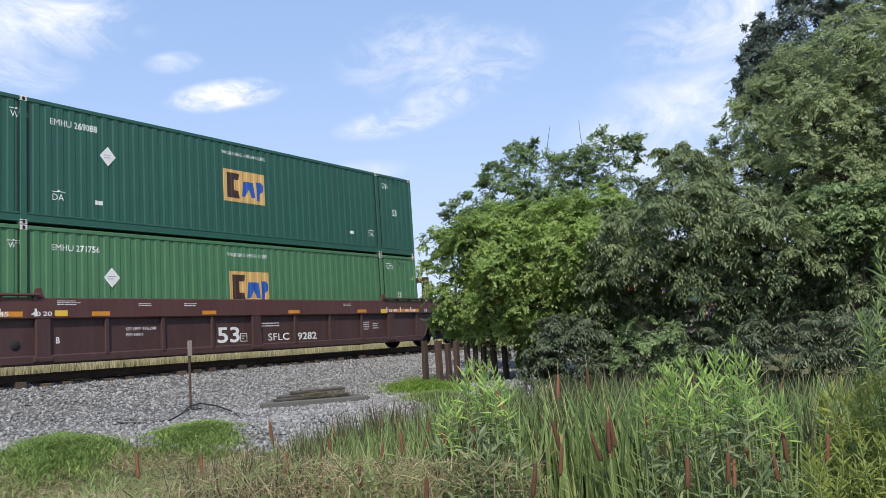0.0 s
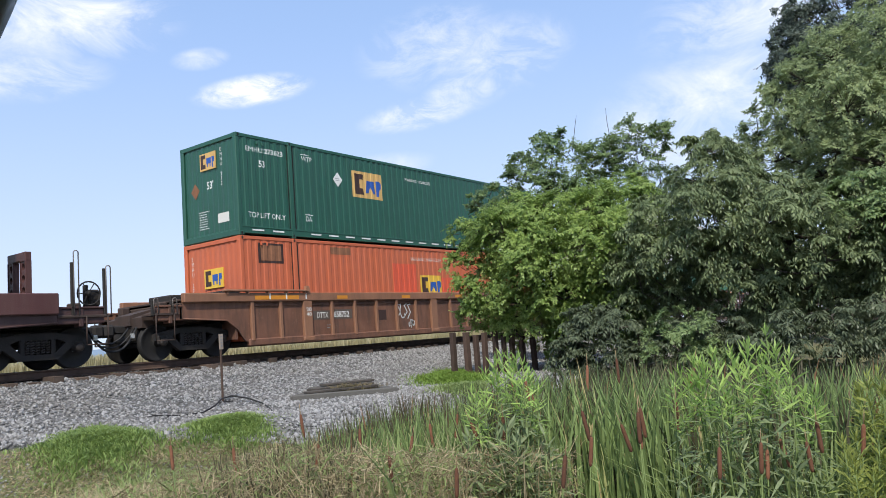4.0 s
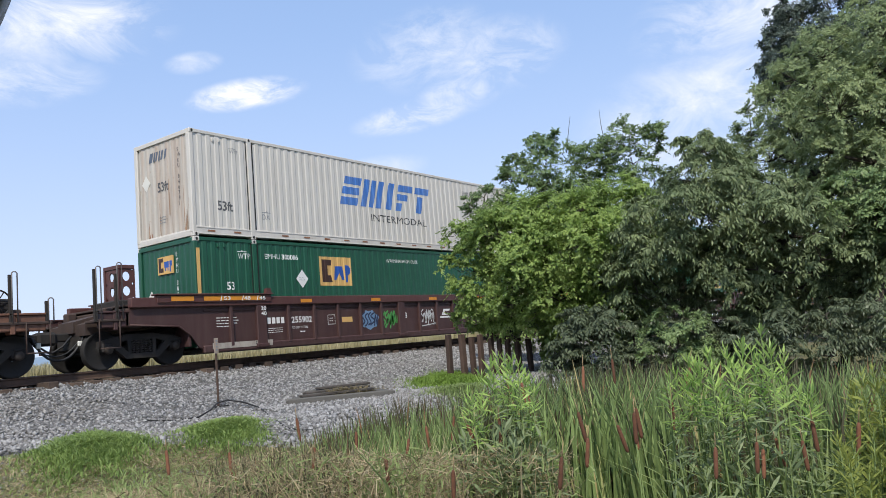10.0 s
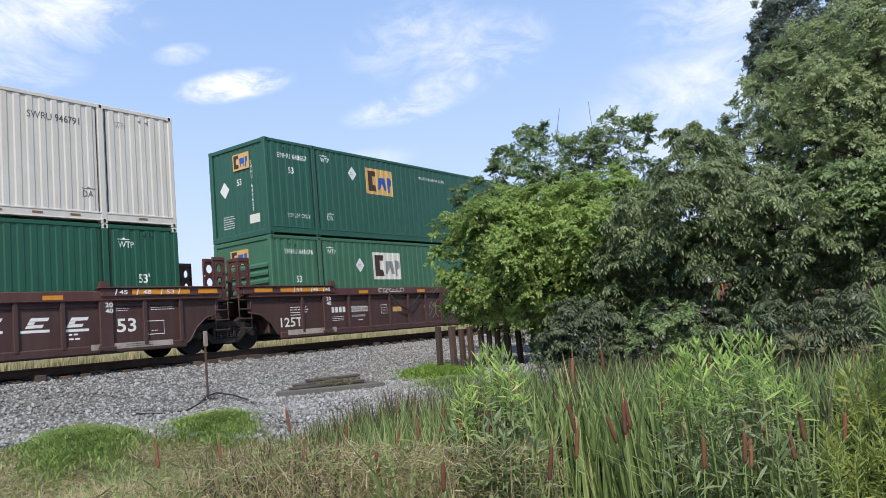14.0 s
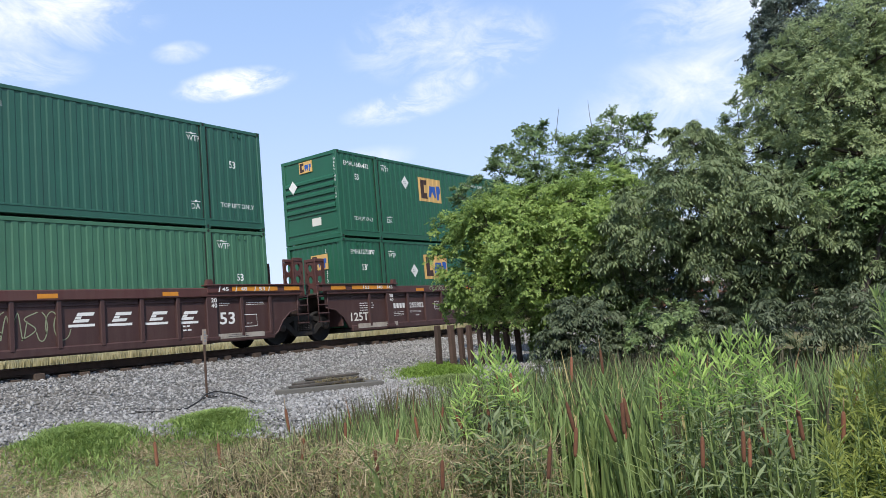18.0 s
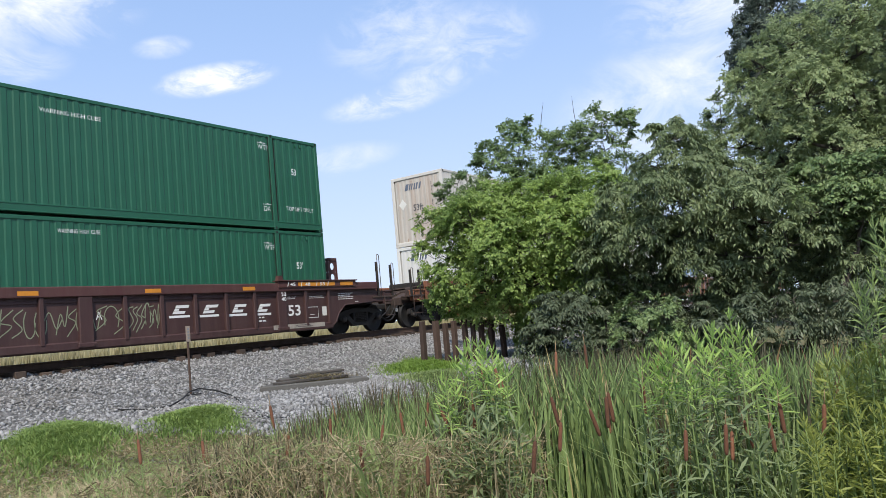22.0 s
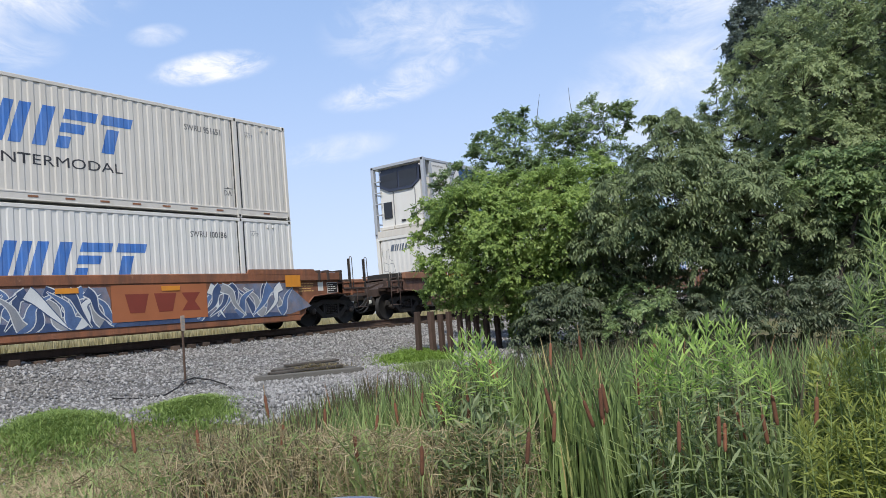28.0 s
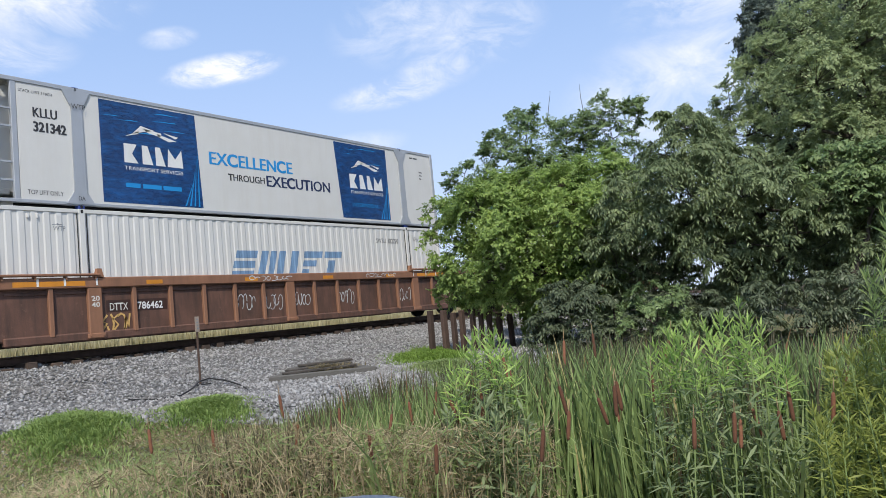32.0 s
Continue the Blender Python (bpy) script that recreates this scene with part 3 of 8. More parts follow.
def loose_stones(count, seed):
    """Angular stones strewn over the gravel, one mesh."""
    rng = np.random.default_rng(seed)
    base = np.array([(1, 0, 0), (-1, 0, 0), (0, 1, 0), (0, -1, 0), (0, 0, 1), (0, 0, -1)], float)
    tri = np.array([(0, 2, 4), (2, 1, 4), (1, 3, 4), (3, 0, 4), (2, 0, 5), (1, 2, 5), (3, 1, 5), (0, 3, 5)])
    d = rng.uniform(0, 1, count)
    x = 2 + 34 * rng.uniform(0, 1, count) ** 1.15
    front = gravel_front(x)
    y = front + (16.9 - front) * (1 - d ** 1.2)
    far = rng.random(count) < 0.10
    x = np.where(far, rng.uniform(5, 60, count), x)
    y = np.where(far, rng.uniform(16.9, 19.2, count), y)
    strewn = (rng.random(count) < 0.20) & (x < 10) & ~far
    y = np.where(strewn, front - 4.0 * rng.uniform(0, 1, count) ** 1.3, y)
    close = (rng.random(count) < 0.14) & ~far & ~strewn
    x = np.where(close, rng.uniform(5.5, 13.5, count), x)
    y = np.where(close, gravel_front(x) + 2.6 * rng.uniform(0, 1, count), y)
    size = rng.uniform(0.018, 0.042, count) * np.where(rng.random(count) < 0.06, 1.5, 1)
    size = np.where(strewn, 0.6 * size, size)
    z = ground_z(x, y) + np.where(strewn, 0.0, 0.035 + crib(y)) + size * np.where(y > 16.84, 0.1, 0.3)
    pts = base[None] * (size[:, None, None] * rng.uniform(0.6, 1.25, (count, 6, 1)))
    pts += rng.normal(0, 0.22, pts.shape) * size[:, None, None]
    pts[:, :, 2] *= 0.75
    a = rng.uniform(0, 6.28, count)
    c, s = np.cos(a)[:, None], np.sin(a)[:, None]
    px, py = pts[:, :, 0] * c - pts[:, :, 1] * s, pts[:, :, 0] * s + pts[:, :, 1] * c
    v = np.stack([px + x[:, None], py + y[:, None], pts[:, :, 2] + z[:, None]], -1).reshape(-1, 3)
    f = (tri[None] + 6 * np.arange(count)[:, None, None]).reshape(-1, 3)
    return fast_mesh("stones", v, f, stone_mat("crushed_stone", False, (0.12, 0.118, 0.117), (0.46, 0.455, 0.45)))


tagged(new("stones", loose_stones(98000, 4)), "crushed light grey limestone pieces lying on the trackside", "gravel", kind="stuff")

track = tagged(new("railway_track"), "single railway track with rusty rails on dark wooden sleepers", "track", kind="structure")
RAIL_PROFILE = [(-0.07, -0.18), (0.07, -0.18), (0.07, -0.168), (0.012, -0.145), (0.010, -0.045), (0.036, -0.032), (0.036, -0.004), (0.030, 0.0),
                (-0.030, 0.0), (-0.036, -0.004), (-0.036, -0.032), (-0.010, -0.045), (-0.012, -0.145), (-0.07, -0.168)]
for side in (-1, 1):
    g = Geo()
    k, n = 0, len(RAIL_PROFILE)
    for x in (-400.0, 900.0):
        g.v += [(x, YC + side * GAUGE + a, b) for a, b in RAIL_PROFILE]
    g.f = [[i, n + i, n + (i + 1) % n, (i + 1) % n] for i in range(n)]
    g.s = [False] * n
    rail = part("rail", g, M_RAIL, track)
    part("running_surface", Geo().box(-400, 900, YC + side * GAUGE - 0.028, YC + side * GAUGE + 0.028, -0.002, 0.002, 0.0005), M_RAILTOP, rail, "polished steel running surface")



def ridge():
    """Low wooded hills on the horizon behind the field."""
    xs = np.linspace(-3000, 6000, 240)
    v = []
    for i, x in enumerate(xs):
        h = 26 + 9 * math.sin(x * 0.0021) + 6 * math.sin(x * 0.0063 + 1) + 2.5 * noise.noise((x * 0.02, 0, 0)) + 1.5 * noise.noise((x * 0.09, 4, 0))
        v += [(x, 1900, -2), (x, 2050, h * 0.8), (x, 2200, h), (x, 2500, -2)]
    k = np.arange(len(v)).reshape(-1, 4)
    f = np.stack([k[:-1, :-1], k[1:, :-1], k[1:, 1:], k[:-1, 1:]], -1).reshape(-1, 4)
    # the blue haze of distance is put into the base colour
    m = mat("hazy_blue_woods", (0.19, 0.26, 0.34), 1.0, var=0.12, scale=0.01, grain=0.2, bump=0)
    tagged(new("backdrop", fast_mesh("backdrop", v, f, m, True)), "hazy blue wooded hills on the horizon", "hills", kind="structure")


ridge()

# ---- the train ----
L, W, H = 16.15, 2.59, 2.90      # a 53-foot high container
NEAR = -W / 2
TRAIN = []                       # things that roll along: object, x of its origin at 16 s, z
SPIN = []                        # wheelsets: object, x, z in its truck


def train_x(t):
    """How far the train is from where it is at 16 s; it goes towards -x."""
    u = t - 16.0
    return (-4.0704) * u + (0.000195) * u * u + (-0.00000799) * u ** 3


def casting_mesh():
    g = Geo()
    g.box(-0.085, 0.085, 0.0, 0.17, 0.0, 0.12, 0.012)
    return g


CAST = {}


def casting(parent, x, z, near, material, name="corner_casting"):
    if material.name not in CAST:
        CAST[material.name] = mesh_of("corner_casting", casting_mesh(), material)
        slot = Geo()
        n = 14
        pts = [(0.032 * math.cos(2 * math.pi * i / n), 0.06 + 0.030 * math.sin(2 * math.pi * i / n) + (0.012 if math.sin(2 * math.pi * i / n) > 0 else -0.012)) for i in range(n)]
        # black plug for the slot: the shade inside it is painted
        slot.prism(pts, -0.004, 0.006)
        CAST[material.name + "_slot"] = mesh_of("slot", slot, M_HOLE)
    ob = part(name, CAST[material.name], None, parent)
    ob.matrix_basis = Matrix.Translation((x, NEAR - 0.006 if near else -NEAR + 0.006, z)) @ (Matrix() if near else Matrix.Rotation(math.pi, 4, "Z"))
    if near:
        hole = part("slot", CAST[material.name + "_slot"], None, ob)
    return ob


def ribbed_side(y, sign, z0, z1):
    """Ribbed sheet between the end posts."""
    xs = [0.12]
    k = 0
    while True:
        stop = False
        for u in (0.0, 0.40, 0.52, 0.88):
            x = (k + u) * CORR
            if x <= 0.12:
                continue
            if x >= L - 0.12:
                stop = True
                break
            xs.append(x)
        if stop:
            break
        k += 1
    xs.append(L - 0.12)
    g = Geo()
    for x in xs:
        yy = y - sign * -corr(x + 1e-5)
        g.v += [(x, yy, z0), (x, yy, z1)]
    for i in range(len(xs) - 1):
        f = [2 * i, 2 * i + 2, 2 * i + 3, 2 * i + 1]
        g.f.append(f if sign > 0 else f[::-1])
        g.s.append(False)
    return g


SIDES = {}


def container(label, x_front, z, paint, front="ribs", dashes=None, casts=None, front_paint=None):
    """A 53-foot container: frame, ribbed sides, ends, roof, lift posts and castings. Its origin is the middle of its lower front edge."""
    box = tagged(new("shipping_container"), label, "container", group="containers on the train")
    TRAIN.append((box, x_front, z))
    for sign, y in ((1, NEAR + 0.012), (-1, -NEAR - 0.012)):
        key = (paint.name, sign)
        if key not in SIDES:
            SIDES[key] = mesh_of("side_wall", ribbed_side(y, sign, 0.24, H - 0.09), paint)
        part("side_wall", SIDES[key], None, box)
    key = ("frame", paint.name)
    if key not in SIDES:
        SIDES[key] = {
            "top": mesh_of("top_rail", Geo().box(0.1, L - 0.1, -0.035, 0.035, H - 0.10, H - 0.005, 0.01), paint),
            "low": mesh_of("bottom_rail", Geo().box(0.1, L - 0.1, -0.03, 0.03, 0.075, 0.26, 0.012).box(0.1, L - 0.1, -0.042, 0.042, 0.06, 0.09, 0.008).box(0.1, L - 0.1, -0.040, 0.040, 0.225, 0.27, 0.008), paint),
            "post": mesh_of("corner_post", Geo().box(-0.005, 0.13, -0.075, 0.075, 0.1, H - 0.1, 0.02), paint),
            "lift": mesh_of("lift_post", Geo().box(-0.075, 0.075, -0.04, 0.04, 0.05, H - 0.02, 0.012), paint),
            "roof": mesh_of("roof", Geo().box(0.02, L - 0.02, NEAR + 0.03, -NEAR - 0.03, H - 0.05, H - 0.015, 0.01), paint),
            "floor": mesh_of("floor", Geo().box(0.02, L - 0.02, NEAR + 0.12, -NEAR - 0.12, 0.06, 0.2, 0.01), paint),
            "header": mesh_of("end_header", Geo().box(0.0, 0.09, NEAR + 0.07, -NEAR - 0.07, H - 0.13, H - 0.005, 0.012), paint),
            "sill": mesh_of("end_sill", Geo().box(0.0, 0.09, NEAR + 0.07, -NEAR - 0.07, 0.01, 0.17, 0.012), paint),
        }
    kit = SIDES[key]

    def place(name, mesh, x, y, mirror=False):
        ob = part(name, mesh, None, box)
        ob.matrix_basis = Matrix.Translation((x, y, 0)) @ (Matrix.Rotation(math.pi, 4, "Z") if mirror else Matrix())
        return ob

    for y in (NEAR + 0.035, -NEAR - 0.035):
        place("top_rail", kit["top"], 0, y)
        place("bottom_rail", kit["low"], 0, y)
        for x in (1.98, L - 1.98):
            place("lift_post", kit["lift"], x, y)
    for x in (1.98 - 0.115, 1.98 + 0.115, L - 1.98 - 0.115, L - 1.98 + 0.115):
        part("seam", Geo().box(x - 0.006, x + 0.006, NEAR + 0.004, NEAR + 0.04, 0.26, H - 0.1, 0.002), M_HOLE, box)
    for y in (NEAR + 0.075, -NEAR - 0.075):
        place("corner_post", kit["post"], 0, y)
        place("corner_post", kit["post"], L, y, True)
    place("roof", kit["roof"], 0, 0)
    place("floor", kit["floor"], 0, 0)
    for x, flip in ((0, False), (L, True)):
        place("end_header", kit["header"], x, 0, flip)
        place("end_sill", kit["sill"], x, 0, flip)
    end = Geo()
    if front == "ribs":
        ys = np.arange(NEAR + 0.14, -NEAR - 0.139, 0.0578)
        for i, y in enumerate(ys):
            d = (0.03, 0.03, 0.044, 0.044)[i % 4]
            end.v += [(d, y, 0.15), (d, y, H - 0.12)]
        end.f = [[2 * i + 1, 2 * i + 3, 2 * i + 2, 2 * i] for i in range(len(ys) - 1)]
        end.s = [False] * len(end.f)
    else:
        end.box(0.03, 0.06, NEAR + 0.13, -NEAR - 0.13, 0.15, H - 0.12, 0.004)
        for i in range(5):
            zz = 1.02 + i * 0.235
            end.prism([(0.03, zz), (-0.02, zz + 0.02), (-0.02, zz + 0.10), (0.03, zz + 0.16)], NEAR + 0.16, -NEAR - 0.16)
        end.box(0.0, 0.04, NEAR + 0.16, -NEAR - 0.16, 0.30, 0.36, 0.01).box(0.0, 0.04, NEAR + 0.16, -NEAR - 0.16, 0.88, 0.93, 0.01)
    part("front_wall", end, front_paint or paint, box)
    back = Geo().box(L - 0.07, L - 0.03, NEAR + 0.13, -0.01, 0.16, H - 0.12, 0.01).box(L - 0.07, L - 0.03, 0.01, -NEAR - 0.13, 0.16, H - 0.12, 0.01)
    for y in (-0.85, -0.35, 0.35, 0.85):
        back.tube([(L - 0.015, y, 0.12), (L - 0.015, y, H - 0.1)], 0.017, 6)
    part("rear_doors", back, paint, box)
    cm = casts or paint
    for x in (0.088, L - 0.088, 1.98, L - 1.98):
        for zz in (0.0, H - 0.118):
            for near in (True, False):
                casting(box, x, zz, near, cm)
    if dashes:
        polys = []
        pitch, long = (0.86, 0.24) if dashes is M_RUSTY else (0.74, 0.42)
        for x in np.arange(0.45, L - 0.5, pitch):
            if abs(x - 1.85) > 0.40 and abs(x - L + 2.1) > 0.40:
                polys.append(rect(x, 0.14, x + long, 0.185))
        painted_each("reflective_tape", polys, dashes, box, NEAR + 0.001, label="reflective tape dash")
    # small vents below the top rail at both ends
    v = Geo()
    for x in (0.75, 0.95, L - 0.75, L - 0.95):
        v.box(x - 0.025, x + 0.025, NEAR - 0.012, NEAR + 0.03, H - 0.26, H - 0.15, 0.008)
    tagged(part("vents", v, paint, box), kind="stuff")
    return box


Y_SIDE = NEAR + 0.012


def logo(box, x, z, w, h, field=M_TAN, ribbed=True, y=None, ink=M_BLUE):
    """The owner's panel as plain shapes: a dark block, a leaning blue block and a blue knob on a coloured field."""
    y = Y_SIDE if y is None else y
    painted("logo_panel", [rect(x, z, x + w, z + h)], field, box, y, ribbed, "tan panel with dark and blue blocks")
    a = x + 0.08 * w
    dark = [[(a, z + 0.12 * h), (a + 0.30 * w, z + 0.12 * h), (a + 0.27 * w, z + 0.36 * h), (a + 0.16 * w, z + 0.36 * h), (a + 0.16 * w, z + 0.70 * h), (a + 0.28 * w, z + 0.70 * h), (a + 0.30 * w, z + 0.90 * h), (a, z + 0.90 * h)]]
    painted("dark_block", dark, M_BROWN_INK, box, y, ribbed, lift=0.004)
    b = x + 0.43 * w
    painted("blue_block", [[(b, z + 0.20 * h), (b + 0.08 * w, z + 0.20 * h), (b + 0.17 * w, z + 0.45 * h), (b + 0.25 * w, z + 0.20 * h), (b + 0.33 * w, z + 0.20 * h), (b + 0.29 * w, z + 0.68 * h), (b + 0.04 * w, z + 0.68 * h)]], ink, box, y, ribbed, lift=0.004)
    painted("blue_knob", [[(b + 0.37 * w, z + 0.12 * h), (b + 0.44 * w, z + 0.12 * h), (b + 0.45 * w, z + 0.36 * h), (b + 0.53 * w, z + 0.44 * h), (b + 0.54 * w, z + 0.62 * h), (b + 0.48 * w, z + 0.72 * h), (b + 0.36 * w, z + 0.72 * h)]], ink, box, y, ribbed, lift=0.004)


def front_logo(box, y0, z, w, h, field=M_TAN):
    """The same panel on the front wall, as seen from ahead; y0 is its far edge."""
    g = Geo().box(-0.002, 0.028, y0 - w, y0, z, z + h, 0.002)
    p = part("front_logo_panel", g, field, box, "tan panel with dark and blue blocks")
    g = Geo()
    for u0, u1, v0, v1 in ((0.07, 0.22, 0.12, 0.92), (0.22, 0.37, 0.7, 0.92), (0.22, 0.37, 0.12, 0.36)):
        g.box(-0.006, 0.0, y0 - u1 * w, y0 - u0 * w, z + v0 * h, z + v1 * h, 0.001)
    part("dark_shape", g, M_BROWN_INK, box)
    g = Geo()
    for u0, u1, v0, v1 in ((0.44, 0.73, 0.36, 0.7), (0.47, 0.53, 0.18, 0.36), (0.64, 0.70, 0.18, 0.36), (0.78, 0.93, 0.42, 0.72), (0.78, 0.85, 0.1, 0.42)):
        g.box(-0.006, 0.0, y0 - u1 * w, y0 - u0 * w, z + v0 * h, z + v1 * h, 0.001)
    part("blue_shape", g, M_BLUE, box)


def front_write(box, s, y0, z, h, material, w=None, x=0.027):
    """Writing on the front wall; y0 is where it begins, on the far side."""
    turn = Matrix.Translation((x, y0, 0)) @ Matrix.Rotation(-math.pi / 2, 4, "Z") @ Matrix.Translation((0, 0.004, 0))
    write(s, 0, z, h, material, box, 0, w=w, turn=turn)


def front_column(box, s, y0, top, h, material, x=0.027):
    """A number set letter under letter on the front wall."""
    for i, ch in enumerate(s):
        if ch != " ":
            front_write(box, ch, y0, top - i * h * 1.28, h, material, None, x)


def front_shapes(box, name, polys, material, y0, x=0.027, label=""):
    g = Geo()
    for p in polys:
        area = sum(p[i][0] * p[(i + 1) % len(p)][1] - p[(i + 1) % len(p)][0] * p[i][1] for i in range(len(p)))
        g.face([(x, y0 - a, b) for a, b in (p if area > 0 else p[::-1])])
    ob = part(name, g, material, box, label)
    if name.endswith("print") or name.endswith("marks"):
        tagged(ob, label, kind="stuff")


def placard(box, x, z, s=0.21):
    painted("placard", [[(x, z - s * 1.15), (x + s, z), (x, z + s * 1.15), (x - s, z)]], M_INK_W, box, Y_SIDE, False, "white diamond placard")
    painted("placard_print", small_print(x - s * 0.5, z + 0.02, s, 2, 0.02, 0.06), M_GREY_INK, box, Y_SIDE, False, lift=0.004)


def small_marks(box, x, z, s, material, h=0.16, bar=True):
    write(s, x, z, h, material, box, Y_SIDE, True)
    if bar:
        painted("mark_bar", [rect(x - 0.02, z + h * 1.2, x + h * 1.9, z + h * 1.32), [(x + h * 0.6, z + h * 1.3), (x + h * 1.2, z + h * 1.3), (x + h * 0.9, z + h * 1.55)]], material, box, Y_SIDE, True)


def wordmark(box, x, z, w, h, material=M_ROYAL):
    """The haulier's wordmark as five leaning blue blocks."""
    u = w / 5.0
    s = 0.30

    def block(k, rows):
        """A leaning block of level slabs; rows: from, to, shift, width, in shares of its height and of a fifth of the mark."""
        polys = [slab(x + (k + d) * u + s * h * lo, z + h * lo, u * wide, h * (hi - lo), s) for lo, hi, d, wide in rows]
        painted("wordmark_block", polys, material, box, Y_SIDE, True, "leaning royal blue block")

    block(0.0, ((0.0, 0.27, 0.0, 0.90), (0.37, 0.63, 0.02, 0.88), (0.73, 1.0, 0.04, 0.90)))
    block(1.10, ((0.0, 1.0, 0.0, 0.30),))
    block(1.52, ((0.0, 1.0, 0.0, 0.26),))
    block(1.90, ((0.0, 1.0, 0.0, 0.30),))
    block(2.48, ((0.0, 1.0, 0.0, 0.34),))
    block(3.08, ((0.0, 0.30, 0.0, 0.34), (0.40, 0.64, 0.0, 0.66), (0.74, 1.0, 0.0, 0.90)))
    block(4.18, ((0.0, 0.64, 0.16, 0.36), (0.74, 1.0, -0.06, 0.90)))


def front_wordmark(box, y0, z, w, h, material=M_ROYAL):
    u = w / 5
    polys = [slab(i * u, z, u * k, h, 0.3) for i, k in ((0, 0.8), (1.05, 0.35), (1.6, 0.35), (2.3, 0.35), (2.9, 0.4), (3.7, 0.45))]
    for p in polys:
        front_shapes(box, "wordmark_block", [p], material, y0, label="leaning blue block")

# ---- well cars ----
WHEEL_R = 0.457
KIT = {}


def wheelset_mesh():
    g = Geo()
    for s in (-1, 1):
        y = s * GAUGE
        o = lambda a: y + s * a
        prof = [(0.10, o(0.075)), (0.12, o(0.06)), (0.20, o(0.045)), (0.36, o(0.03)), (0.40, o(0.055)), (0.445, o(0.065)), (WHEEL_R, o(0.060)), (WHEEL_R + 0.004, o(-0.035)), (WHEEL_R + 0.025, o(-0.05)), (WHEEL_R + 0.02, o(-0.07)), (0.40, o(-0.07)), (0.36, o(-0.03)), (0.2, o(-0.03)), (0.1, o(-0.06))]
        g.lathe(prof if s < 0 else prof[::-1], 36)
        for i in range(3):
            a = 2 * math.pi * i / 3
            g.tube([(0.045 * math.cos(a), o(0.27), 0.045 * math.sin(a)), (0.045 * math.cos(a), o(0.30), 0.045 * math.sin(a))], 0.012, 6)
    g.tube([(0, -1.03, 0), (0, -0.9, 0), (0, -0.6, 0), (0, 0.6, 0), (0, 0.9, 0), (0, 1.03, 0)], [0.085, 0.085, 0.09, 0.09, 0.085, 0.085], 16)
    return mesh_of("wheelset", g, mat("greasy_wheel_steel", (0.013, 0.0125, 0.013), 0.7, 0.2, var=0.3, dirt=(0.028, 0.023, 0.02), amount=0.3))


def truck_kit():
    if "bolster" in KIT:
        return
    KIT["wheelset"] = wheelset_mesh()
    KIT["bolster"] = mesh_of("truck", Geo().box(-0.2, 0.2, -1.0, 1.0, 0.52, 0.80, 0.03).tube([(0, 0, 0.78), (0, 0, 0.92)], 0.22, 16), M_BLACK)
    g = Geo()
    g.prism([(-1.12, 0.50), (-1.10, 0.66), (-0.75, 0.74), (-0.35, 0.80), (0.35, 0.80), (0.75, 0.74), (1.10, 0.66), (1.12, 0.50), (0.78, 0.52), (0.42, 0.66), (-0.42, 0.66), (-0.78, 0.52)], -0.06, 0.06)
    g.prism([(-0.80, 0.53), (-0.62, 0.60), (-0.34, 0.34), (0.34, 0.34), (0.62, 0.60), (0.80, 0.53), (0.42, 0.22), (-0.42, 0.22)], -0.07, 0.07)
    for s in (-1, 1):
        g.box(s * 0.33 - 0.05, s * 0.33 + 0.05, -0.06, 0.06, 0.33, 0.68, 0.015)
        g.box(s * 0.89 - 0.14, s * 0.89 + 0.14, -0.09, 0.09, 0.40, 0.62, 0.03)
    KIT["side_frame"] = mesh_of("side_frame", g, M_BLACK)
    g = Geo()
    for x in (0.0,):
        pts = [(x + 0.045 * math.cos(a), 0.045 * math.sin(a), 0.34 + 0.31 * k / 34) for k, a in ((k, k * 1.05) for k in range(35))]
        g.tube(pts, 0.016, 5)
    KIT["springs"] = mesh_of("spring", g, mat("spring_steel", (0.06, 0.05, 0.045), 0.7, 0.3, var=0.2))
    g = Geo().lathe([(0.0, -0.04), (0.06, -0.04), (0.10, -0.02), (0.105, 0.03)], 16, "y", (0, 0, 0.46))
    KIT["caps"] = mesh_of("bearing_cap", g, mat("bearing_cap_steel", (0.040, 0.032, 0.027), 0.6, 0.3, var=0.3))


def truck(car, x):
    """A two-axle truck under its car."""
    truck_kit()
    tr = part("truck", KIT["bolster"], None, car, "sooty black cast steel truck")
    tr.matrix_basis = Matrix.Translation((x, 0, 0))
    for s in (-1, 1):
        f = part("side_frame", KIT["side_frame"], None, tr)
        f.matrix_basis = Matrix.Translation((0, s * 0.99, 0))
        for i in range(5):
            f = part("spring", KIT["springs"], None, tr)
            f.matrix_basis = Matrix.Translation((-0.22 + i * 0.11, s * 0.99, 0))
        for dx in (-0.89, 0.89):
            f = part("bearing_cap", KIT["caps"], None, tr)
            f.matrix_basis = Matrix.Translation((dx, s * 1.10, 0)) @ (Matrix() if s < 0 else Matrix.Rotation(math.pi, 4, "Z"))
    for dx in (-0.89, 0.89):
        ws = part("wheelset", KIT["wheelset"], None, tr)
        ws.matrix_basis = Matrix.Translation((dx, 0, WHEEL_R))
        SPIN.append((ws, dx))
    return tr


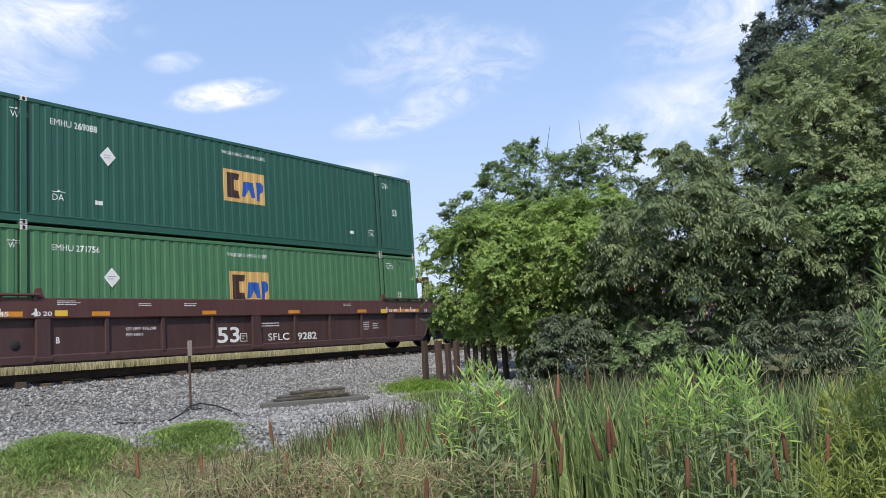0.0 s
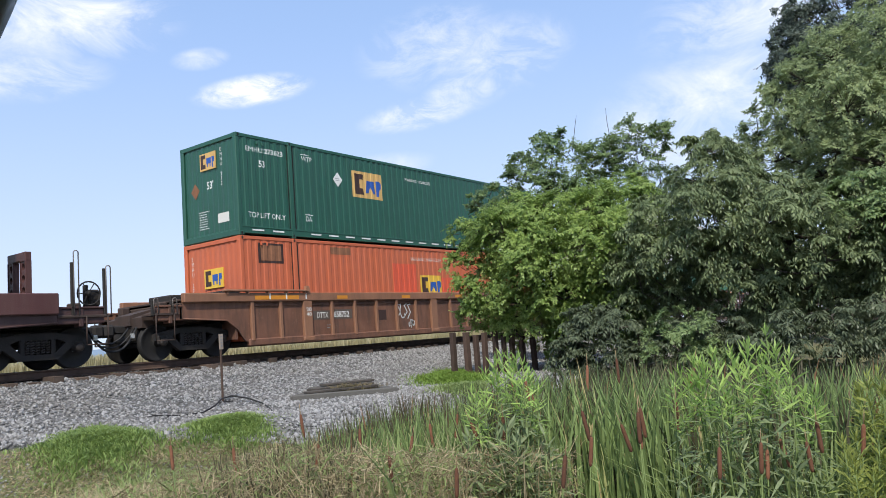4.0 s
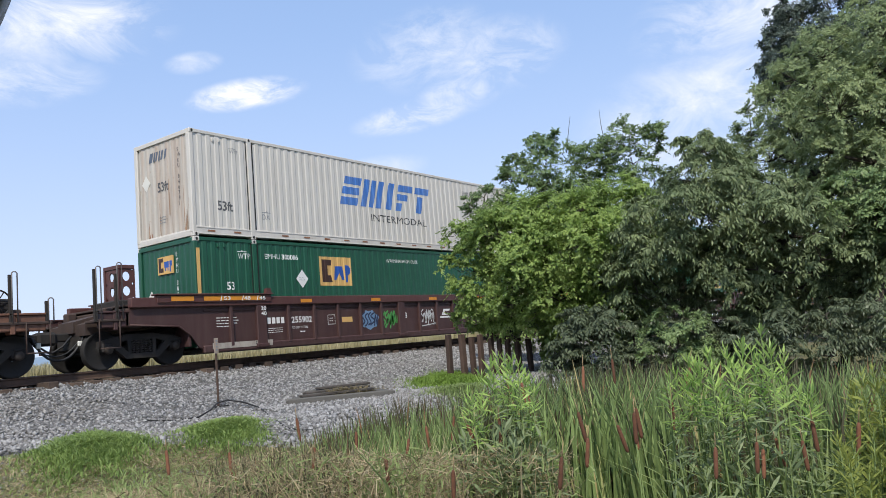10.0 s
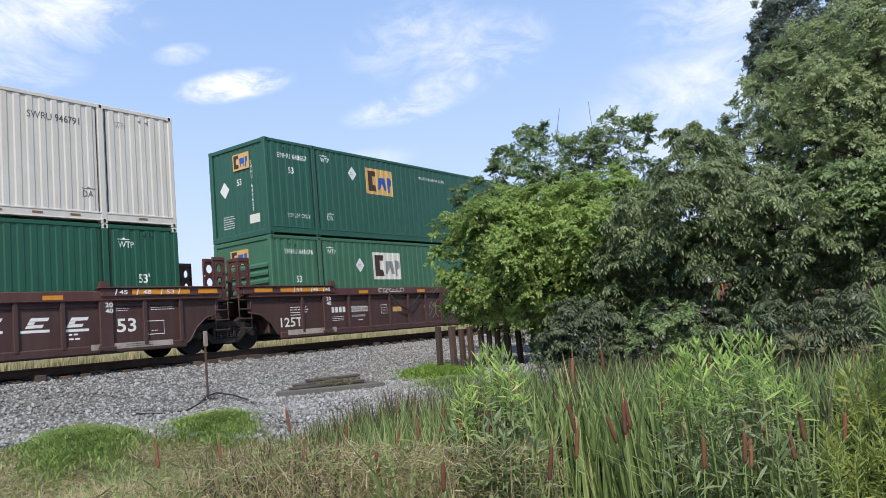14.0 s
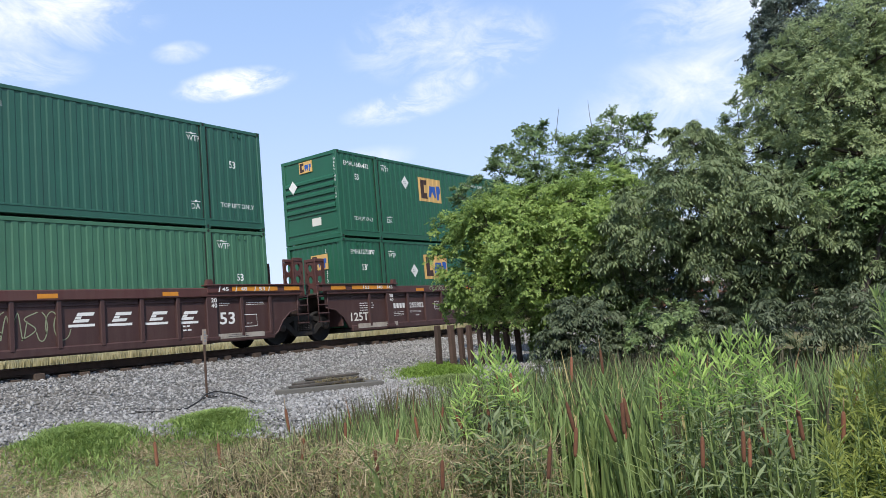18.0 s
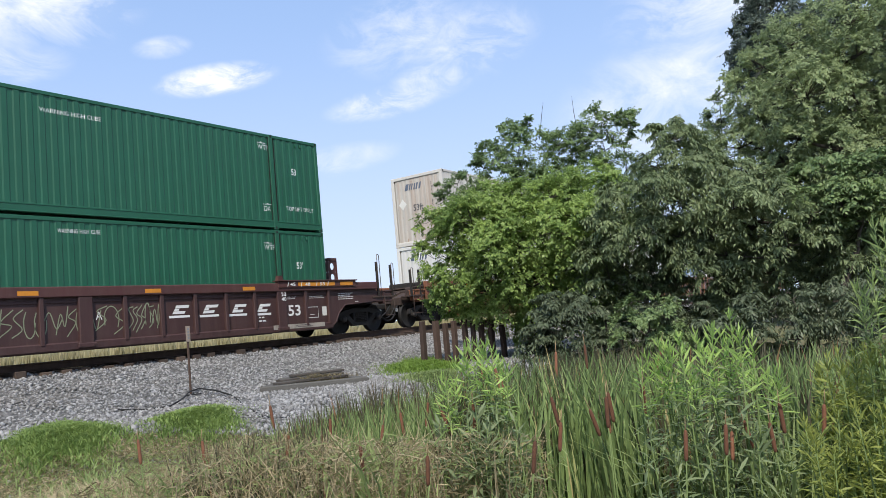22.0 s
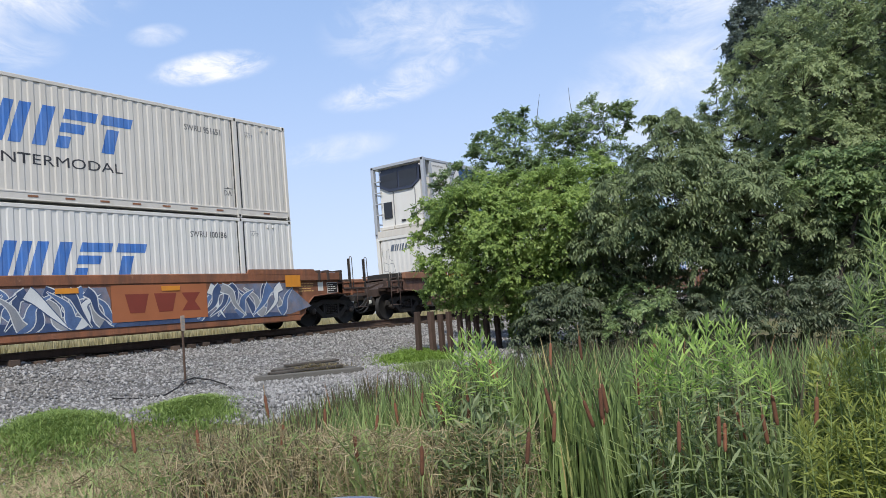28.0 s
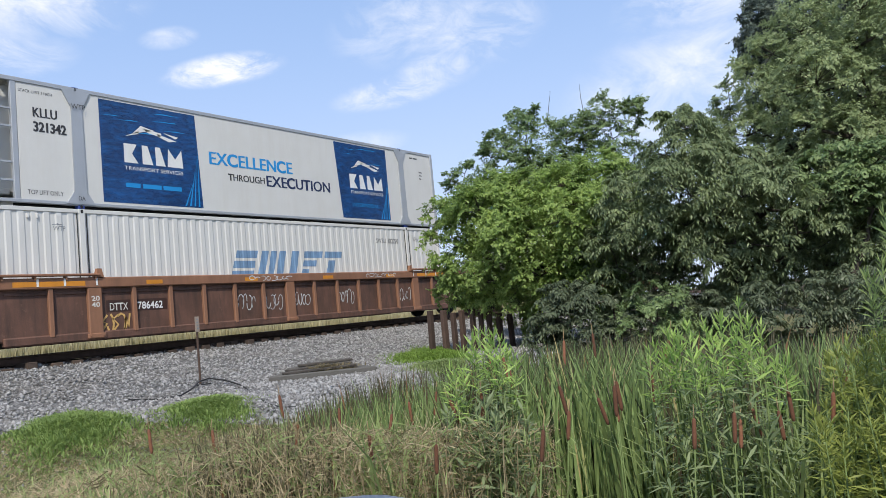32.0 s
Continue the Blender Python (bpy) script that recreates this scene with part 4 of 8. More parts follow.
def holed_plate(x0, x1, y0, y1, z0, z1, cols, rows, r):
    """A steel plate with columns of round holes cut through it."""
    g = Geo()
    w, h, n = (x1 - x0) / cols, (z1 - z0) / rows, 16
    for i in range(cols):
        for j in range(rows):
            cx, cz = x0 + (i + 0.5) * w, z0 + (j + 0.5) * h
            ring, rim = [], []
            for k in range(n):
                a = 2 * math.pi * (k + 0.5) / n
                c, s = math.cos(a), math.sin(a)
                e = 1 / max(abs(c), abs(s))
                ring.append((cx + r * 0.85 * c, cz + r * s))
                rim.append((cx + c * e * w / 2, cz + s * e * h / 2))
            for k in range(n):
                m = (k + 1) % n
                (ax, az), (bx, bz), (ox, oz), (px, pz) = ring[k], ring[m], rim[k], rim[m]
                g.face([(ox, y0, oz), (px, y0, pz), (bx, y0, bz), (ax, y0, az)][::-1])
                g.face([(ox, y1, oz), (px, y1, pz), (bx, y1, bz), (ax, y1, az)])
                g.face([(ax, y0, az), (bx, y0, bz), (bx, y1, bz), (ax, y1, az)])
    t = 0.02
    g.box(x0 - t, x0, y0 - 0.02, y1 + 0.02, z0, z1, 0.004).box(x1, x1 + t, y0 - 0.02, y1 + 0.02, z0, z1, 0.004).box(x0 - t, x1 + t, y0 - 0.02, y1 + 0.02, z1, z1 + 0.10, 0.01)
    return g


def guide_column(x0, x1, y0, y1, z0, z1, ahead):
    """A box-like guide column of three holed plates, open on one side."""
    back = holed_plate(y0 + 0.06, y1 - 0.06, 0, 0.03, z0, z1 - 0.006, 1, 3, 0.12)
    back.v = [((x0 if ahead else x1 - 0.03) + v[1], v[0], v[2]) for v in back.v]
    return [back, holed_plate(x0, x1, y0, y0 + 0.03, z0, z1, 1, 3, 0.12), holed_plate(x0, x1, y1 - 0.03, y1, z0, z1, 1, 3, 0.12)]


def well_car(label, x_front, paint, chord, pitch=1.02, first=2.28, front="truck", rear="truck", stands=(False, False), flush=False, group="well cars", lip=1.40, plates=False, brake=None, rails=((1.85, 1.85), (2.54, 2.28)), tail=2.25):
    """A container well car. x = 0 is where its containers begin, x = L where they end."""
    car = tagged(new("well_car"), label, "railcar", group=group)
    TRAIN.append((car, x_front, 0.0))
    a0 = -1.95 if front == "truck" else -1.05
    b0 = L + (tail if rear == "truck" else 1.05)
    top = 1.64
    low = [(a0, 0.98), (-0.62, 0.90), (-0.28, 0.66), (-0.06, 0.36), (0.12, 0.24), (L - 0.02, 0.24), (L + 0.16, 0.36), (L + 0.36, 0.66), (L + 0.66, 0.90), (b0, 0.98)]
    for s in (-1, 1):
        ya, yb = s * 1.36, s * 1.40
        part("side_sheet", Geo().prism(low + [(b0, lip + 0.02), (a0, lip + 0.02)], min(ya, yb), max(ya, yb)), paint, car)
        ya, yb = s * 1.33, s * 1.50
        part("top_chord", Geo().box(a0, b0, min(ya, yb), max(ya, yb), lip, top, 0.02), chord, car)
        ya, yb = s * 1.32, s * 1.46
        part("bottom_chord", Geo().box(0.05, L - 0.0, min(ya, yb), max(ya, yb), 0.20, 0.40, 0.03), paint, car)
        for bow in (low[0:5], low[5:10]):
            part("arch_flange", Geo().tube([(x0, s * 1.395, z0 + 0.02) for x0, z0 in bow], 0.022, 6), paint, car)
    xs = list(np.arange(first - pitch * int((first - 0.15) / pitch), L - 0.1, pitch))
    ribs, wides = {}, {}
    for s in (-1, 1):
        rib, wide = Geo(), Geo()
        rib_paint = chord if paint in (M_BROWNCAR, M_BROWNCAR_D) else paint
        rib.box(-0.055, 0.055, min(s * 1.38, s * 1.475), max(s * 1.38, s * 1.475), 0.34, 1.41, 0.015)
        wide.box(-0.17, 0.17, min(s * 1.38, s * 1.49), max(s * 1.38, s * 1.49), 0.26, 1.41, 0.02)
        wide.box(-0.22, 0.22, min(s * 1.38, s * 1.505), max(s * 1.38, s * 1.505), 0.24, 0.36, 0.02)
        for dx in (-0.15, 0.15):
            wide.tube([(dx, s * 1.50, 0.30), (dx, s * 1.52, 0.30)], 0.02, 6)
        ribs[s], wides[s] = mesh_of("rib", rib, rib_paint), mesh_of("wide_rib", wide, rib_paint)
    if not flush:
        for x in xs:
            big = min(abs(x - v) for v in (first, first + 6.08, first + 12.12)) < pitch * 0.4
            for s in (-1, 1):
                ob = part("wide_rib" if big else "rib", (wides if big else ribs)[s], None, car)
                ob.location.x = float(x)
        part("stiffener", Geo().box(0.1, L - 0.1, -1.425, -1.38, 1.27, 1.33, 0.01), paint, car)
    else:
        for x0, x1 in ((-0.15, 2.25), (L - 2.05, L + 0.75)):
            for s in (-1, 1):
                g = Geo().prism([(x0, 1.6), (x1, 1.6), (x1 - 0.12, 1.75), (x0 + 0.1, 1.75)], min(s * 1.44, s * 1.505), max(s * 1.44, s * 1.505))
                part("raised_guard", g, chord, car)
        part("flush_skin", Geo().box(0.05, L - 0.05, -1.47, -1.39, 0.38, 1.42, 0.02), paint, car)
    part("well_floor", Geo().box(0.1, L - 0.1, -1.32, 1.32, 0.22, 0.33, 0.02), M_BLACK, car)
    # guide flanges on the chords at the ends
    if not flush:
        for x0, x1, xe in ((-1.28, 2.28, 2.2), (L - 2.28, L + 1.12, L - 2.2)) if plates else ((-0.75, 2.2, 2.2), (L - 2.2, L + 0.75, L - 2.2)):
            for s in (-1, 1):
                if plates:
                    g = Geo().box(x0, x1, min(s * 1.38, s * 1.53), max(s * 1.38, s * 1.53), 1.50, 1.69, 0.012)
                    g.box(x0 - 0.05, x1 + 0.05, min(s * 1.33, s * 1.57), max(s * 1.33, s * 1.57), 1.69, 1.725, 0.008)
                    g.prism([(xe - 0.10, 1.72), (xe + 0.10, 1.72), (xe + 0.07, 1.86), (xe - 0.07, 1.86)], min(s * 1.42, s * 1.54), max(s * 1.42, s * 1.54))
                    part("container_guide", g, chord, car)
                    continue
                g = Geo().box(x0, x1, min(s * 1.40, s * 1.56), max(s * 1.40, s * 1.56), top + 0.035, top + 0.085, 0.01)
                for x in np.linspace(x0 + 0.1, x1 - 0.1, 5):
                    g.box(x - 0.02, x + 0.02, min(s * 1.40, s * 1.53), max(s * 1.40, s * 1.53), top - 0.05, top + 0.05, 0.004)
                g.prism([(xe - 0.10, top), (xe + 0.10, top), (xe + 0.05, top + 0.20), (xe - 0.05, top + 0.20)], min(s * 1.42, s * 1.52), max(s * 1.42, s * 1.52))
                part("container_guide", g, chord, car)
    for end, kind, sgn, x_in, stand in ((0, front, -1, 0.0, stands[0]), (1, rear, 1, L, stands[1])):
        X = lambda d: x_in + sgn * d
        g = Geo().box(min(X(0.25), X(0.33)), max(X(0.25), X(0.33)), -1.36, 1.36, 0.40, 1.30, 0.01)
        part("bulkhead", g, paint, car)
        if kind == "truck":
            reach = 2.75 if end == 0 else 3.25
            g = Geo().prism([(X(0.3), 1.42), (X(0.3), 1.0), (X(1.4), 0.92), (X(reach), 0.92), (X(reach), 1.18), (X(1.9), 1.38)], -0.35, 0.35)
            part("center_sill", g, M_GRIMY, car)
            # black box added behind the truck to stand for shade under the body
            part("brake_rigging", Geo().box(min(X(0.42), X(2.7)), max(X(0.42), X(2.7)), -0.56, 0.56, 0.50, 0.90, 0.05), M_BLACK, car)
            part("locking_beam", Geo().box(min(X(0.06), X(0.5)), max(X(0.06), X(0.5)), -1.28, 1.28, 1.50, 1.74, 0.02).box(min(X(0.5), X(1.7)), max(X(0.5), X(1.7)), -0.5, 0.5, 1.46, 1.68, 0.03), M_BLACK, car)
            g = Geo().box(min(X(0.3), X(2.05)), max(X(0.3), X(2.05)), -1.36, 1.36, 1.44, 1.49, 0.01)
            for ya, yb in ((-1.42, -0.86), (0.86, 1.42)) if end == 0 else ((-1.42, 1.42),):
                g.box(min(X(2.05), X(reach)), max(X(2.05), X(reach)), ya, yb, 1.10, 1.16, 0.01)
            part("end_platform", g, M_GRIMY, car)
            if end == 0:
                g = Geo().prism([(X(0.6), 1.43), (X(0.6), 1.0), (X(1.9), 0.84), (X(reach - 0.05), 0.84), (X(reach - 0.05), 1.10), (X(1.2), 1.55), (X(0.6), 1.55)], -0.80, 0.80)
                part("sloping_hood", g, M_GRIMY, car, "dark hood sloping down to the coupler")
            part("bolster_beam", Geo().box(min(X(1.25), X(2.05)), max(X(1.25), X(2.05)), -1.38, 1.38, 0.96, 1.40, 0.03), M_GRIMY, car)
            truck(car, X(1.42 if end == 0 else 1.80))
            xa, xb = sorted((X(1.95 if end == 0 else tail), X(reach - 0.12)))
            for s in (-1, 1):
                ya, yb = sorted((s * 1.16, s * 1.38))
                g = Geo().box(xa, xb, ya, yb, 0.96, 1.30, 0.02)
                g.box(xa, xb, ya - 0.03, yb + 0.03, 1.30, 1.345, 0.01)
                g.box((xa + xb) / 2 - 0.05, (xa + xb) / 2 + 0.05, ya - 0.02, yb + 0.02, 0.90, 1.32, 0.012)
                part("end_box", g, paint, car, "low side box at the end platform")
                part("valve_box", Geo().box(X(reach - 0.55) - 0.12, X(reach - 0.55) + 0.12, s * 0.85 - 0.12, s * 0.85 + 0.12, 1.10, 1.46, 0.03), M_GRIMY, car)
            part("air_tank", Geo().lathe([(0.0, -0.55), (0.13, -0.53), (0.17, -0.47), (0.17, 0.47), (0.13, 0.53), (0.0, 0.55)], 16, "y", (X(reach - 0.75), 0, 0.62)), M_BLACK, car)
            loops = Geo()
            for y0, sag, w in ((-0.60, 0.30, 0.030), (-0.48, 0.40, 0.018)) if end else ():
                loops.tube([(X(reach - 0.10 + 1.25 * k), y0, sag + (0.86 - sag) * abs(2 * k - 1) ** 2.2) for k in (i / 10 for i in range(11))], w, 7)
            if end:
                part("brake_hose", loops, M_RUBBER, car, "sagging black rubber hoses")
                for k in (0.12, 0.88):
                    part("hose_coupling", Geo().box(X(reach - 0.1 + 1.25 * k) - 0.05, X(reach - 0.1 + 1.25 * k) + 0.05, -0.68, -0.62, 0.60, 0.72, 0.015), M_PALE, car, "pale hose coupling")
            g = Geo().box(min(X(reach - 0.3), X(reach + 0.30)), max(X(reach - 0.3), X(reach + 0.30)), -0.10, 0.10, 0.74, 0.94, 0.03)
            g.box(min(X(reach + 0.28), X(reach + 0.56)), max(X(reach + 0.28), X(reach + 0.56)), -0.17, 0.13, 0.66, 0.98, 0.06)
            g.prism([(X(reach + 0.50), 0.68), (X(reach + 0.70), 0.70), (X(reach + 0.70), 0.96), (X(reach + 0.50), 0.96)], 0.02, 0.16)
            part("coupler", g, M_BLACK, car)
            hose = [(X(reach + 0.05), -0.35, 0.85), (X(reach + 0.25), -0.32, 0.62), (X(reach + 0.45), -0.28, 0.50), (X(reach + 0.68), -0.22, 0.52)]
            part("air_hose", Geo().tube(hose, 0.024, 8), M_RUBBER, car)
            for s in (-1, 1):
                steps = Geo()
                y = s * 1.41
                for x in (X(reach - 0.55), X(reach - 0.05)):
                    steps.tube([(x, y, 1.14), (x, y, 0.48)], 0.016, 6)
                steps.tube([(X(reach - 0.55), y, 0.49), (X(reach - 0.05), y, 0.49)], 0.016, 6)
                part("sill_step", steps, M_GRIMY, car)
            for x, h in zip((X(reach + 0.02), X(reach - 0.50)) if end == 0 else (X(reach - 0.85), X(reach - 0.10)), rails[end]):
                part("end_post", Geo().box(x - 0.035, x + 0.03, -1.41, -1.35, 1.10, max(1.2, h - 0.06 - 0.2 * (h > 2.45)), 0.008), M_BLACK, car)
                loop = Geo().tube([(x + 0.02, -1.42, 1.15), (x + 0.02, -1.42, h - 0.03), (x + 0.05, -1.42, h), (x + 0.10, -1.42, h), (x + 0.13, -1.42, h - 0.03), (x + 0.13, -1.42, 1.15)], 0.014, 6)
                part("handrail", loop, M_HANDRAIL, car, "thin pale steel handrail")
            if end == 1 and brake:
                c = Vector((L + brake[0], -1.12, brake[1]))
                part("brake_stand", Geo().box(c.x - 0.05, c.x + 0.05, -1.10, -1.02, 1.12, c.z + 0.2, 0.01).box(c.x + 0.04, c.x + 0.34, -1.12, -0.84, c.z - 0.3, c.z + 0.1, 0.05), M_BLACK, car)
                ring = [(c.x + 0.27 * math.cos(a), c.y - 0.09, c.z + 0.27 * math.sin(a)) for a in (2 * math.pi * i / 20 for i in range(21))]
                wheel = part("brake_wheel", Geo().tube(ring, 0.018, 6, False), M_BLACK, car, "spoked black hand brake wheel")
                for a in (2 * math.pi * i / 6 for i in range(6)):
                    part("spoke", Geo().tube([(c.x, c.y - 0.06, c.z), (c.x + 0.27 * math.cos(a), c.y - 0.09, c.z + 0.27 * math.sin(a))], 0.012, 5), M_BLACK, wheel)
                part("hub", Geo().lathe([(0.0, -0.12), (0.06, -0.11), (0.07, -0.02)], 12, "y", tuple(c)), M_BLACK, wheel)
        else:
            g = Geo().prism([(X(0.3), 1.40), (X(0.3), 0.98), (X(1.5), 0.90), (X(1.5), 1.12), (X(1.0), 1.34)], -0.4, 0.4)
            g.box(min(X(0.3), X(1.1)), max(X(0.3), X(1.1)), -1.36, 1.36, 1.42, 1.48, 0.01)
            part("end_platform", g, M_GRIMY, car)
            for s in (-1, 1):
                g = Geo()
                for x in (X(0.95), X(1.36)):
                    g.tube([(x, s * 1.41, 1.5), (x, s * 1.41, 0.55)], 0.018, 6)
                for zz in (0.56, 0.82, 1.08, 1.34):
                    g.box(min(X(0.93), X(1.38)), max(X(0.93), X(1.38)), s * 1.41 - 0.03, s * 1.41 + 0.03, zz, zz + 0.035, 0.006)
                part("ladder", g, paint, car)
            if end == 1:
                truck(car, X(1.50))
        if stand and plates:
            x0, x1 = sorted((X(1.14), X(1.55))) if kind == "truck" else sorted((X(0.58), X(0.96))) if end == 0 else sorted((X(1.30), X(1.66)))
            for y0, y1 in ((-0.33, 0.33),) if kind == "truck" else ((-0.97, -0.53),) if end == 0 else ((-0.97, -0.53), (0.53, 0.97)):
                back, *cheeks = guide_column(x0, x1, y0, y1, 1.36, 2.48, sgn < 0 or kind == "truck")
                column = part("guide_stand", back, chord, car, "box-like guide column with round holes")
                for cheek in cheeks:
                    part("cheek_plate", cheek, chord, column)
        elif stand:
            g = Geo().box(X(1.90) - 0.07, X(1.90) + 0.07, -0.44, 0.44, 2.48, 2.68, 0.015)
            column = part("guide_stand", g, chord, car, "upright guide frame with holed columns")
            for y0, y1 in ((-0.42, -0.18), (0.18, 0.42)):
                leg = holed_plate(y0, y1, 0, 0.10, 1.40, 2.48, 1, 4, 0.085)
                leg.v = [(X(1.90) - 0.05 + v[1], v[0], v[2] - (0.1 if v[2] > 2.49 else 0)) for v in leg.v]
                part("holed_leg", leg, chord, column)
    y = -1.50
    bars = []
    for x in np.arange(3.4, L - 2.6, 3.05) if not flush else np.arange(3.15, L - 2.4, 2.72):
        bars.append(rect(x, lip + 0.05, x + 0.45, lip + 0.15) if not flush else rect(x, 1.22, x + 0.55, 1.34))
    painted_each("reflector", bars, M_INK_Y, car, y, label="orange reflector strip")
    bars = [rect(0.05, 1.54, 1.9, 1.66), rect(L - 1.5, 1.54, L + 0.1, 1.66), rect(-0.9, 1.54, -0.25, 1.66), rect(L + 0.35, 1.54, L + 0.95, 1.66)] if plates else [rect(0.25, lip + 0.05, 1.85, lip + 0.16), rect(L - 1.85, lip + 0.05, L - 0.25, lip + 0.16)] if not flush else [rect(0.4, 1.24, 1.0, 1.58), rect(L - 0.62, 1.22, L, 1.57)]
    painted_each("end_reflector", bars, M_INK_Y, car, y - (0.02 if flush else 0.035 if plates else 0), label="long yellow end stripe")
    prints = [slab(a, 1.53, 0.03, 0.14, 0.3) for a in (0.55, 1.25, 1.75, L - 1.95, L - 1.4, L - 0.75, L - 0.25)] if plates else [rect(a, lip + 0.05, a + 0.05, lip + 0.22) for a in (0.75, 1.35, 2.1, L - 2.1, L - 1.35, L - 0.75)] if not flush else [rect(2.5, 1.5, 2.56, 1.6)]
    painted_each("position_mark", prints, M_INK_W, car, y, lift=0.039 if plates else 0.004)
    return car


Y_SHEET, Y_CHORD = -1.40, -1.501
CA, CB, CC, CD, CE, CF, CG = -58.79, -35.52, -12.36, 6.88, 26.20, 49.40, 72.78
CH_ = CG + L + 6.9
Z1, Z2 = 0.35, 0.35 + H + 0.012

# first car: dark maroon with two green boxes
car = well_car("dark maroon well car with wide-spaced ribs and white stencils", CA, M_MAROON, M_MAROON_T, 1.50, 2.30, stands=(False, True), lip=1.18, brake=(2.87, 1.66), rails=((1.85, 1.85), (2.60, 2.28)), tail=2.05)
write("53", 6.99, 0.48, 0.42, M_INK_W, car, Y_SHEET, w=0.75)
painted("stencil_box", [rect(7.76, 0.48, 8.0, 0.71)], M_INK_W, car, Y_SHEET)
painted("stencil_box_inner", [rect(7.78, 0.50, 7.98, 0.69)], M_MAROON, car, Y_SHEET, lift=0.003)
painted("stencil_print", small_print(7.81, 0.62, 0.14, 2, 0.025, 0.06), M_INK_W, car, Y_SHEET, lift=0.006)
write("SFLC", 8.77, 0.47, 0.21, M_INK_W, car, Y_SHEET, w=0.82)
write("9282", 9.93, 0.46, 0.21, M_INK_W, car, Y_SHEET, w=0.79)
write("LD LMT 116,300", 4.32, 0.88, 0.075, M_INK_W, car, Y_SHEET, w=0.81)
write("PER UNIT", 4.32, 0.74, 0.07, M_INK_W, car, Y_SHEET, w=0.47)
write("B", 2.62, 0.64, 0.14, M_INK_W, car, Y_SHEET)
painted("small_print", small_print(8.5, 0.95, 0.9, 2) + small_print(12.9, 0.9, 0.35, 4) + small_print(13.4, 0.85, 0.3, 3), M_INK_W, car, Y_SHEET)
painted("chord_print", small_print(2.6, 1.56, 0.6, 3, 0.02, 0.04) + small_print(4.6, 1.50, 0.45, 2, 0.02, 0.04) + small_print(5.9, 1.50, 0.55, 2, 0.025, 0.05) + small_print(11.9, 1.50, 0.45, 2, 0.02, 0.04), M_INK_W, car, Y_CHORD)
for s, x in (("20", 2.28), ("40", 2.03), ("45", 1.36), ("20", 14.15), ("40", 14.42), ("45", 15.08), ("48", 15.49), ("53", 16.2)):
    write(s, x, 1.24, 0.10, M_INK_W, car, Y_CHORD, w=0.20, lift=0.005)
painted_each("warning_patch", [rect(2.54, 1.23, 2.83, 1.36), rect(13.74, 1.2, 14.06, 1.34)], M_YELLOW, car, Y_CHORD, lift=0.004)
# flat black disc; the dark of the hole is put into its colour
part("access_hole", Geo().lathe([(0.0, -1.41), (0.10, -1.41), (0.11, -1.395)], 16, "y", (1.75, 0, 0.62)), M_HOLE, car)

box = container("faded light green steel container with tan logo panel", CA, Z1, M_GREEN_L, casts=M_WHITE)
write("EMHU 271756", 2.6, 2.38, 0.15, M_INK_W, box, Y_SIDE, True, w=1.15)
write("WARNING HIGH CUBE", 7.5, 2.5, 0.11, M_INK_W, box, Y_SIDE, True, w=1.45)
logo(box, 7.55, 1.16, 1.45, 0.93)
placard(box, 4.05, 1.80)
small_marks(box, 1.66, 2.38, "WTP", M_INK_W, 0.13)
small_marks(box, L - 1.7, 2.4, "WTP", M_INK_W)
write("53", L - 1.15, 1.42, 0.2, M_INK_W, box, Y_SIDE, True)
box = container("dark green steel container with tan logo panel", CA, Z2, M_GREEN, casts=M_WHITE)
write("EMHU 269088", 2.58, 2.38, 0.16, M_INK_W, box, Y_SIDE, True, w=1.15)
write("WARNING HIGH CUBE", 7.43, 2.5, 0.11, M_INK_W, box, Y_SIDE, True, w=1.6)
logo(box, 7.46, 1.16, 1.5, 0.92)
placard(box, 3.99, 1.84)
small_marks(box, 1.70, 2.38, "WTP", M_INK_W)
small_marks(box, 2.63, 0.62, "DA", M_INK_W)
small_marks(box, L - 2.55, 0.60, "DA", M_INK_W)
small_marks(box, L - 1.7, 2.38, "WTP", M_INK_W, 0.14)
write("53", L - 1.19, 1.44, 0.24, M_INK_W, box, Y_SIDE, True)
painted("small_plate", [rect(3.65, 0.62, 3.85, 0.72), rect(12.65, 0.62, 12.83, 0.72)], M_INK_W, box, Y_SIDE, True)

# second car: dusty brown, green over orange
car = well_car("dusty brown well car with closely spaced ribs", CB, M_BROWNCAR, M_BROWNCAR_T, 1.005, 2.2, brake=(2.22, 1.58), rails=((1.52, 1.52), (2.22, 1.66)), tail=1.75)
painted("chord_stripe", [rect(L + 0.7, 1.43, L + 1.7, 1.57)], M_INK_Y, car, Y_CHORD, label="orange reflector strip")
painted("end_print", small_print(L + 0.25, 1.12, 0.7, 1, 0.06, 0.1), M_PALE, car, Y_SHEET)
painted("number_field", [rect(2.45, 0.84, 3.15, 1.11), rect(3.26, 0.84, 4.1, 1.13)], mat("dull_grey_field", (0.10, 0.075, 0.06), 0.7, var=0.2, bump=0), car, Y_SHEET)
write("DTTX", 2.62, 0.89, 0.18, M_PALE, car, Y_SHEET, w=0.45, lift=0.004)
write("658752", 3.31, 0.90, 0.18, M_INK_W, car, Y_SHEET, w=0.66, lift=0.004)
write("20", 2.12, 1.1, 0.11, M_PALE, car, -1.491, w=0.2)
write("40", 2.12, 0.96, 0.11, M_PALE, car, -1.491, w=0.2)
painted_each("repair_patch", [rect(5.35, 0.75, 5.72, 1.08), rect(11.46, 0.78, 11.95, 1.0), rect(12.4, 0.76, 12.95, 1.1)], M_BROWN_INK, car, Y_SHEET)
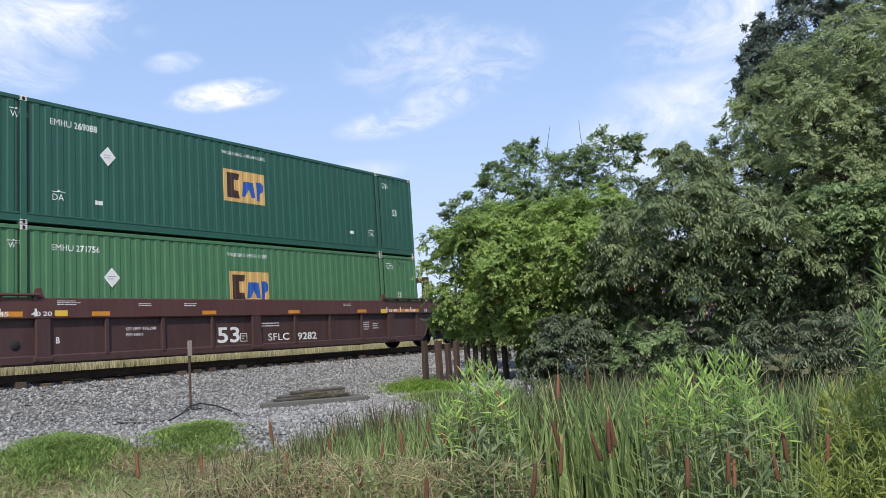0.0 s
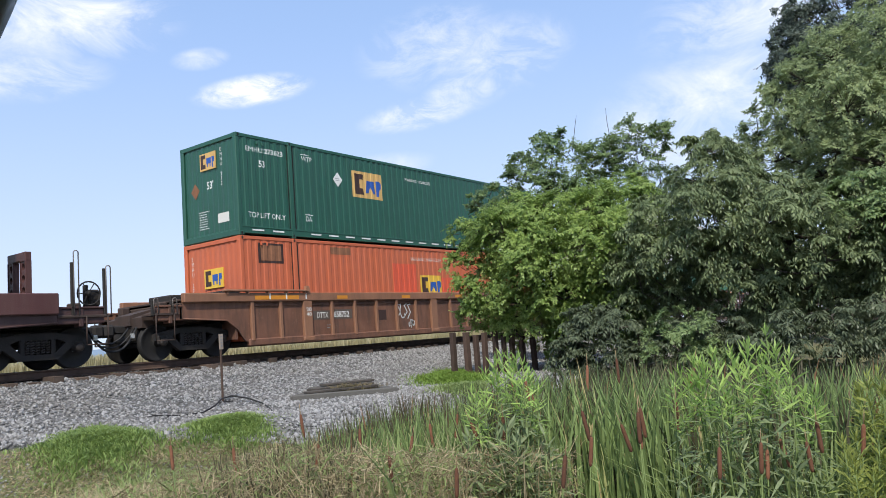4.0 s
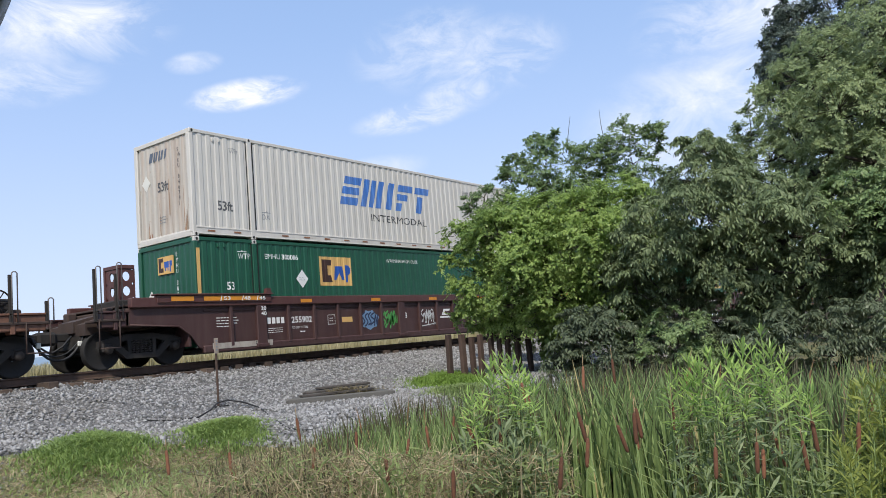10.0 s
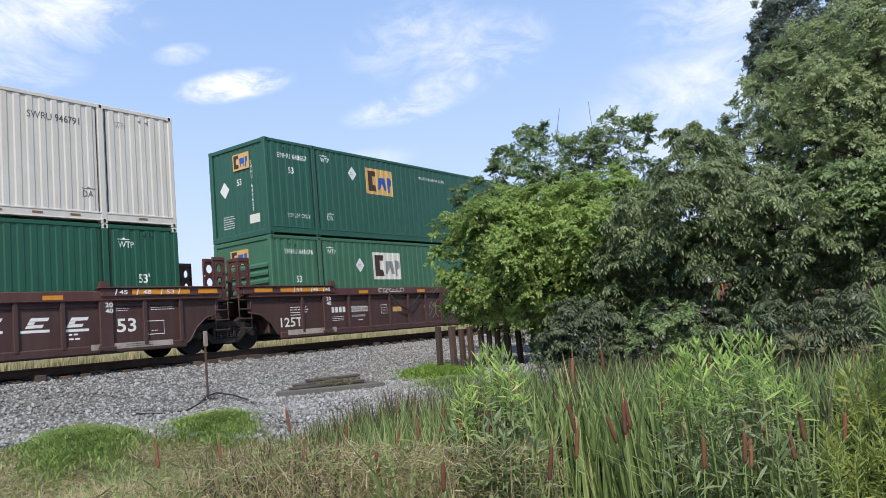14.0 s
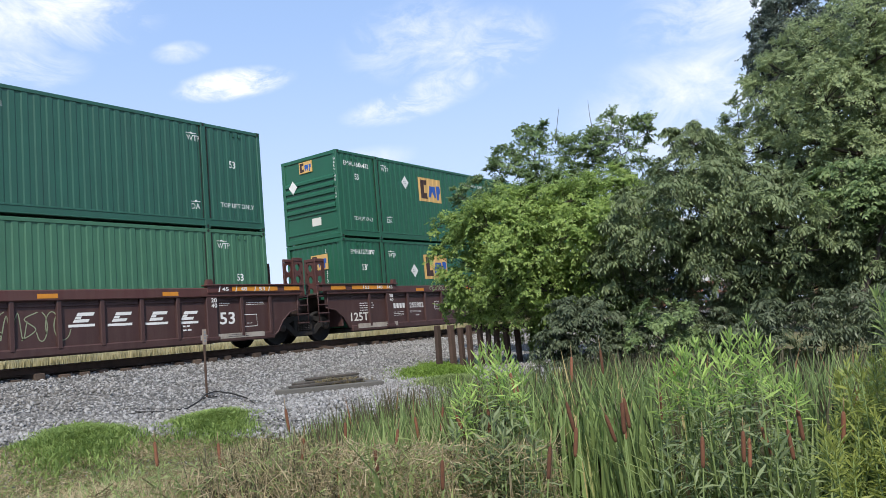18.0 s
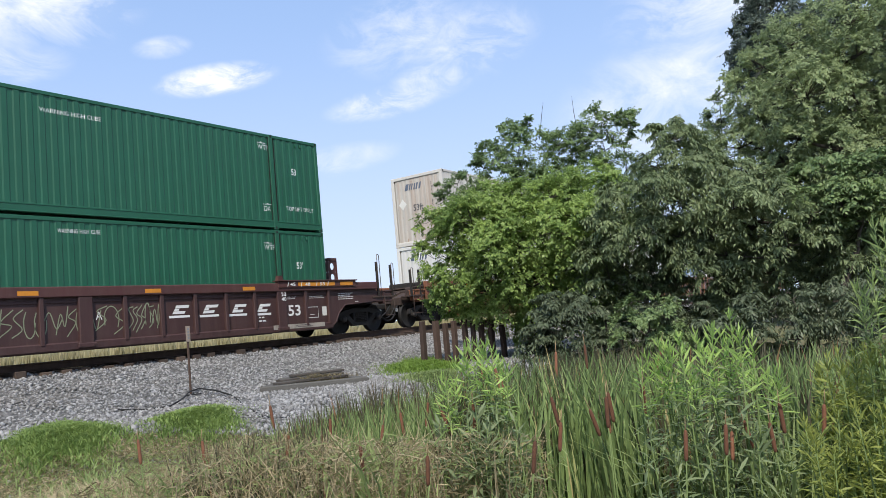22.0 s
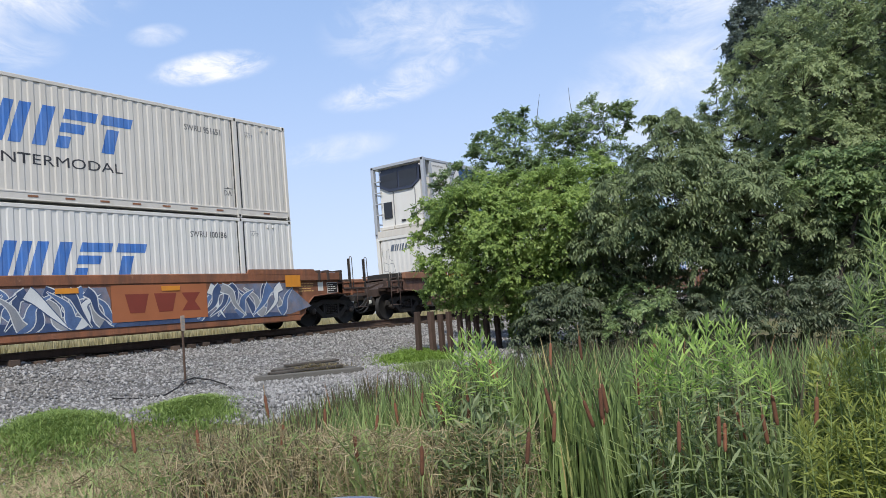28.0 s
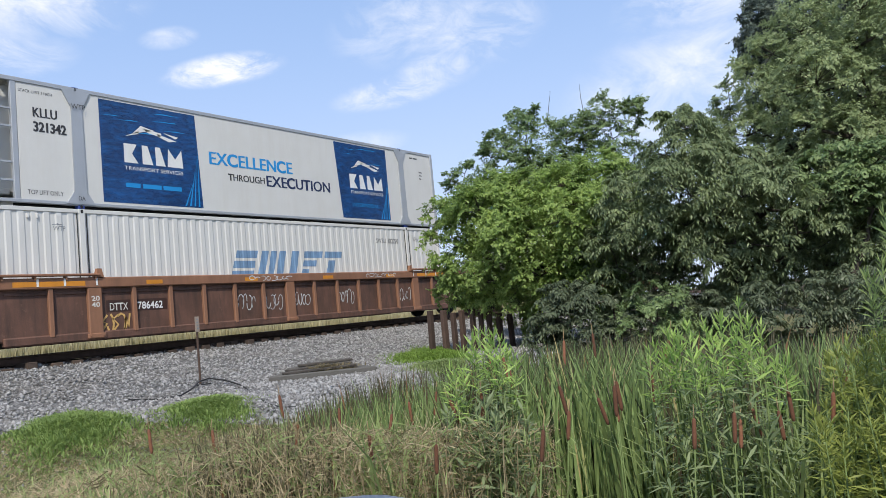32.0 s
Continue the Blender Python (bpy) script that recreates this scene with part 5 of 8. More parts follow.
painted("graffiti", [p for b in ribbons(6.3, 7.0, 0.75, 1.35, 3, 4) for p in stroke(b, 0.05)] + scrawl(6.85, 0.45, 0.3, 0.3, 4, 0.04, 4), M_WHITE_GRAF, car, Y_SHEET, label="white sprayed scrawl")
painted("small_print", small_print(3.0, 0.66, 0.35, 2, 0.03, 0.08), M_GREY_INK, car, Y_SHEET)
box = container("faded orange container with red patches and yellow logo panel", CB, Z1, M_ORANGE)
painted_each("repaint_patch", [rect(6.35, 1.2, 7.6, 2.3), rect(9.05, 1.2, 10.1, 1.85)], M_RED, box, Y_SIDE, True, "brighter red repainted patch")
logo(box, 7.78, 1.2, 1.25, 0.72, M_YELLOW)
write("WARNING HIGH CUBE", 7.35, 2.42, 0.13, M_PALE, box, Y_SIDE, True, w=1.75)
painted("number_field", [rect(12.3, 2.24, 12.95, 2.48), rect(13.15, 2.24, 14.0, 2.48)], M_PALE, box, Y_SIDE, True)
write("EMHU", 12.35, 2.28, 0.14, M_INK_K, box, Y_SIDE, True, w=0.55, lift=0.004)
write("201870", 13.2, 2.28, 0.14, M_INK_K, box, Y_SIDE, True, w=0.75, lift=0.004)
painted("old_label", [rect(0.62, 2.15, 1.55, 2.72)], M_BROWN_INK, box, Y_SIDE, True, "torn grey label")
painted("old_label_tear", [rect(0.72, 2.22, 1.45, 2.66)], M_RUSTY, box, Y_SIDE, True, lift=0.004)
painted("scuff", [rect(3.45, 2.5, 4.35, 2.72)], M_RUSTY, box, Y_SIDE, True)
front_logo(box, 0.35, 1.55, 0.85, 0.55, M_YELLOW)
front_write(box, "53'", 0.02, 1.2, 0.24, M_INK_W)
front_column(box, "EMHU 27", 0.95, 2.42, 0.12, M_INK_W)
box = container("dark green container with reflective dashes along its base", CB, Z2, M_GREEN, dashes=M_INK_W)
logo(box, 4.62, 1.52, 1.45, 0.88)
placard(box, 3.95, 2.0)
write("WARNING HIGH CUBE", 7.3, 2.35, 0.11, M_INK_W, box, Y_SIDE, True, w=1.5)
write("EMHU 273623", 0.35, 2.42, 0.15, M_INK_W, box, Y_SIDE, True, w=1.35)
write("53", 0.8, 2.0, 0.2, M_INK_W, box, Y_SIDE, True)
write("TOP LIFT ONLY", 0.35, 0.52, 0.16, M_INK_W, box, Y_SIDE, True, w=1.35)
small_marks(box, 2.45, 2.4, "WTP", M_INK_W)
small_marks(box, 2.5, 0.55, "DA", M_INK_W)
small_marks(box, L - 2.45, 2.4, "WTP", M_INK_W)
small_marks(box, L - 2.4, 0.6, "DA", M_INK_W)
write("53", L - 1.15, 1.85, 0.18, M_INK_W, box, Y_SIDE, True)
write("TOP LIFT ONLY", L - 1.6, 0.62, 0.13, M_INK_W, box, Y_SIDE, True, w=1.3)
front_logo(box, 0.35, 2.05, 0.72, 0.5)
front_write(box, "53'", 0.1, 1.5, 0.22, M_INK_W)
front_shapes(box, "placard", [[(0, 1.52), (0.2, 1.76), (0.4, 1.52), (0.2, 1.28)]], M_RUSTY, 0.85)
front_shapes(box, "small_print", small_print(0, 0.85, 0.5, 8, 0.03, 0.07), M_INK_W, 0.5)
front_shapes(box, "number_plate_field", [rect(0, 0.45, 0.5, 0.72)], M_PALE, -0.35)
front_column(box, "EMHU 273", -0.55, 2.5, 0.11, M_INK_W)


def car_marks(car):
    """Stencils shared by the three linked units: the owner's name as white leaning blocks over bars."""
    write("20", 1.92, 1.26, 0.11, M_INK_W, car, -1.491, w=0.19)
    write("40", 1.92, 1.12, 0.11, M_INK_W, car, -1.491, w=0.19)
    painted("owner_blocks", [rect(2.2 + i * 0.165, 0.88, 2.2 + i * 0.165 + 0.12, 1.05) for i in range(4)], M_INK_W, car, Y_SHEET, label="small white blocks")
    write("255902", 3.09, 0.88, 0.18, M_INK_W, car, Y_SHEET, w=0.80)
    write("LD LMT 117500", 3.11, 0.71, 0.07, M_INK_W, car, Y_SHEET, w=0.60)
    painted("small_print", small_print(2.2, 0.74, 0.68, 3, 0.02, 0.055) + small_print(3.4, 0.60, 0.25, 1, 0.04, 0.10) + small_print(0.5, 1.08, 0.8, 4, 0.03, 0.075) + small_print(15.2, 1.22, 0.7, 2, 0.02, 0.05) + small_print(14.3, 1.22, 0.4, 2, 0.02, 0.05) + small_print(13.15, 0.66, 0.28, 2, 0.05, 0.10), M_INK_W, car, Y_SHEET)
    write("20", 13.98, 1.26, 0.11, M_INK_W, car, -1.491, w=0.19)
    write("40", 13.98, 1.12, 0.11, M_INK_W, car, -1.491, w=0.19)
    painted("stencil_frame", stroke([(15.1, 0.58), (15.55, 0.58), (15.55, 0.90), (15.1, 0.90), (15.1, 0.58)], 0.02) + small_print(15.2, 0.66, 0.25, 1, 0.02, 0.05), M_INK_W, car, Y_SHEET)
    painted("stencil_frame", stroke([(4.55, 0.78), (4.85, 0.78), (4.85, 1.06), (4.55, 1.06), (4.55, 0.78)], 0.02) + small_print(4.62, 0.95, 0.16, 2, 0.03, 0.08), M_INK_W, car, Y_SHEET)
    painted("faded_patch", [rect(5.15, 0.82, 5.62, 0.98)], M_TAN, car, Y_SHEET)
    for i, x in enumerate((10.31, 11.24, 12.21, 13.10)):
        h = 0.90 - 0.02 * i
        painted("owner_block", [slab(x, h, 0.36, 0.07, 0.6), slab(x + 0.048, h + 0.08, 0.14, 0.055, 0.6), slab(x + 0.087, h + 0.145, 0.40, 0.075, 0.6)], M_INK_W, car, Y_SHEET, label="white leaning block")
        painted("owner_underline", [rect(x - 0.1, h - 0.10, x + 0.52, h - 0.04)], M_INK_W, car, Y_SHEET)
    write("53", 14.3, 0.68, 0.32, M_INK_W, car, Y_SHEET, w=0.50)
    painted_each("white_data_panel", [rect(13.62, 0.29, 15.74, 0.42), rect(0.3, 0.29, 2.3, 0.44)], M_PANEL, car, -1.462, label="white data panel on the bottom chord")
    painted("data_print", small_print(13.8, 0.37, 0.4, 2, 0.025, 0.05) + small_print(14.5, 0.37, 0.9, 2, 0.02, 0.045) + small_print(1.7, 0.39, 0.3, 2, 0.03, 0.05), M_INK_K, car, -1.462, lift=0.004)
    for s, x in (("53", 0.66), ("48", 1.32), ("45", 1.84), ("45", L - 1.84), ("48", L - 1.22), ("53", L - 0.58)):
        write(s, x, 1.55, 0.1, M_INK_W, car, -1.535, w=0.22, lift=0.006)


# three linked maroon units
car = well_car("dark maroon articulated well car unit with graffiti", CC, M_MAROON, M_MAROON_T, 1.005, 1.95, rear="joint", stands=(True, True), plates=True, rails=((2.38, 2.48), (2.60, 2.30)), group="linked well car units")
car_marks(car)
write("B", 8.21, 0.86, 0.2, M_INK_W, car, Y_SHEET)
painted("blue_graffiti_glow", [[(6.42 + 0.42 * math.cos(a) * (1 + 0.15 * math.sin(5 * a)), 0.86 + 0.30 * math.sin(a) * (1 + 0.12 * math.sin(7 * a))) for a in (2 * math.pi * i / 28 for i in range(28))]], M_BLUE_GRAF, car, Y_SHEET)
painted("blue_graffiti", [p for b in ribbons(6.05, 6.8, 0.62, 1.12, 11, 5) for p in stroke(flow(b, 4), 0.05)], M_DKBLUE_GRAF, car, Y_SHEET, lift=0.004, label="dark blue spray tag")
painted("green_graffiti", [p for b in ribbons(7.05, 7.75, 0.52, 1.15, 12, 5) for p in stroke(flow(b, 4), 0.07)], M_GREEN_GRAF, car, Y_SHEET, label="green spray tag")
painted("white_graffiti", [p for b in ribbons(9.1, 9.95, 0.58, 1.15, 13, 6) for p in stroke(flow(b, 4), 0.035)] + stroke([(9.05, 0.55), (9.9, 0.62), (10.0, 0.5)], 0.03), M_WHITE_GRAF, car, Y_SHEET, label="white outlined spray tag")
box = container("bright green container with tan logo panel", CC, Z1, M_GREEN_C, casts=M_WHITE)
write("EMHU 300086", 2.35, 2.38, 0.15, M_INK_W, box, Y_SIDE, True, w=1.25)
logo(box, 4.45, 1.62, 1.4, 0.9)
placard(box, 3.72, 1.82, 0.24)
write("WARNING HIGH CUBE", 7.6, 2.42, 0.12, M_INK_W, box, Y_SIDE, True, w=1.7)
small_marks(box, 1.4, 2.35, "WTP", M_INK_W)
small_marks(box, L - 1.65, 2.35, "WTP", M_INK_W)
write("53", 1.0, 1.50, 0.22, M_INK_W, box, Y_SIDE, True)
write("53'", L - 1.15, 1.50, 0.22, M_INK_W, box, Y_SIDE, True)
front_logo(box, 0.35, 2.05, 0.7, 0.48)
front_shapes(box, "placard", [[(0, 1.4), (0.22, 1.66), (0.44, 1.4), (0.22, 1.14)]], M_PALE, 0.95)
front_column(box, "EMHU 300086", -0.45, 2.48, 0.12, M_INK_W)
painted("column_marks_side", [rect(0.05, 1.3, 0.16, 2.6)], M_TAN, box, NEAR - 0.002)


def haulier_box(label, x, z, paint, number, wx, wz, ww, wh, ink=M_ROYAL, dashes=None, rust=True, word=True):
    box = container(label, x, z, paint, dashes=dashes, front_paint=M_WHITE_FRONT if rust else None)
    wordmark(box, wx, wz, ww, wh, ink)
    if word:
        write("INTERMODAL", wx + 1.45, wz - 0.46, 0.25, M_INK_K, box, Y_SIDE, True, w=3.0)
    write(number, 12.45, 2.30, 0.17, M_DARKGREY, box, Y_SIDE, True, w=1.2)
    write("53ft", 0.82, 0.75, 0.27, M_DARKGREY, box, Y_SIDE, True)
    small_marks(box, 2.35, 0.6, "DA", M_GREY_INK)
    small_marks(box, L - 2.48, 0.6, "DA", M_DARKGREY)
    small_marks(box, 1.3, 2.38, "WTP", M_GREY_INK, 0.11)
    small_marks(box, L - 1.6, 2.38, "WTP", M_GREY_INK, 0.11)
    front_wordmark(box, 0.62, 2.3, 0.95, 0.26, M_SLATE)
    if rust:
        front_write(box, "53ft", 0.25, 1.42, 0.27, M_DARKGREY)
    front_column(box, number, -0.7, 2.38, 0.115, M_DARKGREY)
    front_shapes(box, "small_print", small_print(0, 0.7, 0.4, 3, 0.03, 0.08), M_GREY_INK, 0.2)
    if rust:
        rnd = random.Random(int(x * 7))
        for i in range(12):
            y0 = rnd.choice((rnd.uniform(-1.12, 1.12), rnd.uniform(-1.14, -0.7)))
            w, tip = rnd.uniform(0.006, 0.02), 0.15 + 1.2 * rnd.random() ** 1.6
            low = 0.16 + rnd.choice((0.0, 0.0, rnd.uniform(0.1, 0.8)))
            lean = rnd.uniform(-0.015, 0.015)
            pts = [(-w, low), (w, low), (w * 1.1 + lean, low + 0.5 * tip), (w * 0.5 + lean, low + tip), (lean - w * 0.3, low + tip * 0.97), (-w * 0.9 + lean, low + 0.4 * tip)]
            front_shapes(box, "rust_streak", [pts], M_RUSTY if i % 4 == 0 else M_RUSTY_L, y0, 0.0285 - 0.0003 * i, "brown rust streak")
        front_shapes(box, "placard", [[(0, 1.75), (0.2, 1.98), (0.4, 1.75), (0.2, 1.52)]], M_PALE, 0.98)
    return box


haulier_box("weathered white container with blue block wordmark", CC, Z2, M_WHITE, "SWRU 946791", 5.55, 1.35, 4.45, 0.95, dashes=M_RUSTY)

car = well_car("dark maroon middle unit of an articulated well car", CD, M_MAROON, M_MAROON_T, 1.005, 1.95, "joint", "joint", (True, True), plates=True, rails=((2.38, 2.48), (2.60, 2.30)), group="linked well car units")
car_marks(car)
write("125T", 0.1, 0.54, 0.27, M_PALE, car, Y_SHEET, w=0.85)
write("C", 6.9, 0.86, 0.2, M_INK_W, car, Y_SHEET)
painted("green_outline_graffiti", [p for b in ribbons(7.2, 10.2, 0.5, 1.2, 21, 13) for p in stroke(flow(b, 5), 0.024)], M_PALEGREEN_GRAF, car, Y_SHEET, label="pale green outlined spray tags")
painted("chord_scrawl", scrawl(4.4, 1.46, 1.3, 0.14, 24, 0.025, 7), M_WHITE_GRAF, car, Y_CHORD)
part("hanging_cable", Geo().tube([(5.0, -1.5, 1.35), (5.4, -1.52, 1.0), (5.8, -1.52, 0.86), (6.2, -1.52, 1.05), (6.6, -1.5, 1.36)], 0.022, 6), M_BLACK, car)
box = container("greyish green container with pale logo panel", CD, Z1, M_GREEN_F, front="louvres")
write("EMHU 641676", 0.55, 2.35, 0.15, M_INK_W, box, Y_SIDE, True, w=1.15)
logo(box, 4.45, 1.58, 1.45, 0.92, M_PALE, ink=M_GREY_INK)
placard(box, 3.8, 2.05)
write("53", 0.95, 1.50, 0.2, M_INK_W, box, Y_SIDE, True)
write("53", L - 1.1, 1.50, 0.2, M_INK_W, box, Y_SIDE, True)
small_marks(box, 2.3, 2.38, "WTP", M_INK_W)
small_marks(box, L - 1.7, 2.38, "WTP", M_INK_W)
front_logo(box, 0.5, 2.15, 0.8, 0.45)
box = container("dark green container with white marks and tan logo panel", CD, Z2, M_GREEN)
write("EMHU 648657", 0.5, 2.35, 0.16, M_INK_W, box, Y_SIDE, True, w=1.2)
write("53", 0.9, 1.9, 0.2, M_INK_W, box, Y_SIDE, True)
write("TOP LIFT ONLY", 0.75, 0.55, 0.13, M_INK_W, box, Y_SIDE, True, w=0.95)
logo(box, 4.42, 1.6, 1.4, 0.9)
placard(box, 3.75, 2.2)
small_marks(box, 2.3, 2.42, "WTP", M_INK_W)
small_marks(box, 2.45, 0.55, "DA", M_INK_W)
write("WARNING HIGH CUBE", 7.4, 2.4, 0.11, M_INK_W, box, Y_SIDE, True, w=1.6)
small_marks(box, L - 2.45, 0.5, "DA", M_INK_W)
small_marks(box, L - 2.5, 2.35, "WTP", M_INK_W)
write("53", L - 1.15, 1.75, 0.2, M_INK_W, box, Y_SIDE, True)
write("TOP LIFT ONLY", L - 1.5, 0.62, 0.13, M_INK_W, box, Y_SIDE, True, w=1.15)
front_logo(box, 0.15, 2.1, 0.72, 0.5)
front_write(box, "53", 0.05, 1.65, 0.2, M_INK_W)
front_shapes(box, "placard", [[(0, 1.6), (0.22, 1.86), (0.44, 1.6), (0.22, 1.34)]], M_INK_W, 0.85)
front_shapes(box, "number_plate_field", [rect(0, 0.42, 0.45, 0.68)], M_PALE, -0.45)
front_shapes(box, "small_print", small_print(0, 0.75, 0.6, 6, 0.03, 0.07), M_INK_W, 0.75)
front_column(box, "EMHU 648657", -0.6, 2.2, 0.11, M_INK_W)

car = well_car("dark maroon end unit of an articulated well car", CE, M_MAROON, M_MAROON_T, 1.005, 1.95, "joint", "truck", (True, True), plates=True, rails=((2.38, 2.48), (2.60, 2.30)), group="linked well car units")
car_marks(car)
write("125T", 0.05, 0.54, 0.27, M_PALE, car, Y_SHEET, w=0.85)
painted("end_print", small_print(L + 0.35, 1.28, 0.75, 4, 0.03, 0.06) + small_print(L + 1.15, 1.0, 0.25, 2, 0.03, 0.06), M_INK_W, car, Y_SHEET)
painted("white_notice", [rect(L - 0.42, 0.62, L - 0.22, 0.90)], M_PALE, car, Y_SHEET, label="small white notice")
write("A", 8.25, 0.86, 0.2, M_INK_W, car, Y_SHEET)
painted("green_outline_graffiti", [p for b in ribbons(5.9, 9.0, 0.5, 1.2, 31, 13) + ribbons(9.1, 10.0, 0.5, 1.25, 33, 8) for p in stroke(flow(b, 5), 0.024)], M_PALEGREEN_GRAF, car, Y_SHEET, label="pale green outlined spray tags")
painted("chord_scrawl", scrawl(4.2, 1.46, 1.6, 0.14, 34, 0.03, 8), M_PALEGREEN_GRAF, car, Y_CHORD)
box = container("green container with white marks and yellow logo panel", CE, Z1, M_GREEN_B)
write("EMHU 273897", 0.4, 2.38, 0.16, M_INK_W, box, Y_SIDE, True, w=1.2)
write("53'", 0.9, 1.85, 0.2, M_INK_W, box, Y_SIDE, True)
logo(box, 4.3, 1.55, 1.45, 0.9, M_TAN)
placard(box, 3.7, 1.85)
small_marks(box, 2.3, 2.3, "WTP", M_INK_W)
small_marks(box, L - 2.5, 2.3, "WTP", M_INK_W)
write("53'", L - 1.25, 1.75, 0.2, M_INK_W, box, Y_SIDE, True)
write("WARNING HIGH CUBE", 7.5, 2.54, 0.10, M_INK_W, box, Y_SIDE, True, w=1.05)
front_logo(box, 0.15, 1.95, 0.75, 0.5)
front_write(box, "53'", 0.15, 1.4, 0.2, M_INK_W)
front_column(box, "EMHU 273897", -0.5, 2.5, 0.11, M_INK_W)
box = container("green container with louvred front and tan logo panel", CE, Z2, M_GREEN_B, front="louvres")
write("EMHU 606432", 0.35, 2.42, 0.16, M_INK_W, box, Y_SIDE, True, w=1.25)
write("53", 0.85, 1.98, 0.2, M_INK_W, box, Y_SIDE, True)
write("TOP LIFT ONLY", 0.7, 0.6, 0.13, M_INK_W, box, Y_SIDE, True, w=0.95)
logo(box, 4.35, 1.55, 1.4, 0.9)
placard(box, 3.55, 2.15)
small_marks(box, 2.25, 2.42, "WTP", M_INK_W)
small_marks(box, 2.4, 0.6, "DA", M_INK_W)
small_marks(box, L - 2.5, 2.4, "WTP", M_INK_W)
small_marks(box, L - 2.4, 0.55, "DA", M_INK_W)
write("53", L - 1.2, 1.75, 0.2, M_INK_W, box, Y_SIDE, True)
write("TOP LIFT ONLY", L - 1.5, 0.62, 0.13, M_INK_W, box, Y_SIDE, True, w=1.15)
write("WARNING HIGH CUBE", 7.2, 2.4, 0.11, M_INK_W, box, Y_SIDE, True, w=1.5)
front_logo(box, 0.42, 2.36, 0.6, 0.38)
front_shapes(box, "placard", [[(0, 1.95), (0.2, 2.18), (0.4, 1.95), (0.2, 1.72)]], M_INK_W, 0.95, -0.025)
front_shapes(box, "number_plate_field", [rect(0, 0.52, 0.42, 0.78)], M_PALE, 0.0)
front_column(box, "WARNING HIGH", -1.17, 2.55, 0.09, M_INK_W, -0.008)

# rust-orange car with sprayed letters, two white boxes
def end_fittings(car):
    """Locking gear and notices at the rear of the smooth-sided car."""
    g = Geo().box(L + 0.7, L + 2.0, -1.40, -1.28, 1.66, 1.70, 0.008)
    for x in (L + 0.85, L + 1.25, L + 1.85):
        g.box(x - 0.06, x + 0.06, -1.52, -1.30, 1.38, 1.72, 0.015)
    part("locking_gear", g, M_GRIMY, car, "dark locking gear on the end of the sill")
    painted("end_print", small_print(L + 0.05, 1.30, 0.75, 4, 0.04, 0.075), M_TAN, car, Y_SHEET)
    painted("white_notice", [rect(L + 0.86, 1.08, L + 1.10, 1.36)], M_PALE, car, Y_SHEET, label="small white notice")
    painted("black_notice", [rect(L + 1.27, 0.99, L + 1.76, 1.34)], M_PALE, car, Y_SHEET, label="black notice with a white border")
    painted("notice_field", [rect(L + 1.29, 1.01, L + 1.74, 1.32)], M_BLACK, car, Y_SHEET, lift=0.004)
    painted("notice_print", small_print(L + 1.32, 1.25, 0.36, 4, 0.025, 0.06), M_PALE, car, Y_SHEET, lift=0.007)


car = well_car("rust-orange well car with smooth sides and large blue graffiti", CF, M_RUSTCAR, M_RUSTCAR, flush=True, rails=((2.14, 2.14), (2.17, 2.16)), tail=1.80)
end_fittings(car)
ys = -1.472
painted("number_field", [rect(3.28, 0.80, 6.38, 1.12)], M_INK_K, car, ys, label="black number field")
write("DTTX", 3.5, 0.87, 0.18, M_INK_W, car, ys, w=1.0, lift=0.004)
write("646373", 4.85, 0.87, 0.18, M_INK_W, car, ys, w=1.4, lift=0.004)
write("53", 0.31, 0.52, 0.45, M_BROWN_INK, car, ys, w=0.74)
painted("owner_panel", [rect(9.95, 0.50, 12.70, 1.38)], mat("orange_panel_paint", (0.34, 0.115, 0.045), 0.6, var=0.12, bump=0), car, ys, lift=0.012, label="orange panel with three dark red blocks")
for k, p in enumerate(([(10.3, 1.16), (10.42, 0.70), (10.82, 0.70), (10.95, 1.16)], [(11.1, 1.16), (11.22, 0.70), (11.62, 0.70), (11.75, 1.16)], [(11.9, 1.16), (12.08, 0.93), (11.9, 0.70), (12.48, 0.70), (12.30, 0.93), (12.48, 1.16)])):
    painted("owner_block", [p], mat("dark_red_block", (0.19, 0.035, 0.02), 0.6, var=0.15, bump=0), car, ys, lift=0.016)
SPRAY_BLUE = mat("mid_blue_spray", (0.085, 0.15, 0.30), 0.6, var=0.35, bump=0, dirt=(0.035, 0.06, 0.14), amount=0.6, streak=0.6)
SPRAY_DEEP = mat("deep_blue_spray", (0.030, 0.055, 0.13), 0.6, var=0.35, bump=0, dirt=(0.10, 0.14, 0.24), amount=0.5, streak=0.6)
SPRAY_GREY = mat("grey_spray", (0.27, 0.28, 0.29), 0.6, var=0.3, bump=0, dirt=(0.12, 0.15, 0.22), amount=0.5, streak=0.6)


def swoosh(line, w0, w1):
    """A painted stroke that tapers from w0 to w1 along its line."""
    out, n = [], len(line) - 1
    side = []
    for i in range(n + 1):
        (xa, za), (xb, zb) = line[max(0, i - 1)], line[min(n, i + 1)]
        d = math.hypot(xb - xa, zb - za) or 1
        w = 0.5 * (w0 + (w1 - w0) * (i / n) ** 1.4)
        side.append((-(zb - za) / d * w, (xb - xa) / d * w))
    for i in range(n):
        (xa, za), (xb, zb), (a, b), (c, e) = line[i], line[i + 1], side[i], side[i + 1]
        quad = [(xa - a, za - b), (xb - c, zb - e), (xb + c, zb + e), (xa + a, za + b)]
        out.append([(p, max(0.40, min(1.40, q))) for p, q in quad])
    return out


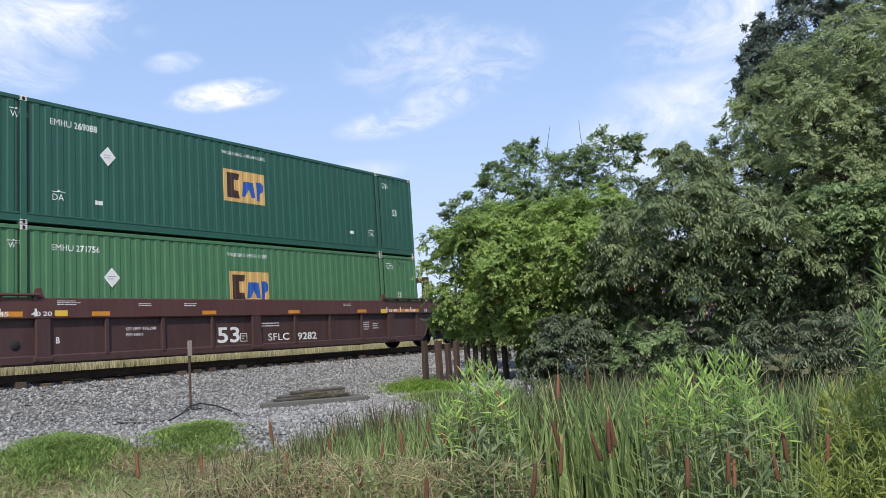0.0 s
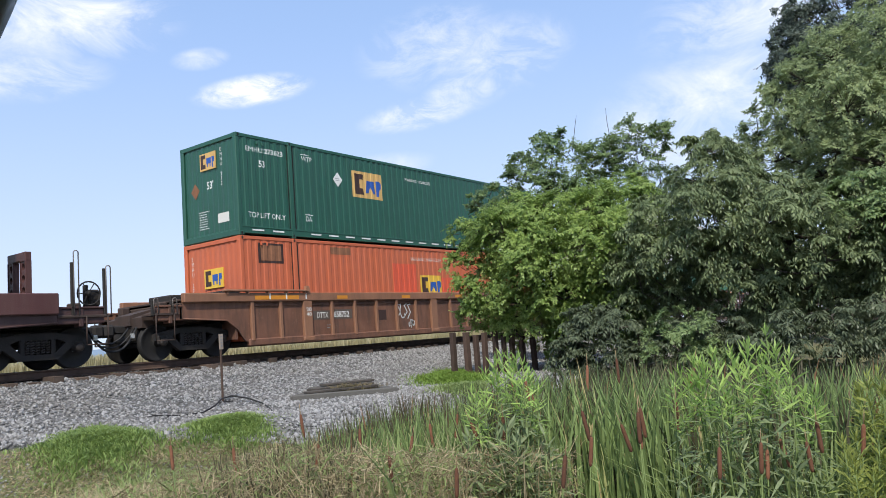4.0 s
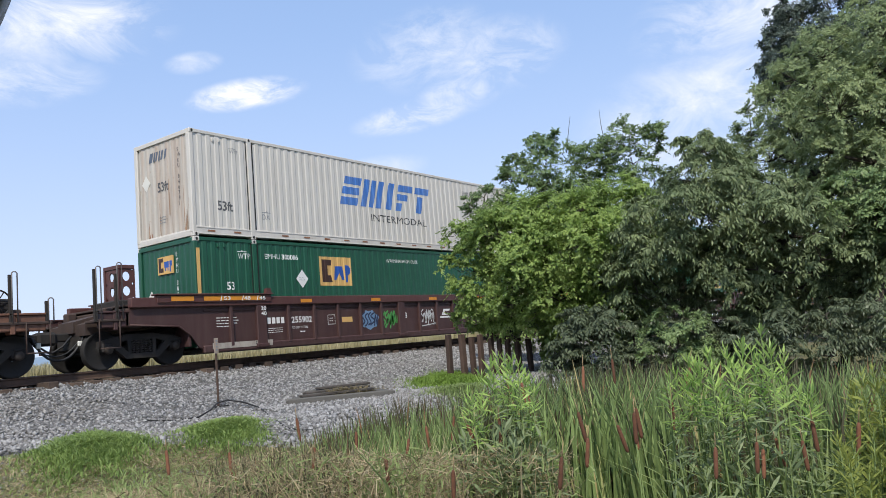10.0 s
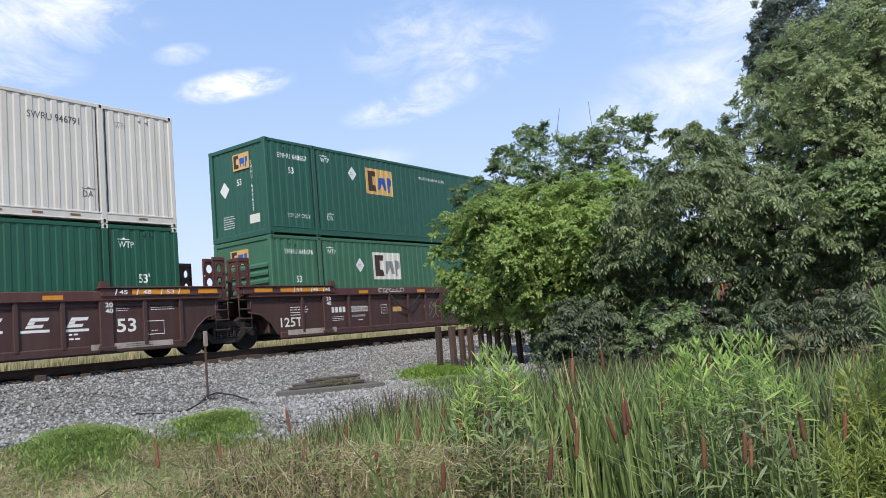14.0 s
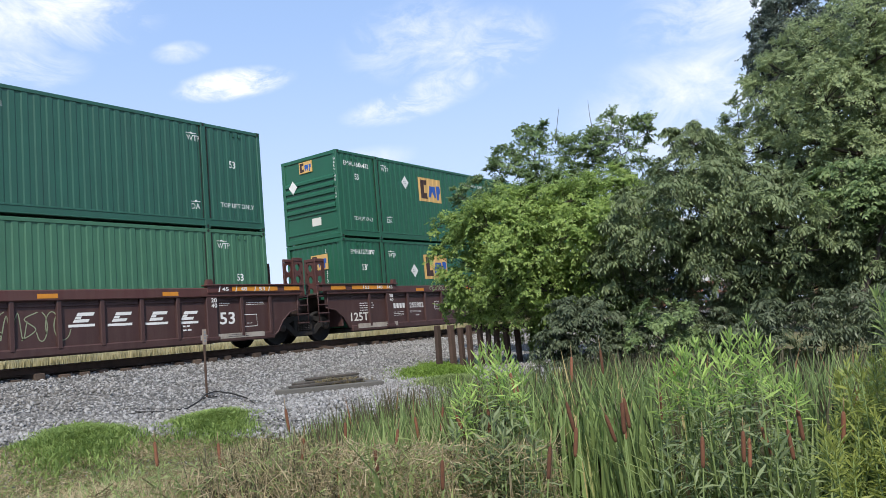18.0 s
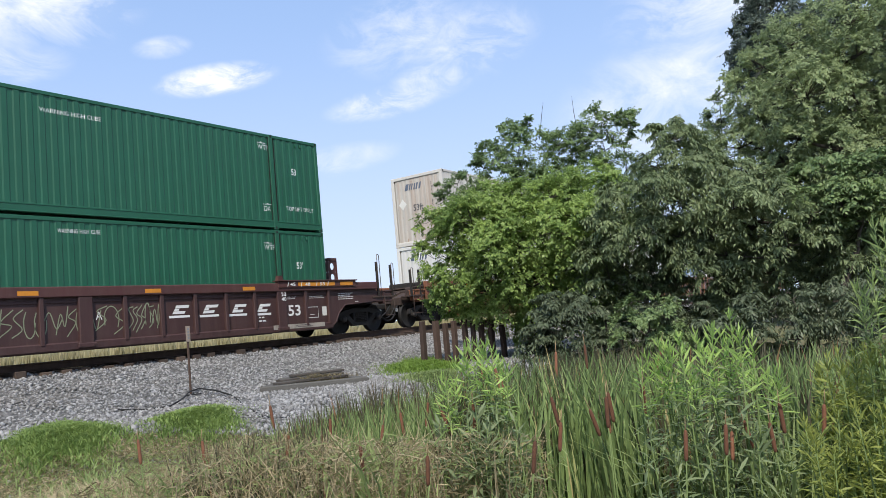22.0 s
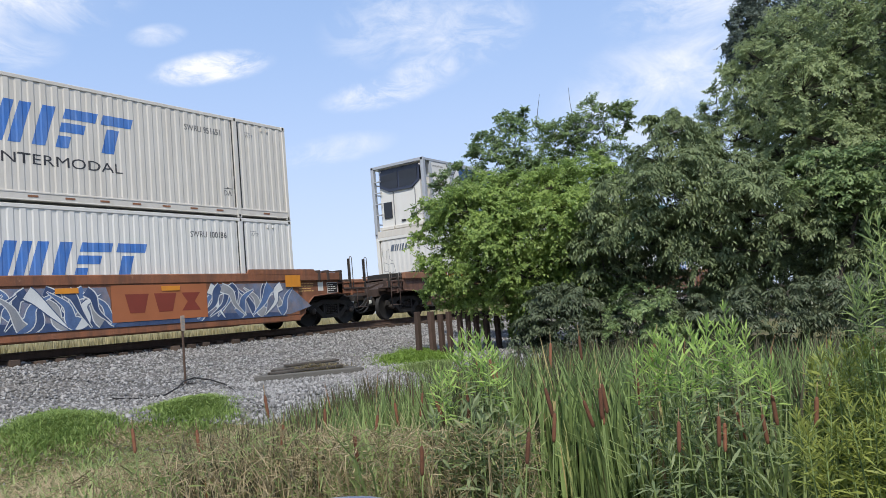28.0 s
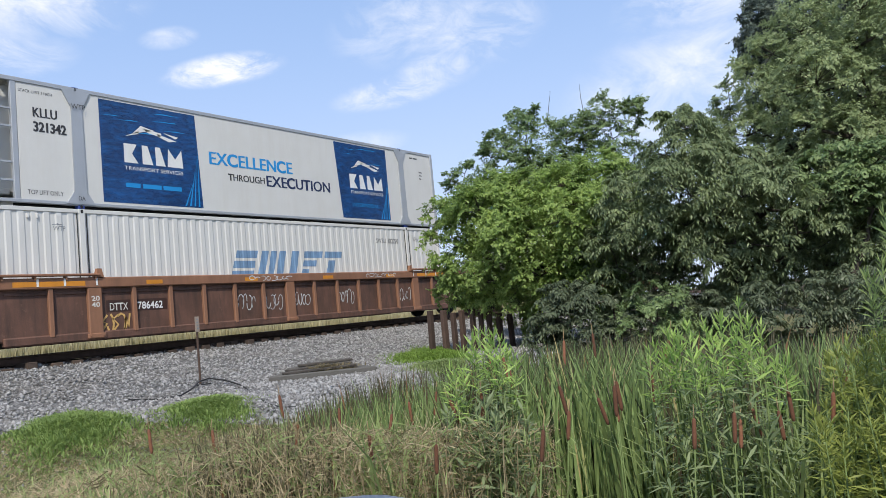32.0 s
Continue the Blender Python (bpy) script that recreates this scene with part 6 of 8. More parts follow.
for x0, x1, seed, n in ((6.75, 9.93, 81, 5), (12.72, 15.7, 83, 4)):
    haze = [(x0 - 0.5, 0.42), (x1, 0.42), (x1 + (0.9 if seed == 83 else 0.0), 0.62), (x1 + (0.3 if seed == 83 else 0.0), 1.05), (x1 - 0.1, 1.34), (x0 + 0.3, 1.36), (x0 - 0.1, 1.0)]
    painted("graffiti_haze", [haze], mat("blue_grey_spray_haze", (0.13, 0.16, 0.24), 0.7, var=0.5, scale=2.5, bump=0, dirt=(0.28, 0.20, 0.17), amount=0.6, streak=0.8), car, ys, label="blurred blue grey spray haze")
    rnd = random.Random(seed)
    for i in range(n * 4):
        c = x0 + (x1 - x0) * ((i * 0.618) % 1.0)
        up, w = rnd.choice((-1, 1)), rnd.uniform(0.4, 0.75) * rnd.choice((-1, 1))
        zs = (0.50, 0.62, 0.95, 1.28) if up > 0 else (1.26, 1.12, 0.80, 0.50)
        line = flow([(c - 0.5 * w, zs[0]), (c - 0.15 * w + rnd.uniform(-0.1, 0.1), zs[1]), (c + rnd.uniform(-0.1, 0.2) * w, zs[2]), (c + 0.7 * w, zs[3] - rnd.uniform(0, 0.1))])
        line = [(max(x0 - 0.35, min(x1 + 0.15, p)), q) for p, q in line]
        wide = rnd.uniform(0.20, 0.34)
        rim, fill = swoosh(line, wide + 0.055, 0.05), swoosh(line, wide, 0.012)
        tint = (SPRAY_BLUE, SPRAY_DEEP, SPRAY_BLUE, SPRAY_GREY, SPRAY_DEEP, M_WHITE_GRAF)[i % 6]
        painted("graffiti_edge", rim, M_WHITE_GRAF if tint is not M_WHITE_GRAF else SPRAY_DEEP, car, ys, lift=0.0025 + 0.0005 * i, label="white edge of a sprayed letter")
        painted("graffiti_fill", fill, tint, car, ys, lift=0.00275 + 0.0005 * i, label="sprayed letter stroke with a tapered end")
painted("graffiti_foot", [[(5.6, 0.385), (15.6, 0.385), (15.2, 0.50), (12.0, 0.60), (9.0, 0.56), (7.2, 0.62)]], SPRAY_DEEP, car, ys, lift=0.0015)
for word, x in (("54", -0.08), ("48", 1.06), ("45", 1.62), ("40", 2.58)):
    write(word, x, 1.40, 0.10, M_BROWN_INK, car, ys, w=0.20)
write("20", 2.58, 1.27, 0.10, M_BROWN_INK, car, ys, w=0.20)
for i in range(6):
    painted("scrawl_stroke", scrawl(-1.72 + 0.092 * i, 0.98, 0.092, 0.30, 47 + i, 0.025, 1), M_PANEL, car, Y_SHEET, label="pale chalk stroke")
painted("data_print", small_print(-0.45, 1.36, 0.7, 2, 0.03, 0.06) + small_print(-0.2, 1.0, 0.6, 2, 0.03, 0.06), M_PANEL, car, Y_SHEET - 0.07)
painted("white_graffiti", scrawl(1.97, 0.36, 0.65, 0.22, 41, 0.03, 5), M_WHITE_GRAF, car, ys)
painted_each("white_patch", [rect(-0.9, 1.1, -0.6, 1.4)], M_PALE, car, Y_SHEET - 0.11)
haulier_box("white container with rusty streaks and faded blue block wordmark", CF, Z1, M_WHITE_C, "SWRU 100186", 6.45, 1.22, 4.4, 0.85, rust=False, word=False, dashes=None)
haulier_box("weathered white container with blue block wordmark and rust streaks", CF, Z2, M_WHITE, "SWRU 951651", 6.1, 1.35, 4.5, 0.95, dashes=M_RUSTY)

# brown car with a refrigerated box over a white one
car = well_car("brown well car with closely spaced ribs and chalk scrawls", CG, M_BROWNCAR_D, M_BROWNCAR_T, 1.01, 2.08, rails=((1.63, 1.63), (2.54, 2.28)))
painted("number_field", [rect(2.38, 0.82, 3.0, 1.10), rect(3.14, 0.82, 4.0, 1.10)], M_BROWN_INK, car, Y_SHEET)
write("DTTX", 2.47, 0.86, 0.18, M_PALE, car, Y_SHEET, w=0.46, lift=0.004)
write("786462", 3.19, 0.86, 0.18, M_INK_W, car, Y_SHEET, w=0.69, lift=0.004)
write("20", 1.98, 1.1, 0.11, M_PALE, car, -1.491, w=0.2)
write("40", 1.98, 0.96, 0.11, M_PALE, car, -1.491, w=0.2)
painted("tan_graffiti", [p for b in ribbons(2.25, 2.95, 0.32, 0.8, 51, 5) for p in stroke(b, 0.05)], M_TAN, car, Y_SHEET, lift=0.006, label="tan sprayed scrawl")
for i, x in enumerate((6.1, 7.1, 8.2, 10.2, 13.2)):
    painted("chalk_scrawl", scrawl(x, 0.6, 0.75, 0.5, 60 + i, 0.022, 5), M_WHITE_GRAF, car, Y_SHEET)
painted("chord_chalk", scrawl(6.6, 1.45, 1.6, 0.14, 71, 0.02, 8) + scrawl(11.5, 1.45, 1.6, 0.14, 72, 0.02, 8), M_WHITE_GRAF, car, Y_CHORD)
box = haulier_box("white container with faded patchy blue block wordmark", CG, Z1, M_WHITE_C, "SWRU 102350", 6.15, 1.20, 4.3, 0.78, ink=M_BLUE_GRAF, rust=False, word=False)
doodle = stroke([(0.0, 2.5), (0.02, 2.1), (0.18, 2.0), (0.2, 2.3), (0.34, 2.42), (0.36, 2.0), (0.5, 1.92)], 0.02) + stroke([(0.05, 1.9), (0.05, 1.55), (0.26, 1.52), (0.3, 1.8), (0.05, 1.9)], 0.02) + stroke([(0.36, 1.85), (0.55, 1.8), (0.6, 1.5), (0.42, 1.45)], 0.02)
front_shapes(box, "pen_doodle", doodle, M_GREY_INK, 1.05, label="grey pen-drawn outlines")


def reefer(label, x_front, z):
    """A smooth-sided refrigerated container with its cooling unit in an open frame at the front."""
    box = tagged(new("refrigerated_container"), label, "container", group="containers on the train")
    TRAIN.append((box, x_front, z))
    part("insulated_body", Geo().box(0.62, L - 0.02, NEAR + 0.01, -NEAR - 0.01, 0.14, H - 0.04, 0.02), M_WHITE_C, box)
    for y in (NEAR + 0.05, -NEAR - 0.05):
        part("top_rail", Geo().box(0.0, L, y - 0.06, y + 0.06, H - 0.11, H - 0.01, 0.01), M_ALU, box)
        part("bottom_rail", Geo().box(0.0, L, y - 0.06, y + 0.06, 0.085, 0.165, 0.01), M_ALU, box)
        part("corner_post", Geo().box(0.0, 0.17, y - 0.07, y + 0.07, 0.0, H, 0.012), M_ALU, box)
        part("corner_post", Geo().box(L - 0.14, L, y - 0.07, y + 0.07, 0.0, H, 0.012), M_ALU, box)
        part("frame_brace", Geo().box(0.50, 0.62, y - 0.05, y + 0.05, 0.1, H - 0.1, 0.01), M_ALU, box)
        for zz in (0.55, 0.95, 1.75, 2.15):
            part("ladder_rung", Geo().box(0.15, 0.55, y - 0.02, y + 0.02, zz, zz + 0.045, 0.006), M_ALU, box)
        for x in (1.98, L - 1.98):
            g = Geo().prism([(x - 0.34, 0.12), (x + 0.34, 0.12), (x + 0.15, 0.42), (x + 0.13, 2.4), (x + 0.34, H - 0.1), (x - 0.34, H - 0.1), (x - 0.13, 2.4), (x - 0.15, 0.42)], min(y - 0.075 * (1 if y < 0 else -1), y), max(y - 0.075 * (1 if y < 0 else -1), y))
            part("lift_post", g, M_ALU, box, "flared galvanised lift post")
    # black box put into the gap below the body to read as shadow
    part("understructure", Geo().box(0.3, L - 0.3, NEAR + 0.14, -NEAR - 0.14, 0.01, 0.13, 0.01), M_HOLE, box)
    part("front_header", Geo().box(0.0, 0.12, NEAR + 0.1, -NEAR - 0.1, H - 0.12, H, 0.01), M_ALU, box)
    part("front_sill", Geo().box(0.0, 0.14, NEAR + 0.1, -NEAR - 0.1, 0.0, 0.26, 0.01).box(0.02, 0.5, NEAR + 0.1, -NEAR - 0.1, 0.02, 0.1, 0.01), M_WHITE, box)
    for x in (0.088, L - 0.088, 1.98, L - 1.98):
        for zz in (0.0, H - 0.118):
            casting(box, x, zz, True, M_BLUEPAINT if 1.5 < x < L - 1.5 else M_ALU)
    unit = Geo()
    unit.prism([(0.14, 0.42), (0.60, 0.36), (0.60, 2.74), (0.30, 2.74), (0.17, 2.5)], -1.0, 1.0)
    cu = part("cooling_unit", unit, M_WHITE_C, box, "white cooling unit with dark grille")
    rim = [(-1.0, 2.08), (-0.62, 1.80), (0.50, 1.80), (0.98, 2.02), (0.98, 2.60), (0.86, 2.74), (-0.88, 2.74), (-1.0, 2.62)]

    def hood(points, x0, x1, material, parent, name, label=""):
        """A slightly leaning plate over the top of the unit."""
        g = Geo()
        n = len(points)
        g.v = [(x0 + 0.10 * (q - 1.8), p, q) for p, q in points] + [(x1, p, q) for p, q in points]
        g.f = [list(range(n))[::-1], list(range(n, 2 * n))] + [[i, (i + 1) % n, n + (i + 1) % n, n + i] for i in range(n)]
        g.s = [False] * (n + 2)
        return part(name, g, material, parent, label)

    plate = mat("dark_blue_plastic", (0.030, 0.036, 0.060), 0.35, var=0.12, bump=0)
    grille = hood(rim, 0.09, 0.30, plate, cu, "grille", "dark moulded hood with two black grilles")
    hood([(-0.90, 2.12), (-0.60, 1.92), (-0.02, 1.92), (-0.02, 2.56), (-0.90, 2.56)], 0.078, 0.12, M_GLASS_K, grille, "grille_pane")
    hood([(0.07, 1.92), (0.46, 1.92), (0.88, 2.10), (0.88, 2.50), (0.07, 2.56)], 0.078, 0.12, M_GLASS_K, grille, "grille_pane")
    for y0 in (-0.745, 0.33):
        part("door_seam", Geo().box(0.10, 0.16, y0, y0 + 0.01, 0.45, 1.78, 0.002), M_GREY_INK, cu)
    part("side_vent", Geo().box(0.10, 0.16, 0.45, 0.85, 0.75, 1.4, 0.01), M_GLASS_K, cu)
    part("control_box", Geo().box(0.08, 0.16, -0.75, -0.50, 0.62, 0.80, 0.01).box(0.09, 0.15, -0.2, 0.0, 0.55, 0.62, 0.01), M_GLASS_K, cu)
    for y0, y1 in ((-1.08, -0.40), (-0.36, 0.34), (0.38, 1.08)):
        part("belly_guard", Geo().box(0.04, 0.5, y0, y1, 0.28, 0.42, 0.02), M_WHITE, cu, "grimy pale guard panel")
    for zz in (0.9, 1.35, 1.8, 2.25):
        part("front_rung", Geo().box(0.03, 0.08, -NEAR - 0.42, -NEAR - 0.1, zz, zz + 0.05, 0.006), M_ALU, box)
    y = NEAR + 0.01
    part("roof", Geo().box(0.3, L - 0.02, NEAR + 0.06, -NEAR - 0.06, H - 0.045, H - 0.005, 0.008), M_WHITE_C, box)
    a, b, c, d = 2.55, 5.35, 10.75, 13.35
    painted_each("blue_panel", [[(a, 0.22), (b + 0.05, 0.22), (b - 0.05, H - 0.16), (a, H - 0.16)], [(c + 0.15, 0.22), (d, 0.22), (d, H - 0.16), (c - 0.05, H - 0.16)]], M_NAVY, box, y, label="deep blue vinyl panel with lighter rays")
    rnd = random.Random(5)
    rays = []
    for x0, x1 in ((a, b), (c + 0.1, d)):
        for i in range(7):
            zz = rnd.uniform(2.0, 2.62)
            xx = rnd.uniform(x0, x1 - 0.9)
            rays.append([(xx, zz), (xx + rnd.uniform(0.4, 0.9), zz + 0.02), (xx + 0.4, zz + 0.04)])
        for i in range(4):
            rays.append([(x1 - 0.1 - 0.14 * i, 0.25), (x1 - 0.05 - 0.14 * i, 0.25), (x1 - 0.02 - 0.05 * i, 1.9 - 0.3 * i)])
    painted_each("light_ray", rays, M_CYAN, box, y, lift=0.003)
    for x, w in ((3.15, 1.65), (11.35, 1.5)):
        letters_ = [[(x, 1.24), (x + 0.10, 1.24), (x + 0.38, 1.24), (x + 0.22, 1.48), (x + 0.36, 1.72), (x, 1.72)], [(x + 0.50, 1.24), (x + 0.80, 1.24), (x + 0.66, 1.72), (x + 0.50, 1.72)], [(x + 0.88, 1.24), (x + 1.16, 1.24), (x + 1.02, 1.72), (x + 0.88, 1.72)], [(x + 1.22, 1.24), (x + 1.69, 1.24), (x + 1.66, 1.72), (x + 1.46, 1.46), (x + 1.26, 1.72)]]
        painted_each("brand_block", letters_, M_INK_W, box, y, lift=0.004, label="white block")
        running = [[(x + 0.05, 1.90), (x + 0.45, 2.08), (x + 0.42, 2.0)], [(x + 0.25, 1.98), (x + 0.5, 2.22), (x + 0.9, 2.14), (x + 0.6, 2.08)], [(x + 0.55, 2.16), (x + 1.1, 2.10), (x + 1.05, 2.0), (x + 0.7, 2.06)], [(x + 0.95, 2.08), (x + 1.55, 1.94), (x + 1.3, 1.9), (x + 1.0, 2.0)], [(x + 1.15, 2.12), (x + 1.6, 2.06), (x + 1.5, 2.0)]]
        painted_each("emblem_shape", running, M_INK_W, box, y, lift=0.004, label="white sweeping emblem shape")
        write("TRANSPORT SERVICES", x, 1.06, 0.10, M_INK_W, box, y, w=1.68, lift=0.004)
    painted_each("address_bar", [rect(3.15, 0.62, 3.55, 0.73), rect(3.62, 0.62, 4.15, 0.73), rect(4.2, 0.62, 4.75, 0.73)], M_CYAN, box, y, lift=0.004)
    write("INTERMODAL", 11.4, 0.62, 0.13, M_CYAN, box, y, w=1.35, lift=0.004)
    navy = mat("navy_lettering", (0.012, 0.025, 0.08), 0.5, var=0.1, bump=0)
    for k in range(3):
        write("EXCELLENCE", 5.70 + 0.014 * k, 1.46, 0.37, M_CYAN, box, y, w=3.05, lift=0.0006 * k)
        write("EXECUTION", 7.70 + 0.013 * k, 1.0, 0.34, navy, box, y, w=2.65, lift=0.0006 * k)
        write("THROUGH", 6.30 + 0.006 * k, 1.06, 0.20, M_INK_K, box, y, w=1.32, lift=0.0006 * k)
        write("KLLU", 0.97 + 0.008 * k, 2.05, 0.23, M_INK_K, box, y, w=0.54, lift=0.0006 * k)
        write("321342", 0.97 + 0.008 * k, 1.72, 0.23, M_INK_K, box, y, w=0.74, lift=0.0006 * k)
    write("STACK LIMIT 3 HIGH", 0.68, 2.58, 0.07, M_INK_K, box, y, w=0.75)
    write("TOP LIFT ONLY", 0.78, 0.28, 0.11, M_INK_K, box, y, w=0.80)
    write("TOP LIFT ONLY", L - 1.25, 0.28, 0.10, M_INK_K, box, y, w=0.8)
    write("WTP", 1.84, 2.36, 0.13, M_INK_K, box, y - 0.06)
    write("DA", 1.9, 0.2, 0.10, M_INK_K, box, y - 0.06)
    painted("small_print", small_print(L - 0.9, 2.1, 0.3, 3, 0.05, 0.12) + small_print(L - 1.4, 2.6, 0.7, 1, 0.06, 0.1), M_INK_K, box, y)
    return box


M_BLUEPAINT = mat("blue_casting_paint", (0.03, 0.06, 0.25), 0.5, var=0.15)
reefer("white refrigerated container with deep blue vinyl panels", CG, Z2 - 0.02)

car = well_car("brown well car partly hidden by trees", CH_, M_BROWNCAR, M_BROWNCAR_T)
haulier_box("white container with blue block wordmark", CH_, Z1, M_WHITE_C, "SWRU 102350", 6.1, 1.3, 4.4, 0.85, rust=False, word=False)
box = container("dark green container with tan logo panel", CH_, Z2, M_GREEN)
logo(box, 4.3, 1.55, 1.4, 0.9)
front_logo(box, 0.2, 2.1, 0.72, 0.5)
front_shapes(box, "placard", [[(0, 1.6), (0.22, 1.86), (0.44, 1.6), (0.22, 1.34)]], M_INK_W, 0.85)

# ---- trees and shrubs ----


def unit_rows(a):
    return a / np.maximum(np.linalg.norm(a, axis=-1, keepdims=True), 1e-9)


def leaves_mesh(name, pos, way, length, width, material, fold=0.25, rng=None, facing=None):
    """Pointed leaves: pos is the stalk end, way the direction they point, facing where their upper side looks."""
    n = len(pos)
    way = unit_rows(way)
    if facing is None:
        facing = rng.normal(0, 1, (n, 3)) + np.array((0, 0, 1.2))
    side = unit_rows(np.cross(way, facing))
    up = np.cross(side, way)
    length, width = np.broadcast_to(length, n)[:, None], np.broadcast_to(width, n)[:, None]
    a = pos
    b = pos + way * length * 0.45 + side * width * 0.5 + up * width * fold
    c = pos + way * length + up * -0.12 * length
    d = pos + way * length * 0.45 - side * width * 0.5 + up * width * fold
    v = np.stack([a, b, c, d], 1).reshape(-1, 3)
    k = 4 * np.arange(n)[:, None]
    return fast_mesh(name, v, k + np.arange(4)[None], material)


def within(poly, u, z):
    """Which points lie inside an outline, their distance to it and the way outwards."""
    q = np.array(poly, float)
    r = np.roll(q, -1, axis=0)
    inside = np.zeros(len(u), bool)
    for (x0, y0), (x1, y1) in zip(q, r):
        hit = ((y0 > z) != (y1 > z)) & (u < (x1 - x0) * (z - y0) / (y1 - y0 + 1e-9) + x0)
        inside ^= hit
    p = np.stack([u, z], -1)[:, None]
    e = (r - q)[None]
    k = np.clip(((p - q[None]) * e).sum(-1) / ((e * e).sum(-1) + 1e-9), 0, 1)
    near = q[None] + e * k[..., None]
    d = np.linalg.norm(near - p, axis=-1)
    i = d.argmin(1)
    j = np.arange(len(u))
    return inside, d[j, i], unit_rows(near[j, i] - p[:, 0])


def crown(name, label, base, outline, depth, lobes, lobe_r, sprays, reach, rays, pairs, length, width, rise, droop, material, seed,
          cat="tree", front=0.6, up=0.5, spacing=0.62, bare=0, hang=0.35, under=0.0):
    """Trunk and limbs that carry rounded lobes of leafy sprays. outline: the crown's uneven edge, across and up from the base.
    A spray is a whorl of twigs that rise by so many radians, sag by droop and bear leaves in pairs."""
    rng = np.random.default_rng(seed)
    top = tagged(new(name), label, cat)
    base = np.array(base, float)
    d0 = np.hypot(base[0], base[1])
    away = np.array((base[0] / d0, base[1] / d0, 0))
    right = np.array((away[1], -away[0], 0))
    upward = np.array((0, 0, 1.0))
    poly = np.array(outline, float)
    lo, hi = poly.min(0), poly.max(0)
    n = lobes * 30
    u, z = rng.uniform(lo[0], hi[0], n), rng.uniform(lo[1], hi[1], n)
    ok, dist, border = within(poly, u, z)
    radius = np.minimum(lobe_r * rng.uniform(0.6, 1.3, n), dist + 0.12 * lobe_r)
    ok &= radius > 0.28 * lobe_r
    u, z, dist, border, radius = u[ok], z[ok], dist[ok], border[ok], radius[ok]
    most = dist.max()
    half = depth * np.sqrt(np.clip(dist / (0.8 * most), 0.02, 1))
    half *= 1 + 0.9 * np.array([noise.noise((p * 0.5 / lobe_r, q * 0.6 / lobe_r, seed)) for p, q in zip(u, z)])
    s = np.where(rng.random(len(u)) < front, -1.0, rng.uniform(-0.7, 1.0, len(u)))
    back = under * np.clip(1 - (z - lo[1]) / (0.55 * (hi[1] - lo[1])), 0, 1) ** 0.8
    mids = base * np.array((1, 1, 0)) + right * u[:, None] + away * (s * half + back)[:, None] + upward * z[:, None]
    pick = []
    for i in range(len(u)):
        if len(pick) >= lobes:
            break
        if pick:
            gap = np.linalg.norm(mids[pick] - mids[i], axis=1)
            if (gap < spacing * (radius[pick] + radius[i])).any():
                continue
        pick.append(i)
    mids, radius, border, dist, s = mids[pick], radius[pick], border[pick], dist[pick], s[pick]
    # sprays over the outer faces of each lobe
    share = np.maximum(4, (sprays * (radius / lobe_r) ** 2).astype(int))
    of = np.repeat(np.arange(len(mids)), share * 4)
    way = unit_rows(rng.normal(0, 1, (len(of), 3)))
    edge = np.clip(1 - dist / (0.5 * most), 0, 1)[of][:, None]
    outer = unit_rows(upward * 0.75 - away * 0.65 + (right * border[of][:, :1] + upward * border[of][:, 1:]) * 0.8 * edge)
    keep = rng.random(len(of)) < 0.05 + 0.38 * np.clip((way * outer).sum(1) + 0.25, 0, 1)
    of, way = of[keep], way[keep]
    at = mids[of] + way * (radius[of] * rng.uniform(0.55, 1.0, len(of)))[:, None] * np.array((1, 1, 0.9))
    ax = unit_rows(way * (1 - up) + upward * up + rng.normal(0, 0.22, way.shape))
    size = reach * rng.uniform(0.65, 1.2, len(of)) * np.clip(radius[of] / lobe_r, 0.55, 1.1)
    # wood
    wood, limbs = Geo(), Geo()
    base = base + away * 0.7 * under
    heart = np.array((mids[:, 0].mean(), mids[:, 1].mean(), base[2] + 0.5 * (hi[1] - base[2])))
    r0 = 0.026 * (hi[1] - base[2]) ** 0.9
    wood.tube([base, base * 0.55 + heart * 0.45 + rng.normal(0, 0.08, 3), heart], [r0 * 1.25, r0, r0 * 0.55], 10)
    nodes = [base + (heart - base) * k for k in (0.4, 0.55, 0.7, 0.85, 1.0)]
    thick = [r0 * 0.6] * 5
    for i in np.argsort(np.linalg.norm(mids - heart, axis=1)):
        c = mids[i]
        known = np.array(nodes)
        gap = np.linalg.norm(known - c, axis=1) + 0.6 * np.maximum(0, known[:, 2] - c[2])
        j = int(gap.argmin())
        h, r = known[j], max(thick[j] * 0.74, r0 * 0.06)
        limbs.tube([h, h * 0.45 + c * 0.55 + rng.normal(0, 0.05, 3), c], [r, r * 0.85, r * 0.7], 5, False)
        nodes.append(c)
        thick.append(r)
    for i in range(0, len(of), 2):
        limbs.tube([mids[of[i]], at[i]], [0.010, 0.004], 3, False)
    tall = np.argsort(-at[:, 2])
    for i in range(bare):
        p = at[tall[rng.integers(0, max(1, len(tall) // 9))]]
        q = p + upward * rng.uniform(0.4, 0.9) + rng.normal(0, 0.18, 3)
        limbs.tube([p - upward * 0.2, p * 0.5 + q * 0.5 + rng.normal(0, 0.04, 3), q], [0.011, 0.008, 0.004], 4, False)
    part("trunk", wood, M_BARK, top)
    tagged(part("branchwork", limbs, M_BARK, top), kind="stuff")
    # leaves: spray x twig x pair x side
    m = len(of)
    e1 = unit_rows(np.cross(ax, np.array((0.3, 0.2, 1.0))))
    e2 = np.cross(ax, e1)
    turn = np.arange(rays)[None] * 6.2832 / rays + rng.uniform(0, 6.283, (m, 1)) + rng.normal(0, 0.25, (m, rays))
